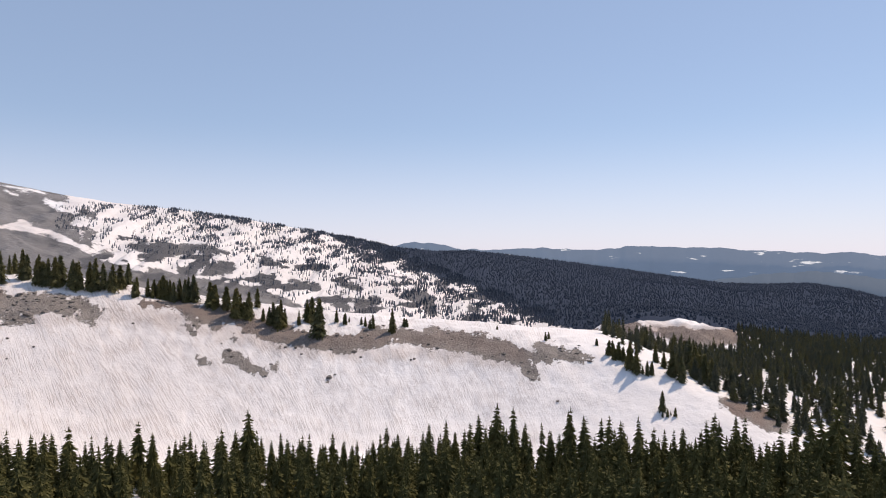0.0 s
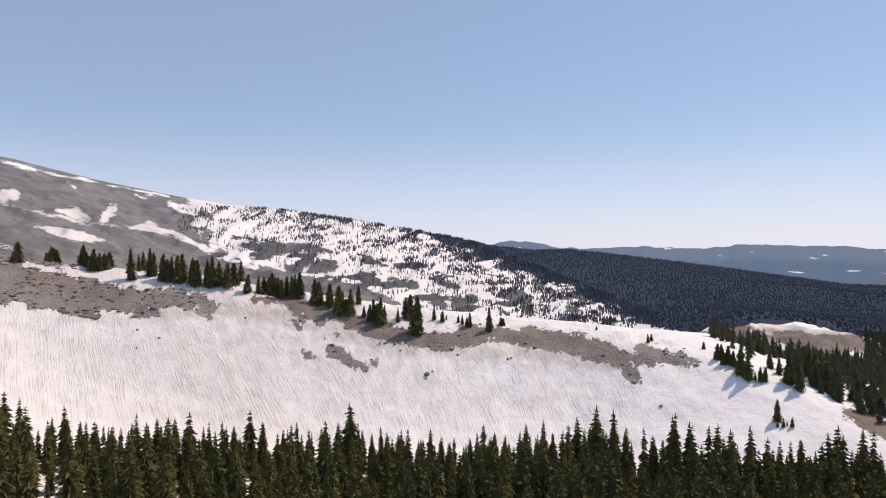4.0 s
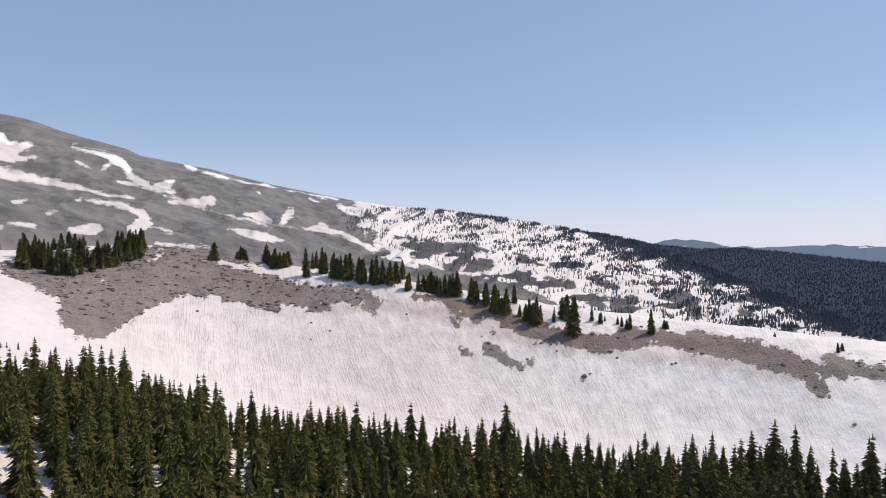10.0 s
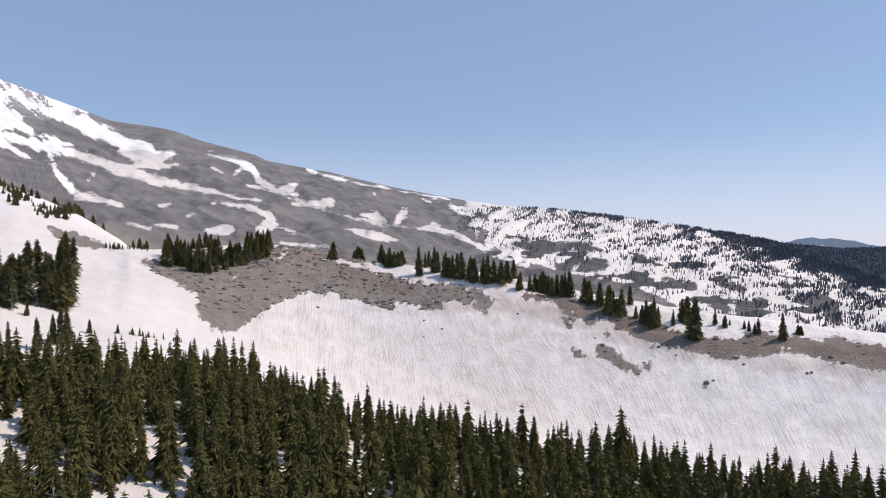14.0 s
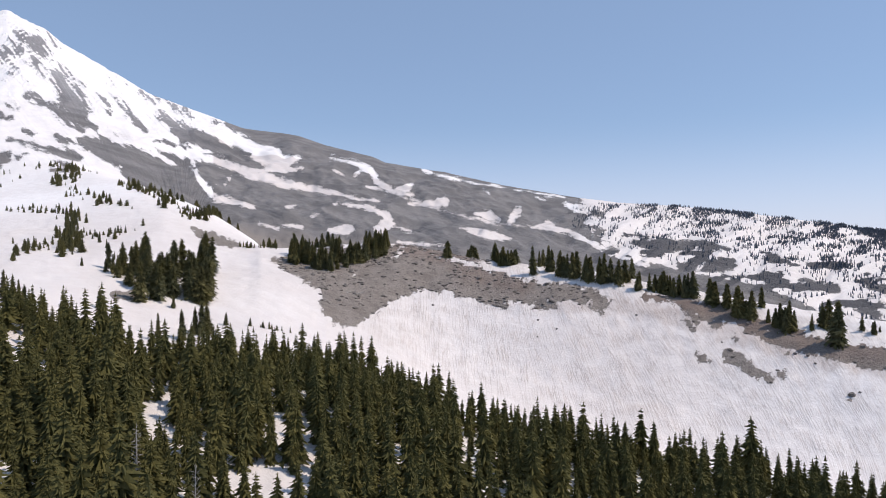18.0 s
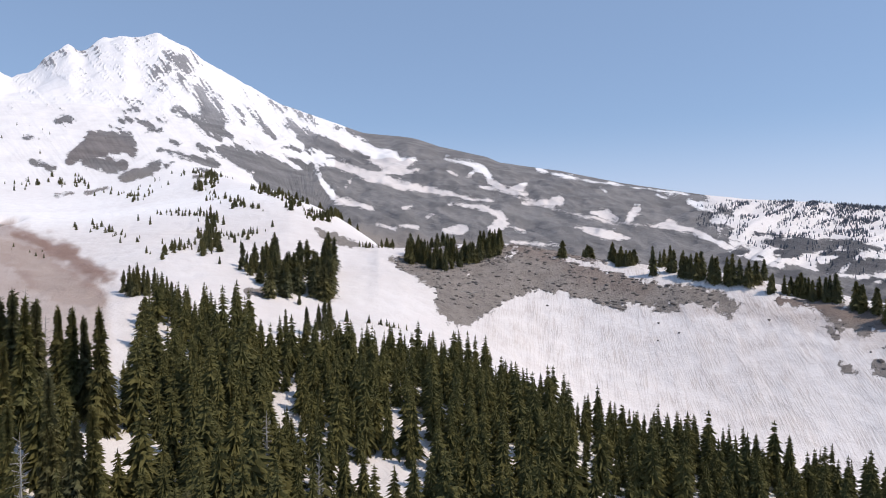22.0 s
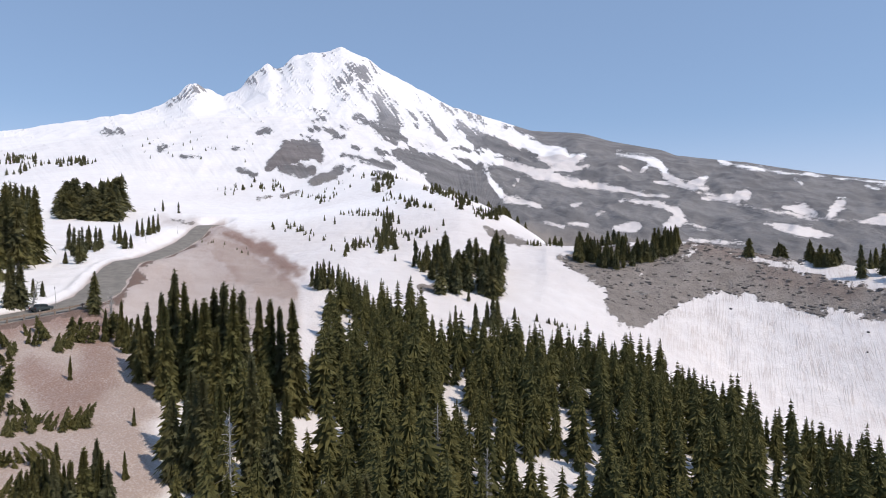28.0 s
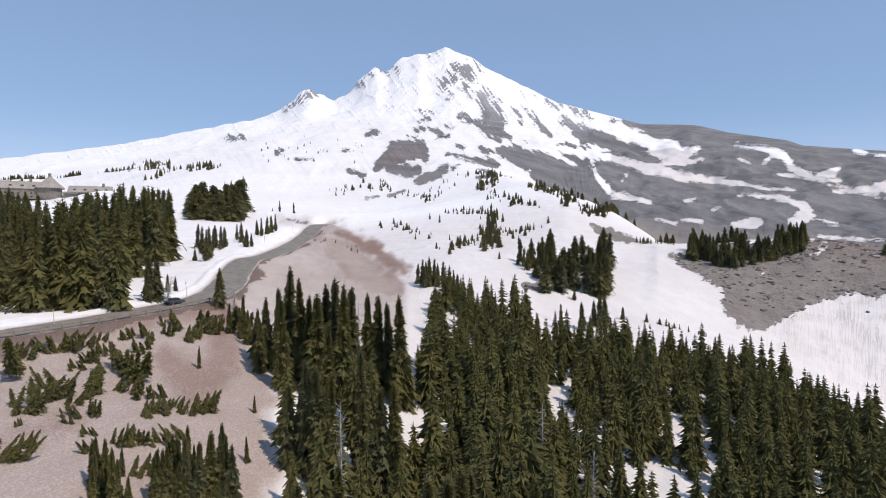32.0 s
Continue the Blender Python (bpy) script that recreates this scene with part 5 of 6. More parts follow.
# clump on the snow bench
plant([(64.96, -3.80, 4.54), (63.99, -2.52, 5.10), (66.63, -3.42, 4.97), (64.77, -2.65, 3.87), (67.11, -3.41, 5.09), (63.57, -2.77, 4.24), (64.08, -2.52, 4.22), (68.95, -1.99, 4.32), (64.86, -3.47, 4.11), (63.25, -3.31, 3.75), (68.65, -4.07, 5.04), (63.44, -3.30, 4.09), (68.51, -2.24, 3.77), (63.39, -4.03, 4.87), (68.17, -2.25, 3.92), (63.24, -2.09, 4.93), (64.91, -3.27, 5.12), (67.47, -3.11, 3.71), (68.47, -1.67, 3.92), (68.30, -1.77, 5.10), (67.34, -4.06, 4.61), (64.64, -3.52, 5.13), (63.72, -3.64, 4.52), (64.87, -3.75, 4.44), (66.04, -2.33, 4.89), (66.13, -2.09, 3.74), (63.71, -2.38, 4.18), (64.91, -4.14, 4.05), (66.71, -2.94, 3.49), (63.71, -1.74, 5.16)], "clump on the snow bench", kinds_mid, "tall dark fir in the clump on the snow bench", tall=0.68, down=0.25, wide=1.3)
plant([(68.12, -2.06, 4.87), (64.03, -2.37, 4.47), (66.18, -3.81, 3.78), (64.04, -4.40, 4.75), (63.44, -4.18, 4.19), (63.90, -3.92, 4.52), (68.39, -3.18, 4.91), (67.20, -3.45, 4.95), (65.40, -2.01, 4.58), (67.51, -3.96, 4.56), (70.94, -1.40, 3.24), (70.65, -1.78, 2.46), (69.89, -1.88, 3.97), (70.23, -2.11, 2.79), (69.25, -1.43, 2.81), (69.03, -1.90, 2.82), (71.15, -1.63, 1.62), (69.47, -2.73, 2.72)], "clump on the snow bench", kinds_mid, "tall dark fir in the clump on the snow bench", tall=0.68, down=0.25, wide=1.3)
# below the clump
plant([(71.58, -4.88, 1.74), (71.38, -6.90, 3.20), (67.31, -7.79, 2.54), (65.52, -7.69, 2.62), (64.47, -7.27, 2.40), (64.05, -7.39, 2.98), (63.59, -7.21, 2.55), (62.05, -6.65, 1.21), (71.18, -7.27, 1.73), (66.18, -5.05, 1.19), (70.13, -7.43, 2.53)], "trees on the snow bench", kinds_mid, "dark fir standing alone on the snow bench")
# at the wood's upper edge
plant([(80.15, -3.56, 1.89), (79.80, -3.79, 2.54), (79.45, -3.89, 2.42), (79.09, -3.82, 2.77), (78.74, -3.75, 2.48), (78.37, -3.85, 2.23), (77.90, -3.66, 2.16), (77.28, -4.12, 1.96), (76.90, -4.36, 2.09), (76.53, -4.60, 1.97)], "trees at the wood's upper edge", kinds_mid, "dark fir at the upper edge of the wood")
# on the snow hill
plant([(78.17, 1.96, 0.95), (75.94, 0.18, 1.06), (77.26, 0.36, 0.70), (72.79, 0.36, 0.91), (71.06, -0.01, 1.02), (79.07, 2.24, 0.77), (78.47, -0.41, 0.86), (73.99, -0.00, 2.03), (73.60, 0.09, 2.62), (73.39, 0.90, 2.04), (72.99, -0.00, 1.82), (73.19, 1.81, 1.59), (73.79, 1.71, 1.89), (73.51, 2.49, 1.58), (74.16, -0.67, 1.35), (72.80, -1.37, 0.91), (71.56, 0.45, 1.15), (70.52, -0.94, 0.93), (70.93, 0.91, 0.93)], "trees on the snow hill", kinds_crest, "small wind-bent pine on the snow hill", wide=0.6, tall=0.8)
# along the hill's brow
plant([(55.56, 2.65, 1.31), (56.05, 3.35, 0.85), (54.36, 2.55, 1.01), (53.86, 2.56, 1.31), (53.36, 2.56, 1.42), (52.96, 2.46, 1.22), (52.35, 2.56, 0.91), (63.64, 2.30, 0.97), (64.20, 2.39, 0.68), (62.80, 4.93, 0.78), (62.47, 4.84, 0.73), (61.76, 4.76, 0.68), (61.05, 4.63, 0.64), (58.89, 4.32, 0.69), (58.41, 4.03, 0.89), (57.92, 3.83, 0.80), (63.40, 4.92, 0.63), (66.37, 4.27, 0.71), (65.83, 4.05, 0.62), (67.26, 3.54, 0.71), (66.82, 3.31, 0.86), (65.47, 3.91, 0.62), (64.33, 3.74, 0.58)], "trees on the hill's brow", kinds_crest, "low bushy pine on the brow of the snow hill", wide=1.3)
# grove above the road
plant([(108.16, -2.82, 6.63), (103.05, 1.29, 2.96), (102.62, 1.24, 2.87), (106.28, -0.63, 4.54), (105.17, -1.46, 5.09), (111.69, -2.69, 6.29), (107.68, -4.34, 7.28), (104.26, -0.69, 4.49), (112.33, -2.84, 5.28), (104.88, -1.19, 6.28), (110.47, -2.65, 5.95), (103.80, 0.18, 3.31), (102.88, 1.19, 3.28), (107.81, -1.45, 4.70), (102.50, 1.20, 2.88), (112.12, -3.73, 5.71), (111.19, -1.99, 5.64), (107.23, -1.11, 5.26), (107.79, -4.38, 7.67), (108.97, -4.10, 7.88), (106.72, -1.34, 4.57), (101.81, 1.76, 2.89), (106.40, -1.08, 5.17), (101.36, -1.29, 5.77), (105.18, -3.14, 7.81), (106.32, -0.67, 4.59), (105.57, -2.13, 5.48), (112.50, -3.00, 5.05), (106.69, -2.24, 5.92), (101.44, 0.17, 4.59)], "grove above the road", kinds_grove, "tall dark hemlock in the grove above the road", lo=136.0, wide=0.8)
plant([(103.93, -0.33, 4.82), (111.09, -3.36, 6.51), (112.47, -3.89, 7.45), (104.13, 0.59, 3.12), (103.85, -0.88, 4.78), (110.70, -4.32, 7.31), (110.89, -5.03, 8.06), (109.27, -4.78, 7.94), (105.64, -0.72, 3.89), (110.54, -2.13, 3.96), (111.57, -4.95, 6.77), (106.40, -0.63, 5.16), (111.13, -3.18, 5.78), (101.73, 0.78, 3.83), (106.95, -1.34, 5.58), (107.05, -3.26, 7.50), (108.32, -3.96, 6.40), (109.13, -4.92, 8.52), (105.05, -2.46, 5.78), (107.77, -1.68, 5.76), (107.35, -1.69, 4.63), (112.51, -4.39, 7.70), (113.29, -2.43, 5.26), (107.00, -2.23, 6.30), (107.95, -4.59, 7.57), (102.03, 1.76, 2.89), (102.76, -0.43, 4.54), (107.29, -4.09, 8.28), (105.97, -2.17, 6.41), (104.93, -2.19, 7.24)], "grove above the road", kinds_grove, "tall dark hemlock in the grove above the road", lo=136.0, wide=0.8)
plant([(105.25, -1.46, 5.58), (106.00, -0.54, 4.06), (109.24, -4.87, 8.34), (103.65, -1.58, 5.62), (102.92, 1.24, 2.87), (106.34, -2.83, 6.66), (112.67, -2.49, 5.04), (111.44, -2.15, 5.24), (108.09, -3.31, 7.34), (104.26, -0.51, 4.21), (113.34, -4.88, 7.46), (101.58, -1.38, 4.36), (112.29, -3.01, 6.33), (104.18, -0.01, 4.94), (112.22, -2.30, 4.18), (101.56, 0.78, 2.90), (108.13, -3.26, 6.58), (106.05, -1.17, 5.45), (107.50, -1.86, 5.16), (102.03, 1.76, 3.02), (103.92, 0.59, 4.31), (103.27, -0.94, 5.81), (112.81, -2.78, 5.96), (103.95, -2.58, 6.29), (102.60, -1.69, 4.97), (102.35, -1.69, 6.60), (109.89, -2.80, 5.42), (107.82, -2.52, 4.92), (108.92, -2.66, 6.05), (108.21, -3.61, 6.49)], "grove above the road", kinds_grove, "tall dark hemlock in the grove above the road", lo=136.0, wide=0.8)
plant([(108.43, -2.32, 5.51), (109.81, -2.54, 5.30), (111.39, -4.20, 6.65), (111.95, -3.91, 7.03), (108.36, -3.69, 6.13), (102.85, -1.13, 5.93), (107.19, -2.14, 6.42), (107.08, -2.54, 5.09), (109.83, -4.71, 7.55), (112.37, -4.18, 7.38), (107.31, -1.33, 5.61), (102.33, 1.52, 3.25), (111.66, -2.23, 4.34), (101.35, -0.02, 3.89), (102.76, -0.34, 5.33), (105.37, -1.23, 5.76), (109.86, -3.24, 6.77), (106.34, -3.46, 6.93), (103.40, -1.63, 6.46), (101.27, -0.72, 3.52), (104.43, -1.61, 5.72), (107.64, -4.87, 8.43), (108.60, -4.82, 6.81), (106.07, -4.95, 7.89), (105.27, -5.22, 8.62)], "grove above the road", kinds_grove, "tall dark hemlock in the grove above the road", lo=136.0, wide=0.8)
# thicket on the snow above the road
plant([(99.64, 2.35, 1.75), (99.59, 2.54, 1.94), (96.07, 2.39, 1.70), (95.88, 2.29, 2.13), (98.57, 2.94, 2.52), (97.80, 2.37, 2.16), (98.75, 2.74, 2.71), (96.57, 2.72, 1.69), (97.21, 2.52, 1.83), (95.83, 3.07, 1.79), (98.93, 2.26, 2.28), (96.89, 3.01, 1.88), (99.15, 2.83, 2.37), (97.44, 2.13, 2.26), (98.79, 2.88, 2.28), (96.85, 2.67, 2.60), (96.16, 2.05, 2.57), (95.79, 2.34, 2.71), (97.62, 3.05, 1.82), (96.34, 2.68, 2.08), (97.76, 2.42, 2.73), (95.65, 2.54, 2.13), (95.88, 2.10, 1.99), (99.33, 2.69, 2.18), (95.97, 2.29, 1.84), (95.65, 2.93, 2.62), (97.49, 2.09, 2.35), (97.44, 2.37, 1.73), (95.60, 2.93, 2.76), (99.46, 2.16, 2.18)], "thicket above the road", kinds_crest, "dark pine in the thicket on the snowfield", lo=200.0, wide=1.4)
plant([(97.30, 2.91, 1.92), (96.20, 2.82, 2.37)], "thicket above the road", kinds_crest, "dark pine in the thicket on the snowfield", lo=200.0, wide=1.4)
# thicket below the lodge
plant([(110.48, 1.88, 2.02), (112.85, 1.96, 2.38), (112.74, 1.67, 1.47), (112.12, 1.43, 2.49), (112.36, 2.14, 1.77), (111.73, 2.07, 1.95), (112.12, 1.93, 1.73), (112.43, 1.59, 2.31), (110.51, 1.88, 2.06), (111.27, 1.91, 2.26), (110.55, 1.70, 1.59), (112.81, 1.50, 2.39), (112.36, 2.10, 2.31), (112.85, 1.42, 2.18), (111.09, 1.87, 1.71), (111.49, 1.56, 1.74), (112.71, 1.54, 1.93), (111.09, 1.35, 1.54), (112.74, 1.67, 2.47), (111.59, 1.43, 1.91), (111.98, 1.60, 2.49), (110.59, 1.87, 1.68)], "thicket below the lodge", kinds_mid, "dark fir in the thicket below the lodge", lo=200.0, wide=1.2)
# single trees beside the road
plant([(112.49, -0.69, 3.03), (111.93, -0.52, 2.25), (111.50, -0.61, 1.71), (102.79, -4.33, 3.62), (102.24, -4.44, 3.26), (101.38, -3.87, 1.55), (100.82, -3.84, 1.32), (102.92, -4.64, 3.01), (99.08, -0.27, 2.15), (98.77, -0.75, 2.39), (98.41, -1.33, 2.73), (98.10, -1.14, 2.79), (97.73, -0.28, 2.02), (97.28, -0.37, 2.03), (96.91, -0.18, 1.74), (99.31, -1.31, 1.05), (95.89, 0.44, 1.41), (95.52, 0.20, 1.85), (95.15, -0.19, 1.61), (94.73, -0.10, 1.18), (94.26, 0.88, 1.37), (93.88, 0.79, 1.62), (93.45, 0.93, 1.63), (93.07, 1.08, 1.58), (92.69, 1.18, 1.58), (97.31, -5.34, 3.51), (112.23, -4.19, 1.26), (92.34, 3.06, 0.99), (91.14, 2.77, 0.99), (92.95, 4.38, 0.34)], "trees beside the road", kinds_mid, "dark fir on the snowbank beside the road", lo=140.0)
# at the wood's western edge
plant([(91.80, -11.36, 9.56), (91.21, -11.15, 9.24), (93.14, -11.43, 5.95), (94.00, -11.00, 4.82), (90.00, -12.65, 8.33), (89.27, -13.16, 9.08), (95.48, -8.05, 3.86), (95.02, -8.56, 3.14), (96.64, -7.61, 2.73), (96.18, -8.02, 2.88), (99.05, -10.48, 2.05), (88.40, -17.89, 11.54), (87.04, -14.22, 10.85), (86.71, -17.98, 10.59), (85.31, -19.87, 11.46), (84.51, -11.40, 7.24), (83.75, -12.88, 8.47), (82.74, -13.39, 8.46), (81.72, -14.38, 10.20), (80.96, -15.35, 10.40), (91.50, -19.04, 7.66), (90.78, -19.54, 7.41), (90.05, -20.04, 10.78), (89.06, -20.55, 10.77), (87.83, -21.08, 10.76), (93.43, -19.32, 3.60), (95.22, -18.18, 2.38), (102.89, -19.05, 3.39), (104.96, -18.32, 2.51), (106.57, -18.88, 2.87)], "trees at the wood's western edge", kinds_near, "tall mountain hemlock at the edge of the wood", lo=45.0, wide=0.8, keep=0.8)
plant([(100.10, -21.12, 6.01), (99.22, -21.45, 5.81), (101.41, -21.14, 5.52), (98.32, -21.36, 6.52), (97.18, -21.09, 5.91), (96.50, -21.59, 5.68), (85.32, -21.21, 8.37), (83.80, -21.72, 9.81), (82.27, -22.00, 11.04), (94.58, -14.48, 1.63), (93.61, -10.78, 6.30), (92.66, -11.07, 7.55), (90.49, -12.14, 9.33), (88.52, -12.72, 9.37), (87.78, -13.23, 10.48), (86.28, -13.29, 9.66), (94.32, -10.03, 4.59), (92.19, -12.53, 8.26), (100.68, -21.45, 4.18), (100.71, -20.29, 4.80), (106.81, -19.36, 3.68), (103.25, -21.50, 4.68), (97.24, -22.42, 3.35), (97.17, -19.94, 5.49), (106.69, -18.94, 4.46), (106.88, -18.38, 3.63), (101.36, -19.48, 4.12), (101.02, -20.12, 5.07), (104.41, -21.38, 3.59), (105.23, -20.96, 4.42)], "trees at the wood's western edge", kinds_near, "tall mountain hemlock at the edge of the wood", lo=45.0, wide=0.8, keep=0.9)
plant([(101.88, -20.86, 5.08), (105.63, -20.49, 5.06), (98.13, -19.91, 3.66), (102.44, -20.73, 4.80), (102.40, -21.03, 4.31), (100.71, -19.95, 4.91), (100.33, -21.42, 3.11), (102.52, -20.52, 3.91), (100.80, -20.44, 4.05), (106.14, -19.40, 4.76), (99.31, -21.40, 4.05), (106.30, -19.57, 2.94), (101.28, -20.54, 3.47), (105.58, -20.22, 4.78), (100.14, -20.70, 5.11), (97.59, -21.16, 4.42), (106.85, -18.87, 3.03), (100.09, -19.28, 4.93), (97.32, -21.57, 5.11), (99.43, -19.66, 3.73), (106.90, -20.62, 3.91), (102.05, -20.13, 3.64)], "trees at the wood's western edge", kinds_near, "tall mountain hemlock at the edge of the wood", lo=45.0, wide=0.8)

# ---- the wood in front: the nearest as trees of their own, the rest joined ----
GLADES = [(b, stand(b, e, 40.0), w) for b, e, w in ((79.2, -15.0, 2.0), (67.5, -13.2, 2.6), (55.0, -17.6, 2.0), (47.0, -17.5, 1.6), (11.0, -19.5, 1.8), (7.5, -19.6, 1.2), (25.5, -19.8, 1.3), (41.0, -18.5, 2.2), (-3.0, -19.8, 1.2))]


def in_wood(b, d):
    if (b > 86 and d > 92) or b > 92 or (b > 79 and d > 134) or (b > 82 and d > 104):
        return False
    edge = np.interp(b, [-40, 0, 20, 35, 45, 54, 62, 68, 72, 74, 78, 79.5, 88], [162, 157, 154, 153, 153, 155, 156, 154, 155, 168, 172, 138, 104])
    if d > edge + 8 * value_noise(np.array([b * 0.5]), np.array([0.0]), 71)[0]:
        return False
    x, y = from_bearing(b, d)
    glade = value_noise(np.array([x / 17]), np.array([y / 17]), 72)[0]
    if any(abs(b - gb) < 0.5 * gw and gd - 13 < d < gd + 2 for gb, gd, gw in GLADES):
        return False
    return glade > -0.27 and all((x - p) ** 2 + (y - q) ** 2 > 5 for p, q, _ in STANDING[-40:])


wood_rng = random.Random(21)
places = thin(wood_rng, 26000, (-46, 92), (58, 186), 2.7, in_wood)
places.sort(key=lambda p: p[1] + 4 * abs(math.sin(p[0])))
low_shapes = []
for k in range(5):
    v, f = crown_data(random.Random(80 + k), 10.0, (2.3, 2.0, 2.6, 2.1, 2.4)[k], 40, 0.03, 0.0, 0.65, 2, 0.9)
    low_shapes.append((v, f))
rest = []
for i, (b, d) in enumerate(places):
    stand_age = 1 + 0.55 * float(value_noise(np.array([b * 0.35]), np.array([d / 14]), 79)[0])
    h = wood_rng.triangular(5.0, 13.5, 9.5) * stand_age * float(np.interp(b, [-30, -22, -12, 0, 6, 20, 66, 70, 78, 82], [1.5, 1.4, 1.2, 1.15, 1.0, 1.0, 1.0, 1.25, 1.25, 0.82])) * float(np.interp(d, [90, 130], [1.2, 1.0]))
    if i < 140:
        put(wood_rng.choice(kinds_near), b, d, h, "trees of the wood", HEMLOCK, wide=wood_rng.uniform(0.85, 1.2))
    else:
        x, y = from_bearing(b, d)
        rest.append((float(x), float(y), float(ground_at(b, d)[0]) + EYE_HEIGHT - 0.5, h, wood_rng.uniform(0.85, 1.3)))
joined("conifer_wood", "dense wood of dark green mountain hemlocks", "forest", rest, low_shapes, M_NEEDLES)

# forest on the slope beyond the bowl
slope_rng = random.Random(22)
rim_b, rim_d = L_RIM[0], L_RIM[1]
def on_slope(b, d):
    if d > 498 and b > -25:
        return False
    patchy = value_noise(np.array([b * 0.55]), np.array([d / 26]), 75)[0] + 0.5 * value_noise(np.array([b * 1.6]), np.array([d / 9]), 76)[0]
    if b > -14 + 3 * patchy or d < np.interp(b, rim_b, rim_d) + 2 + 5 * patchy:
        return False
    return patchy > (-0.42 if d > 285 else -0.2) + 0.4 * max(0.0, 1 - (-15 - b) / 8)
slope = thin(slope_rng, 16000, (-46, -14), (200, 610), 4.0, on_slope)
small_shapes = []
for k in range(4):
    v, f = crown_data(random.Random(90 + k), 10.0, (2.2, 1.9, 2.5, 2.0)[k], 14, 0.03, 0.0, 0.5, 2, 0.85)
    small_shapes.append((v, f))
rows = []
for b, d in slope:
    x, y = from_bearing(b, d)
    rows.append((float(x), float(y), float(ground_at(b, d)[0]) + EYE_HEIGHT - 0.3, slope_rng.triangular(4.5, 12, 8), slope_rng.uniform(0.95, 1.5)))
joined("conifer_wood", "dark conifer forest on the slope beyond the snow bowl", "forest", rows, small_shapes, M_NEEDLES_SLOPE)

# ---- far trees: scattered on the snow across the canyon, closed on the ridge ----
def spike(seed):
    rng = random.Random(seed)
    V, F = [], []
    for k, (z0, z1, r) in enumerate(((0.3, 6.2, 1.9), (4.4, 10.2, 1.1))):
        n = len(V)
        V.append((0, 0, z1))
        V += [(r * rng.uniform(0.7, 1.3) * math.cos(i * 1.2566), r * rng.uniform(0.7, 1.3) * math.sin(i * 1.2566), z0 + rng.uniform(-0.6, 0.6)) for i in range(5)]
        F += [(n, n + 1 + i, n + 1 + (i + 1) % 5) for i in range(5)]
    return V, F


spikes = [spike(s) for s in range(6)]
far_rng = np.random.default_rng(31)


def far_rows(n, b_range, e_keep, d_lo, d_hi, h_lo, h_hi, wide=(0.8, 1.5)):
    out = []
    bb = far_rng.uniform(*b_range, n)
    dd = np.sqrt(far_rng.uniform(d_lo ** 2, d_hi ** 2, n))
    hh = ground_at(bb, dd)
    ee = np.degrees(np.arctan2(hh, dd))
    crest = soften(sd_b, sd_d, bb, 5)
    keep = e_keep(bb, ee, far_rng.random(n)) & (dd < crest + 10)
    for b, d, h in zip(bb[keep], dd[keep], hh[keep]):
        x, y = from_bearing(b, d)
        out.append((float(x), float(y), h + EYE_HEIGHT - 0.5, far_rng.uniform(h_lo, h_hi), far_rng.uniform(*wide)))
    return out


def snow_slope_cover(b, e, r):
    line_b = 9.3 + (e - 1.2) * 2.54
    gap = b - line_b
    clump = fbm((b + e * 1.5) * 0.9, (e - b * 0.1) * 2.4, 4, 77)
    dens = np.clip(0.75 - gap * 0.045, 0.1, 1) * np.clip(0.42 + 2.6 * clump, 0.04, 1)
    return (gap > -2) & (b < 31.5) & (e > np.interp(b, [-8, 10, 22, 31], [-7, -6, -2, 1.5])) & (r < dens)


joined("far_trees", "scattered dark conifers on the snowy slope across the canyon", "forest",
       far_rows(120000, (-10, 32), snow_slope_cover, 800, 1700, 2.8, 7.6), spikes, M_NEEDLES_HILL_HAZE)


def ridge_cover(b, e, r):
    return (b < 9.3 + (e - 1.2) * 2.54 + 1.0) & (r < 0.96)


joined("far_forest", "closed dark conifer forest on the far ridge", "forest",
       far_rows(40000, (-46, 12), ridge_cover, 575, 2320, 2.5, 5.5, (1.8, 3.2)), spikes, M_NEEDLES_FAR_HAZE, True)


scrub_shapes = [crown_data(random.Random(120 + k), 10.0, 2.4, 22, 0.02, 0.0, 0.5, 2, 0.7) for k in range(4)]

# ---- scrub and tree lines on the open snow ----
scrub_rng = np.random.default_rng(41)


def scrub_line(b0, e0, b1, e1, n, h_lo, h_hi, lo, hi, spread=0.25):
    out = []
    for _ in range(n * 3 // 2):
        t = scrub_rng.random()
        b = b0 + (b1 - b0) * t + scrub_rng.normal(0, spread)
        e = e0 + (e1 - e0) * t + scrub_rng.normal(0, spread * 0.4)
        d = stand(b, e, lo, hi)
        x, y = from_bearing(b, d)
        out.append((float(x), float(y), float(ground_at(b, d)[0]) + EYE_HEIGHT - 0.2, scrub_rng.uniform(h_lo * 0.6, h_hi), scrub_rng.uniform(0.8, 1.7)))
    return out

scrub = []
scrub += scrub_line(112.9, 5.18, 110.7, 5.38, 26, 5, 9, 500, 1200, 0.25)
scrub += scrub_line(110.4, 5.48, 108.1, 5.69, 14, 5, 9, 500, 1200, 0.25)
scrub += scrub_line(108.7, 5.66, 107.8, 5.85, 10, 6, 10, 500, 1200, 0.2)
scrub += scrub_line(106.2, 5.97, 103.8, 6.18, 22, 5, 9, 500, 1200, 0.25)
scrub += scrub_line(103.3, 6.29, 101.2, 6.62, 26, 5, 10, 500, 1200, 0.25)
scrub += scrub_line(101.2, 6.20, 97.2, 6.55, 16, 5, 10, 500, 1200, 0.25)
scrub += scrub_line(99.0, 6.57, 98.0, 6.75, 10, 6, 9, 500, 1200, 0.12)
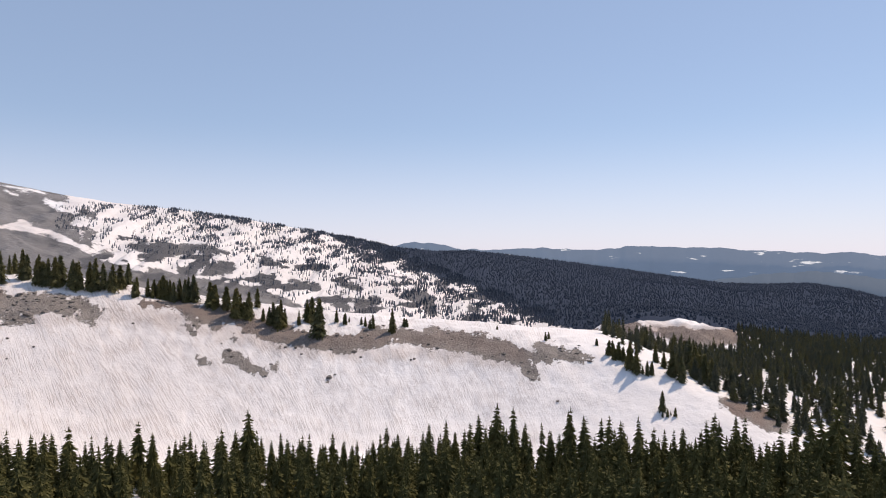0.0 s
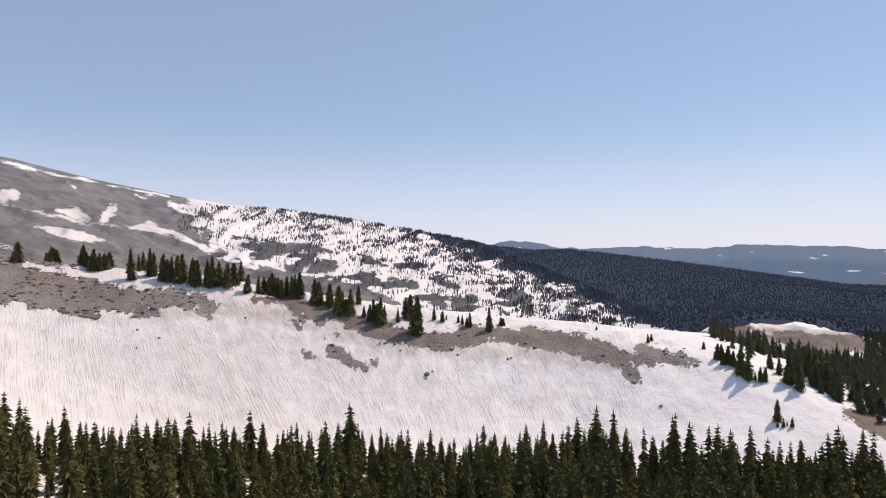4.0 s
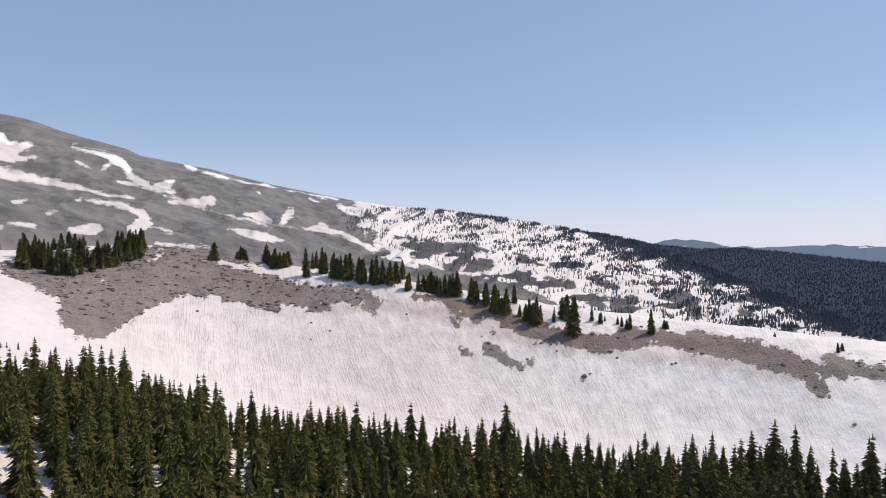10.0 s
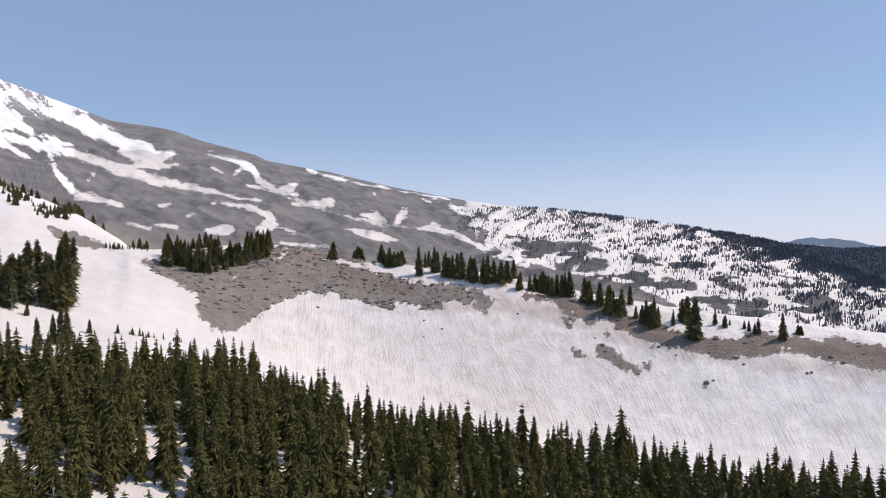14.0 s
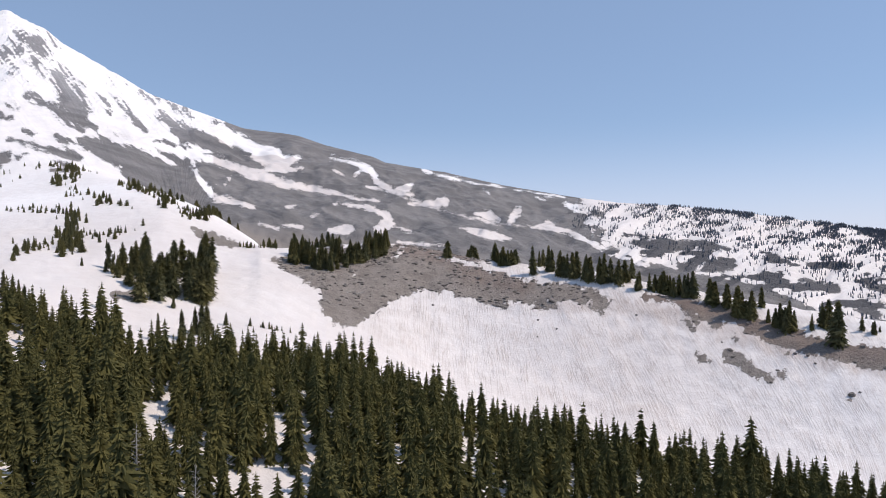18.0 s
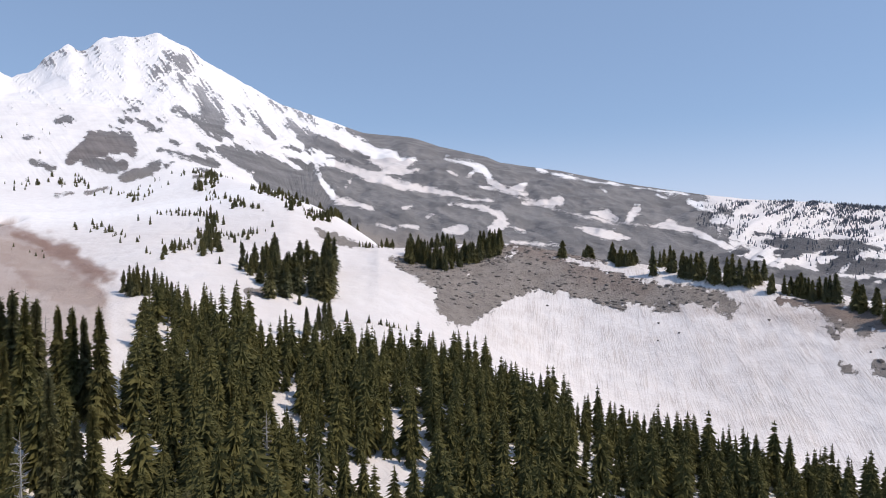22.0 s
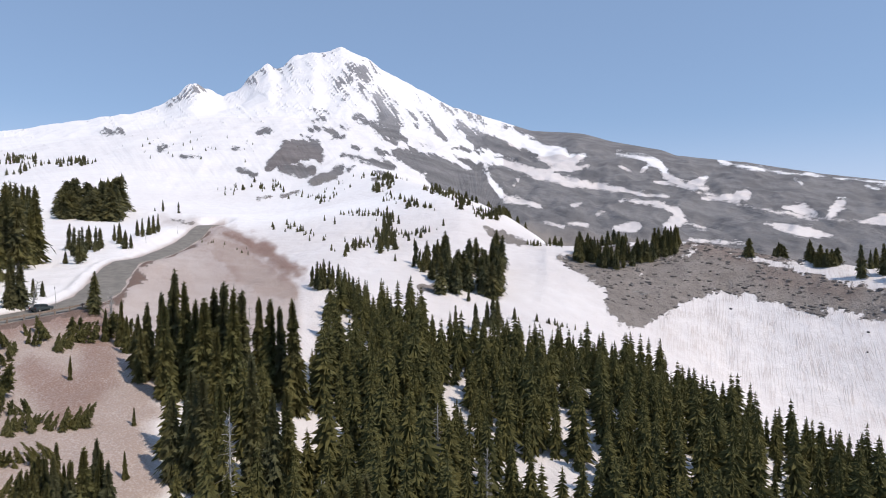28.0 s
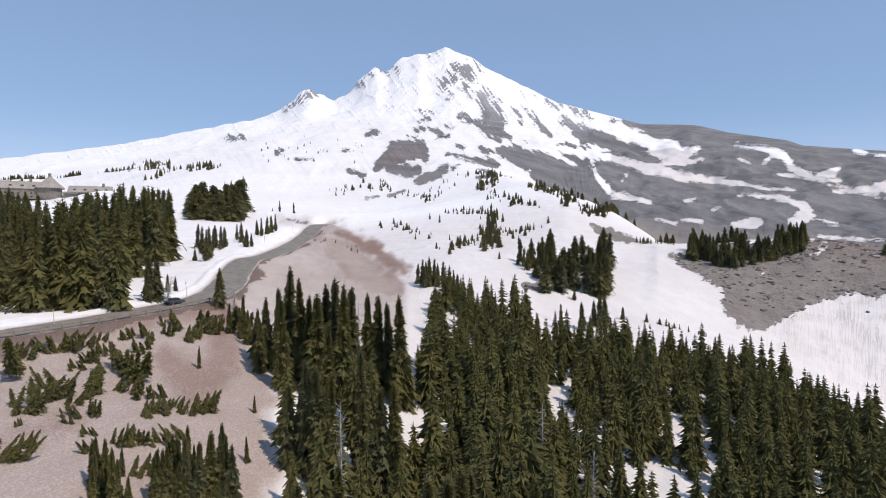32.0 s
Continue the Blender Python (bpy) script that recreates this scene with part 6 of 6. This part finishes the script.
scrub += scrub_line(104.2, 6.52, 101.7, 6.83, 12, 5, 9, 500, 1400, 0.25)
scrub += scrub_line(112.9, 4.63, 110.7, 4.87, 8, 5, 9, 500, 1100, 0.25)
scrub += scrub_line(96.8, 4.55, 95.2, 5.17, 26, 5, 8, 360, 900, 0.2)
scrub += scrub_line(102.5, 5.32, 101.2, 6.30, 10, 5, 9, 450, 1000, 0.2)
scrub += scrub_line(74.2, 4.94, 73.2, 6.33, 26, 4, 7, 330, 800, 0.4)
scrub += scrub_line(74.0, -0.45, 73.2, 2.72, 40, 3, 6, 220, 700, 0.45)
scrub += scrub_line(77.1, 2.98, 74.0, 2.79, 24, 2, 4, 260, 700, 0.4)
scrub += scrub_line(77.8, -0.64, 75.2, 0.23, 18, 2, 4, 220, 500, 0.4)
scrub += scrub_line(75.9, 6.17, 71.9, 6.16, 22, 3, 6, 350, 800, 0.3)
scrub += scrub_line(73.2, 4.30, 69.9, 3.48, 26, 2.5, 5, 300, 700, 0.5)
scrub += scrub_line(70.3, 5.18, 67.7, 4.47, 26, 3, 6, 330, 800, 0.3)
scrub += scrub_line(67.5, 4.48, 66.1, 3.56, 16, 3, 5, 320, 700, 0.2)
scrub += scrub_line(65.9, 3.71, 65.0, 2.38, 12, 2, 4, 260, 600, 0.4)
scrub += scrub_line(64.6, 2.62, 62.7, 2.89, 22, 3, 6, 300, 500, 0.25)
scrub += scrub_line(60.8, -0.05, 57.7, 0.04, 12, 2, 3.5, 300, 420, 0.2)
scrub += scrub_line(77.0, 5.67, 79.6, 3.84, 14, 2, 4, 350, 900, 0.5)
scrub += scrub_line(72.4, 0.91, 69.0, 1.39, 14, 2, 4, 220, 500, 0.5)
scrub += scrub_line(61.1, -6.44, 53.8, -8.14, 9, 1.5, 2.6, 150, 300, 0.1)
scrub += scrub_line(87.7, 4.70, 83.2, 5.24, 18, 3, 6, 400, 1200, 0.5)
scrub += scrub_line(89.2, 0.68, 85.2, -0.85, 5, 1.2, 2.4, 230, 420, 0.3)
scrub += scrub_line(95.4, 7.95, 82.1, 8.76, 20, 4, 7, 900, 2500, 1.2)
scrub += scrub_line(84.7, 4.98, 79.1, 4.23, 16, 3, 5, 380, 900, 0.5)
scrub += scrub_line(88.9, 0.43, 87.2, -0.33, 5, 0.8, 1.6, 250, 400, 0.2)
scrub += scrub_line(82.7, 1.69, 79.1, 0.65, 14, 2, 4, 250, 500, 0.5)
joined("scrub", "low dark fir scrub scattered over the open snowfields", "shrubs", scrub, scrub_shapes, M_NEEDLES_COOL)


# ---- road, rail, car ----
def ribbon(name, path, half, up, mat, label):
    """A road of uneven edge along path, with a crowned top and shoulders that go into the ground."""
    bm = bmesh.new()
    prev = None
    for i, p in enumerate(path):
        a, c = path[max(i - 1, 0)], path[min(i + 1, len(path) - 1)]
        t = np.array([c[0] - a[0], c[1] - a[1]])
        t /= np.hypot(*t)
        n = np.array([-t[1], t[0]])
        w = half + 0.35 * math.sin(i * 0.7) * math.sin(i * 0.23)
        row = []
        for s, dz in ((-w - 0.8, -0.9), (-w, 0.0), (-w * 0.5, 0.05), (0, 0.08), (w * 0.5, 0.05), (w, 0.0), (w + 0.8, -0.9)):
            row.append(bm.verts.new((p[0] + n[0] * s, p[1] + n[1] * s, p[2] + EYE_HEIGHT + up + dz)))
        if prev:
            for k in range(len(row) - 1):
                bm.faces.new((prev[k + 1], prev[k], row[k], row[k + 1]))
        prev = row
    bmesh.ops.recalc_face_normals(bm, faces=bm.faces)
    m = bpy.data.meshes.new(name)
    bm.to_mesh(m)
    bm.free()
    m.materials.append(mat)
    return tagged(new(name, m), label, "road", kind="structure")


ribbon("road", road_mid[14:], ROAD_HALF, -0.02, M_ROAD, "dusty grey asphalt mountain road curving up to a crest")


def box_data(sx, sy, sz, bevel=0.0, at=(0, 0, 0)):
    bm = bmesh.new()
    bmesh.ops.create_cube(bm, size=1.0, matrix=Matrix.Translation(at) @ Matrix.Diagonal((sx, sy, sz, 1)))
    if bevel:
        bmesh.ops.bevel(bm, geom=bm.edges[:], offset=bevel, segments=2, affect="EDGES", profile=0.6)
    return bm


def side_line(offset, first, last, spacing):
    """Points beside the road, on its valley side, at even spacing."""
    out, run = [], 0.0
    seq = road_mid[first:last]
    for a, c in zip(seq[:-1], seq[1:]):
        seg = c - a
        ln = np.hypot(seg[0], seg[1])
        n = np.array([-seg[1], seg[0]]) / ln
        if n @ np.array([a[0], a[1]]) > 0:
            n = -n
        while run < ln:
            p = a + seg * (run / ln)
            out.append(Vector((p[0] + n[0] * offset, p[1] + n[1] * offset, p[2] + EYE_HEIGHT)))
            run += spacing
        run -= ln
    return out


def guardrail(pts):
    root = tagged(new("guardrail"), "weathered brown timber guardrail with square posts along the road", "guardrail")
    root.location = pts[0]
    post_bm = box_data(0.26, 0.26, 1.35, 0.03)
    post_m = bpy.data.meshes.new("post")
    post_bm.to_mesh(post_m)
    post_bm.free()
    for p in pts:
        part("post", post_m, M_TIMBER, root).location = p - pts[0] + Vector((0, 0, 0.25))
    for a, c in zip(pts[:-1], pts[1:]):
        d = c - a
        bm = box_data(d.length - 0.02, 0.2, 0.36, 0.03)
        r = part("rail", bm, M_TIMBER, root)
        r.matrix_basis = Matrix.Translation((a + c) / 2 - pts[0] + Vector((0, 0, 0.62))) @ d.to_track_quat("X", "Z").to_matrix().to_4x4()
    return root


guardrail(side_line(ROAD_HALF + 0.5, 14, 56, 3.4))


def car(b, d):
    x, y = (float(v) for v in from_bearing(b, d))
    k = int(np.argmin(np.hypot(road_mid[:, 0] - x, road_mid[:, 1] - y)))
    x, y = float(road_mid[k][0]), float(road_mid[k][1])
    ahead = road_mid[k - 3] - road_mid[k + 3]
    heading = math.degrees(math.atan2(ahead[1], ahead[0])) + 180
    root = tagged(new("car"), "small dark car driving up the mountain road", "car")
    root.matrix_basis = pose(x, y, float(road_mid[k][2]) + EYE_HEIGHT + 0.05, 0, 0, heading)
    body = box_data(4.3, 1.78, 0.62, 0.18, (0, 0, 0.62))
    part("body", body, M_PAINT, root)
    cab = bmesh.new()
    bmesh.ops.create_cube(cab, size=1.0, matrix=Matrix.Translation((-0.2, 0, 1.18)) @ Matrix.Diagonal((2.4, 1.55, 0.56, 1)))
    for v in cab.verts:
        if v.co.z > 1.2:
            v.co.x = -0.25 + (v.co.x + 0.2) * 0.68
            v.co.y *= 0.84
    bmesh.ops.bevel(cab, geom=cab.edges[:], offset=0.08, segments=2, affect="EDGES")
    part("cabin", cab, M_PAINT, root)
    for sx, nx in ((0.86, 0.55), (-1.22, -0.55)):
        g = box_data(0.03, 1.25, 0.42, 0.005)
        part("windscreen", g, M_GLASS, root).matrix_basis = pose(sx, 0, 1.19, 0, -34 if sx > 0 else 34, 0)
    for sy in (-0.745, 0.745):
        part("side_window", box_data(1.7, 0.03, 0.3, 0.005, (-0.25, sy, 1.2)), M_GLASS, root)
    wheel_bm = bmesh.new()
    bmesh.ops.create_cone(wheel_bm, cap_ends=True, segments=20, radius1=0.32, radius2=0.32, depth=0.22)
    bmesh.ops.bevel(wheel_bm, geom=[e for e in wheel_bm.edges if len(e.link_faces) == 2 and any(len(f.verts) > 4 for f in e.link_faces)], offset=0.04, segments=2, affect="EDGES")
    wm = bpy.data.meshes.new("wheel")
    wheel_bm.to_mesh(wm)
    wheel_bm.free()
    for wx in (1.35, -1.35):
        for wy in (0.8, -0.8):
            wheel = part("wheel", wm, M_RUBBER, root)
            wheel.matrix_basis = pose(wx, wy, 0.32, 90)
            rim = bmesh.new()
            bmesh.ops.create_cone(rim, cap_ends=True, segments=14, radius1=0.2, radius2=0.18, depth=0.25)
            part("rim", rim, M_STEEL, wheel, "dull steel rim")
    for wx in (2.12, -2.12):
        part("bumper", box_data(0.16, 1.7, 0.2, 0.05, (wx, 0, 0.46)), M_RUBBER, root)
    for wy in (0.68, -0.68):
        part("tail_light", box_data(0.06, 0.22, 0.16, 0.02, (-2.14, wy, 0.76)), M_RUST_RED, root, "red tail light")
        part("mirror", box_data(0.12, 0.2, 0.13, 0.03, (0.62, wy * 1.38, 1.02)), M_PAINT, root)
    for wy in (0.6, -0.6):
        part("headlight", box_data(0.06, 0.32, 0.14, 0.02, (2.14, wy, 0.72)), M_STEEL, root)
    return root


car(100.7, 150)


def snow_pole(b, rise, deg, lo, tilt=4):
    d = stand(b, rise, lo)
    x, y = (float(v) for v in from_bearing(b, d))
    root = tagged(new("snow_pole"), "weathered wooden snow marker pole beside the road", "pole", "snow poles")
    root.matrix_basis = pose(x, y, float(ground_at(b, d)[0]) + EYE_HEIGHT - 0.4, tilt, tilt * 0.5, 0)
    h = d * math.radians(deg) + 0.4
    part("shaft", mesh_of("shaft", *trunk_data(h, 0.09, 6), M_SNAG, True), None, root)
    part("collar", box_data(0.2, 0.2, 0.3, 0.02, (0, 0, h * 0.86)), M_STEEL, root)


for row in ((109.44, -6.4, 1.7, 125), (99.9, -4.7, 1.8, 140), (105.5, -5.4, 1.5, 136), (93.6, 0.3, 1.2, 240), (91.2, 1.0, 0.8, 270)):
    snow_pole(*row)


# ---- the lodge on the snowfield ----
def gable(name, length, width, wall_h, roof_h, root, at, turn, chimneys=0):
    hold = Matrix.Translation(at) @ pose(0, 0, 0, 0, 0, turn)
    w = part("wall", box_data(length, width, wall_h, 0.1, (0, 0, wall_h / 2)), M_WALL, root)
    w.matrix_basis = hold
    bm = bmesh.new()
    L2, W2 = length / 2 + 1.0, width / 2 + 1.2
    vs = [bm.verts.new(v) for v in ((-L2, -W2, wall_h - 0.4), (L2, -W2, wall_h - 0.4), (L2, 0, wall_h + roof_h), (-L2, 0, wall_h + roof_h), (-L2, W2, wall_h - 0.4), (L2, W2, wall_h - 0.4))]
    for f in ((0, 1, 2, 3), (3, 2, 5, 4), (0, 3, 4), (1, 5, 2), (0, 4, 5, 1)):
        bm.faces.new([vs[i] for i in f])
    part("roof", bm, M_ROOF, root, "weathered grey-brown shingle roof").matrix_basis = hold
    rows = max(1, int(wall_h / 3.4))
    pane_m = bpy.data.meshes.new("window")
    bmw = box_data(1.5, 0.14, 1.5, 0.03)
    bmw.to_mesh(pane_m)
    bmw.free()
    sill_m = bpy.data.meshes.new("window_sill")
    bmw = box_data(1.8, 0.3, 0.16, 0.03)
    bmw.to_mesh(sill_m)
    bmw.free()
    for k in range(int(length / 5)):
        for r in range(rows):
            pane = part("window", pane_m, M_GLASS, root)
            pane.matrix_basis = hold @ Matrix.Translation((-length / 2 + 3 + k * 5, -width / 2 - 0.04, 1.9 + r * 3.3))
            part("window_sill", sill_m, M_TIMBER, pane).location = (0, -0.1, -0.84)
    for k in range(int(length / 9)):
        dorm = box_data(2.6, 3.4, 2.0, 0.1, (-length / 2 + 5 + k * 9, -width * 0.3, wall_h + roof_h * 0.34))
        dormer = part("dormer", dorm, M_WALL, root, "shingled roof dormer")
        dormer.matrix_basis = hold
        part("dormer_window", box_data(1.2, 0.12, 1.1, 0.03, (-length / 2 + 5 + k * 9, -width * 0.3 - 1.73, wall_h + roof_h * 0.38)), M_GLASS, dormer)
    for k in range(chimneys):
        part("chimney", box_data(2.2, 2.2, 5.5, 0.2, (length * (0.3 - 0.5 * k), 0, wall_h + roof_h)), M_STONE, root).matrix_basis = hold


LODGE_B, LODGE_D = 109.7, 700.0
lx, ly = (float(v) for v in from_bearing(LODGE_B, LODGE_D))
lodge = tagged(new("lodge"), "large old mountain lodge with weathered shingle roofs on the snowfield", "building")
lodge.matrix_basis = pose(lx, ly, float(ground_at(LODGE_B, LODGE_D)[0]) + EYE_HEIGHT - 1.0, 0, 0, LODGE_B)
gable("wing", 60, 15, 9.5, 7.0, lodge, (-33, 2, 0), 4, 1)
gable("wing", 36, 15, 8.0, 6.5, lodge, (34, 4, 0), -12, 1)
bm = bmesh.new()
bmesh.ops.create_cone(bm, cap_ends=True, segments=6, radius1=12, radius2=11, depth=11, matrix=Matrix.Translation((0, 0, 5.5)))
part("tower_wall", bm, M_WALL, lodge)
bm = bmesh.new()
bmesh.ops.create_cone(bm, cap_ends=True, segments=6, radius1=14, radius2=1.6, depth=11, matrix=Matrix.Translation((0, 0, 15.8)))
part("tower_roof", bm, M_ROOF, lodge, "steep hexagonal shingle roof")
part("tower_chimney", box_data(2.6, 2.6, 6, 0.2, (0, 0, 21.6)), M_STONE, lodge)
part("entrance", box_data(11, 8, 8, 0.4, (16, -9, 3.0)), M_WALL, lodge, "dark timber entrance block")
part("entrance_roof", box_data(12.5, 9.6, 0.8, 0.2, (16, -9.2, 7.4)), M_STEEL, lodge).rotation_euler = (0.12, 0, 0)


# ---- boulders, rubble, dead wood ----
def rock_data(rng, sub=1, flat=0.7):
    bm = bmesh.new()
    bmesh.ops.create_icosphere(bm, subdivisions=sub, radius=0.5)
    for v in bm.verts:
        v.co *= rng.uniform(0.7, 1.25)
        v.co.z *= flat
    v = [tuple(x.co) for x in bm.verts]
    f = [tuple(q.index for q in p.verts) for p in bm.faces]
    bm.free()
    return v, f


def surface(b, d):
    x, y = from_bearing(b, d)
    return float(x), float(y), float(ground_at(b, d)[0]) + EYE_HEIGHT


face_rows, face_cols = np.where((SEG > 3.25) & (SEG < 4.1) & (bare > -0.03) & (B > -16) & (B < 58))
rub_rng = np.random.default_rng(8)
edge_near = np.clip(1.6 - 3.0 * bare[face_rows, face_cols], 0.35, 1.6) * np.where(B[face_rows, face_cols] > 30, 1.0, 0.14)
pick = rub_rng.choice(len(face_rows), 6000, replace=True, p=edge_near / edge_near.sum())
rubble = []
for i in pick:
    r, c = face_rows[i], face_cols[i]
    s = 0.2 + 2.3 * rub_rng.random() ** 9
    bb, dd = B[r, c] + rub_rng.uniform(-0.07, 0.07), D[r, c] + rub_rng.uniform(-0.3, 0.3)
    x, y = from_bearing(bb, dd)
    rubble.append((float(x), float(y), H[r, c] + EYE_HEIGHT - 0.05 * s, s * 10, 1.0))
shapes = [rock_data(random.Random(60 + k), 1, 0.65) for k in range(6)]
joined("rubble", "loose grey volcanic rubble on the bare moraine face", "rocks", rubble, shapes, M_STONE)


def boulder(b, rise, size, seed):
    rng = random.Random(seed)
    d = stand(b, rise, 185.0)
    x, y, z = surface(b, d)
    m = mesh_of("boulder", *rock_data(rng, 2, 0.7), M_STONE)
    ob = tagged(new("boulder", m), "dark volcanic boulder lying on the snow slope", "boulder", "boulders on the snow")
    ob.matrix_basis = pose(x, y, z + size * 0.12, 0, 0, rng.uniform(0, 360)) @ Matrix.Diagonal((size, size * 0.8, size, 1))


for k, row in enumerate(((10.2, -11.3, 1.9), (9.7, -11.1, 0.9), (-10.26, -13.4, 1.2), (2.9, -9.87, 1.0), (32.9, -7.4, 0.9), (26.1, -5.95, 0.9), (44.0, -5.3, 1.1), (34.55, -6.6, 1.0), (38.6, -5.3, 0.9),
                        (2.6, -9.8, 1.1), (19.3, -8.0, 0.8), (34.6, -8.1, 0.8), (14.0, -8.6, 1.2), (12.6, -9.2, 0.9), (7.4, -9.6, 1.0), (21.5, -6.4, 1.0))):
    boulder(*row, 100 + k)


def snag(b, d, height, seed, tilt=0.0):
    """A dead standing tree with bare broken branches."""
    rng = random.Random(seed)
    x, y, z = surface(b, d)
    root = tagged(new("snag"), "dead silver-grey conifer trunk with bare broken branches", "dead tree", "dead trees")
    root.matrix_basis = pose(x, y, z - 0.4, tilt, tilt * 0.6, rng.uniform(0, 360))
    part("trunk", mesh_of("trunk", *trunk_data(height, 0.24, 7, sweep=rng.uniform(-0.2, 0.2)), M_SNAG, True), None, root)
    for k in range(48):
        u = 0.12 + 0.84 * k / 48
        ln = (0.5 + 2.1 * (1 - u)) * rng.uniform(0.5, 1.2)
        V, F = trunk_data(ln, 0.055 * (1.3 - u), 4)
        br = part("branch", mesh_of("branch", V, F, M_SNAG), None, root)
        br.matrix_basis = pose(0, 0, u * height, 0, 0, rng.uniform(0, 360)) @ pose(0, 0, 0, 0, rng.uniform(92, 138), 0)


for row in ((87.2, 74, 17, 1), (69.0, 96, 14, 2), (86.9, 128, 15, 3, 2), (91.9, 120, 13, 4, -3), (64.5, 88, 13, 5), (79.4, 70, 14, 6), (85.5, 116, 14, 7), (96.2, 140, 8, 8), (101.6, 150, 7, 9, 9), (111.0, 150, 5, 10, 6)):
    snag(*row)


def log(b, rise, length, turn):
    d = stand(b, rise, 190.0)
    x, y, z = surface(b, d)
    ob = tagged(new("fallen_log", mesh_of("fallen_log", *trunk_data(length, 0.22, 7), M_SNAG, True)), "bleached fallen log on the moraine scree", "log", "fallen logs")
    ob.matrix_basis = pose(x, y, z + 0.12, 0, 78, turn)


for row in ((51.0, -4.3, 5, 60), (51.6, -4.1, 4, 75), (47.2, -0.6, 5, 150), (44.8, -0.4, 4, 10), (40.6, -2.0, 3, 95), (53.4, -2.2, 4, 130)):
    log(*row)

# ---- wind-bent low firs ----
kinds_low = []
for k in range(4):
    rng = random.Random(140 + k)
    root = tagged(new("krummholz_fir"), "low wind-bent fir bush on the silty snow slope", "shrub")
    for j in range(4):
        lean = rng.uniform(0.25, 0.8)
        V, F = crown_data(rng, 10.0 * rng.uniform(0.6, 1.0), rng.uniform(1.7, 2.7), 30, 0.02, lean, 0.6, 4, 0.6)
        ox, oy = rng.uniform(-6, 6), rng.uniform(-3, 3)
        part("bough", mesh_of("bough", [(x + ox, y + oy, z) for x, y, z in V], F, M_NEEDLES), None, root)
    part("stem", mesh_of("stem", *trunk_data(5.0, 0.3, 5, 0.4), M_BARK, True), None, root)
    kinds_low.append(root)


def krummholz(rows):
    for b, e, deg in rows:
        d = stand(b, e, 50.0)
        put(tree_rng.choice(kinds_low), b, d, max(0.9, d * math.radians(deg) * 1.35), "wind-bent firs on the slope", sink=0.1, wide=tree_rng.uniform(0.85, 1.25))


# ---- wind-bent firs on the cinder slope ----
krummholz([(112.27, -9.41, 2.49), (111.38, -8.67, 1.47), (110.30, -8.44, 1.45), (109.19, -8.33, 1.46), (108.05, -8.05, 1.31), (107.08, -7.86, 1.06), (106.09, -7.72, 0.84), (104.27, -7.63, 1.09), (103.23, -7.34, 1.10), (101.75, -7.34, 1.11), (100.97, -7.01, 1.35), (105.02, -10.25, 2.09), (104.50, -10.57, 2.05), (103.87, -10.13, 0.85), (107.29, -9.38, 1.09), (107.87, -9.75, 0.82), (105.90, -8.67, 1.02), (106.70, -9.21, 1.19), (103.24, -8.61, 1.00), (102.94, -7.95, 1.01), (111.95, -12.56, 1.96), (111.05, -12.32, 1.94)])
krummholz([(110.33, -12.01, 1.75), (109.21, -11.10, 1.57), (108.84, -11.57, 1.44), (107.89, -12.32, 1.15), (107.30, -11.97, 1.90), (108.28, -13.33, 1.14), (107.12, -13.27, 1.24), (108.85, -13.67, 0.92), (111.78, -13.39, 0.73), (112.50, -15.74, 1.90), (112.84, -15.95, 1.45), (111.79, -14.84, 1.08), (110.71, -15.02, 0.77), (104.50, -11.63, 1.42), (103.47, -12.17, 1.42), (102.42, -12.50, 1.30), (102.85, -13.57, 1.42), (101.79, -13.68, 1.29)])
krummholz([(100.92, -13.32, 0.99), (100.05, -13.86, 1.53), (99.39, -14.15, 1.31), (98.72, -13.99, 1.55), (106.75, -16.06, 1.00), (105.55, -15.81, 1.23), (104.53, -15.74, 1.46), (103.71, -15.64, 1.03), (107.13, -14.75, 0.80), (99.57, -7.93, 1.36), (99.12, -7.49, 1.37), (98.00, -7.45, 1.42), (98.45, -6.96, 1.42), (101.81, -16.22, 1.31), (100.07, -15.99, 1.33), (106.16, -17.31, 1.25), (103.52, -18.13, 1.69), (95.01, -7.59, 1.45), (95.94, -7.07, 1.69)])
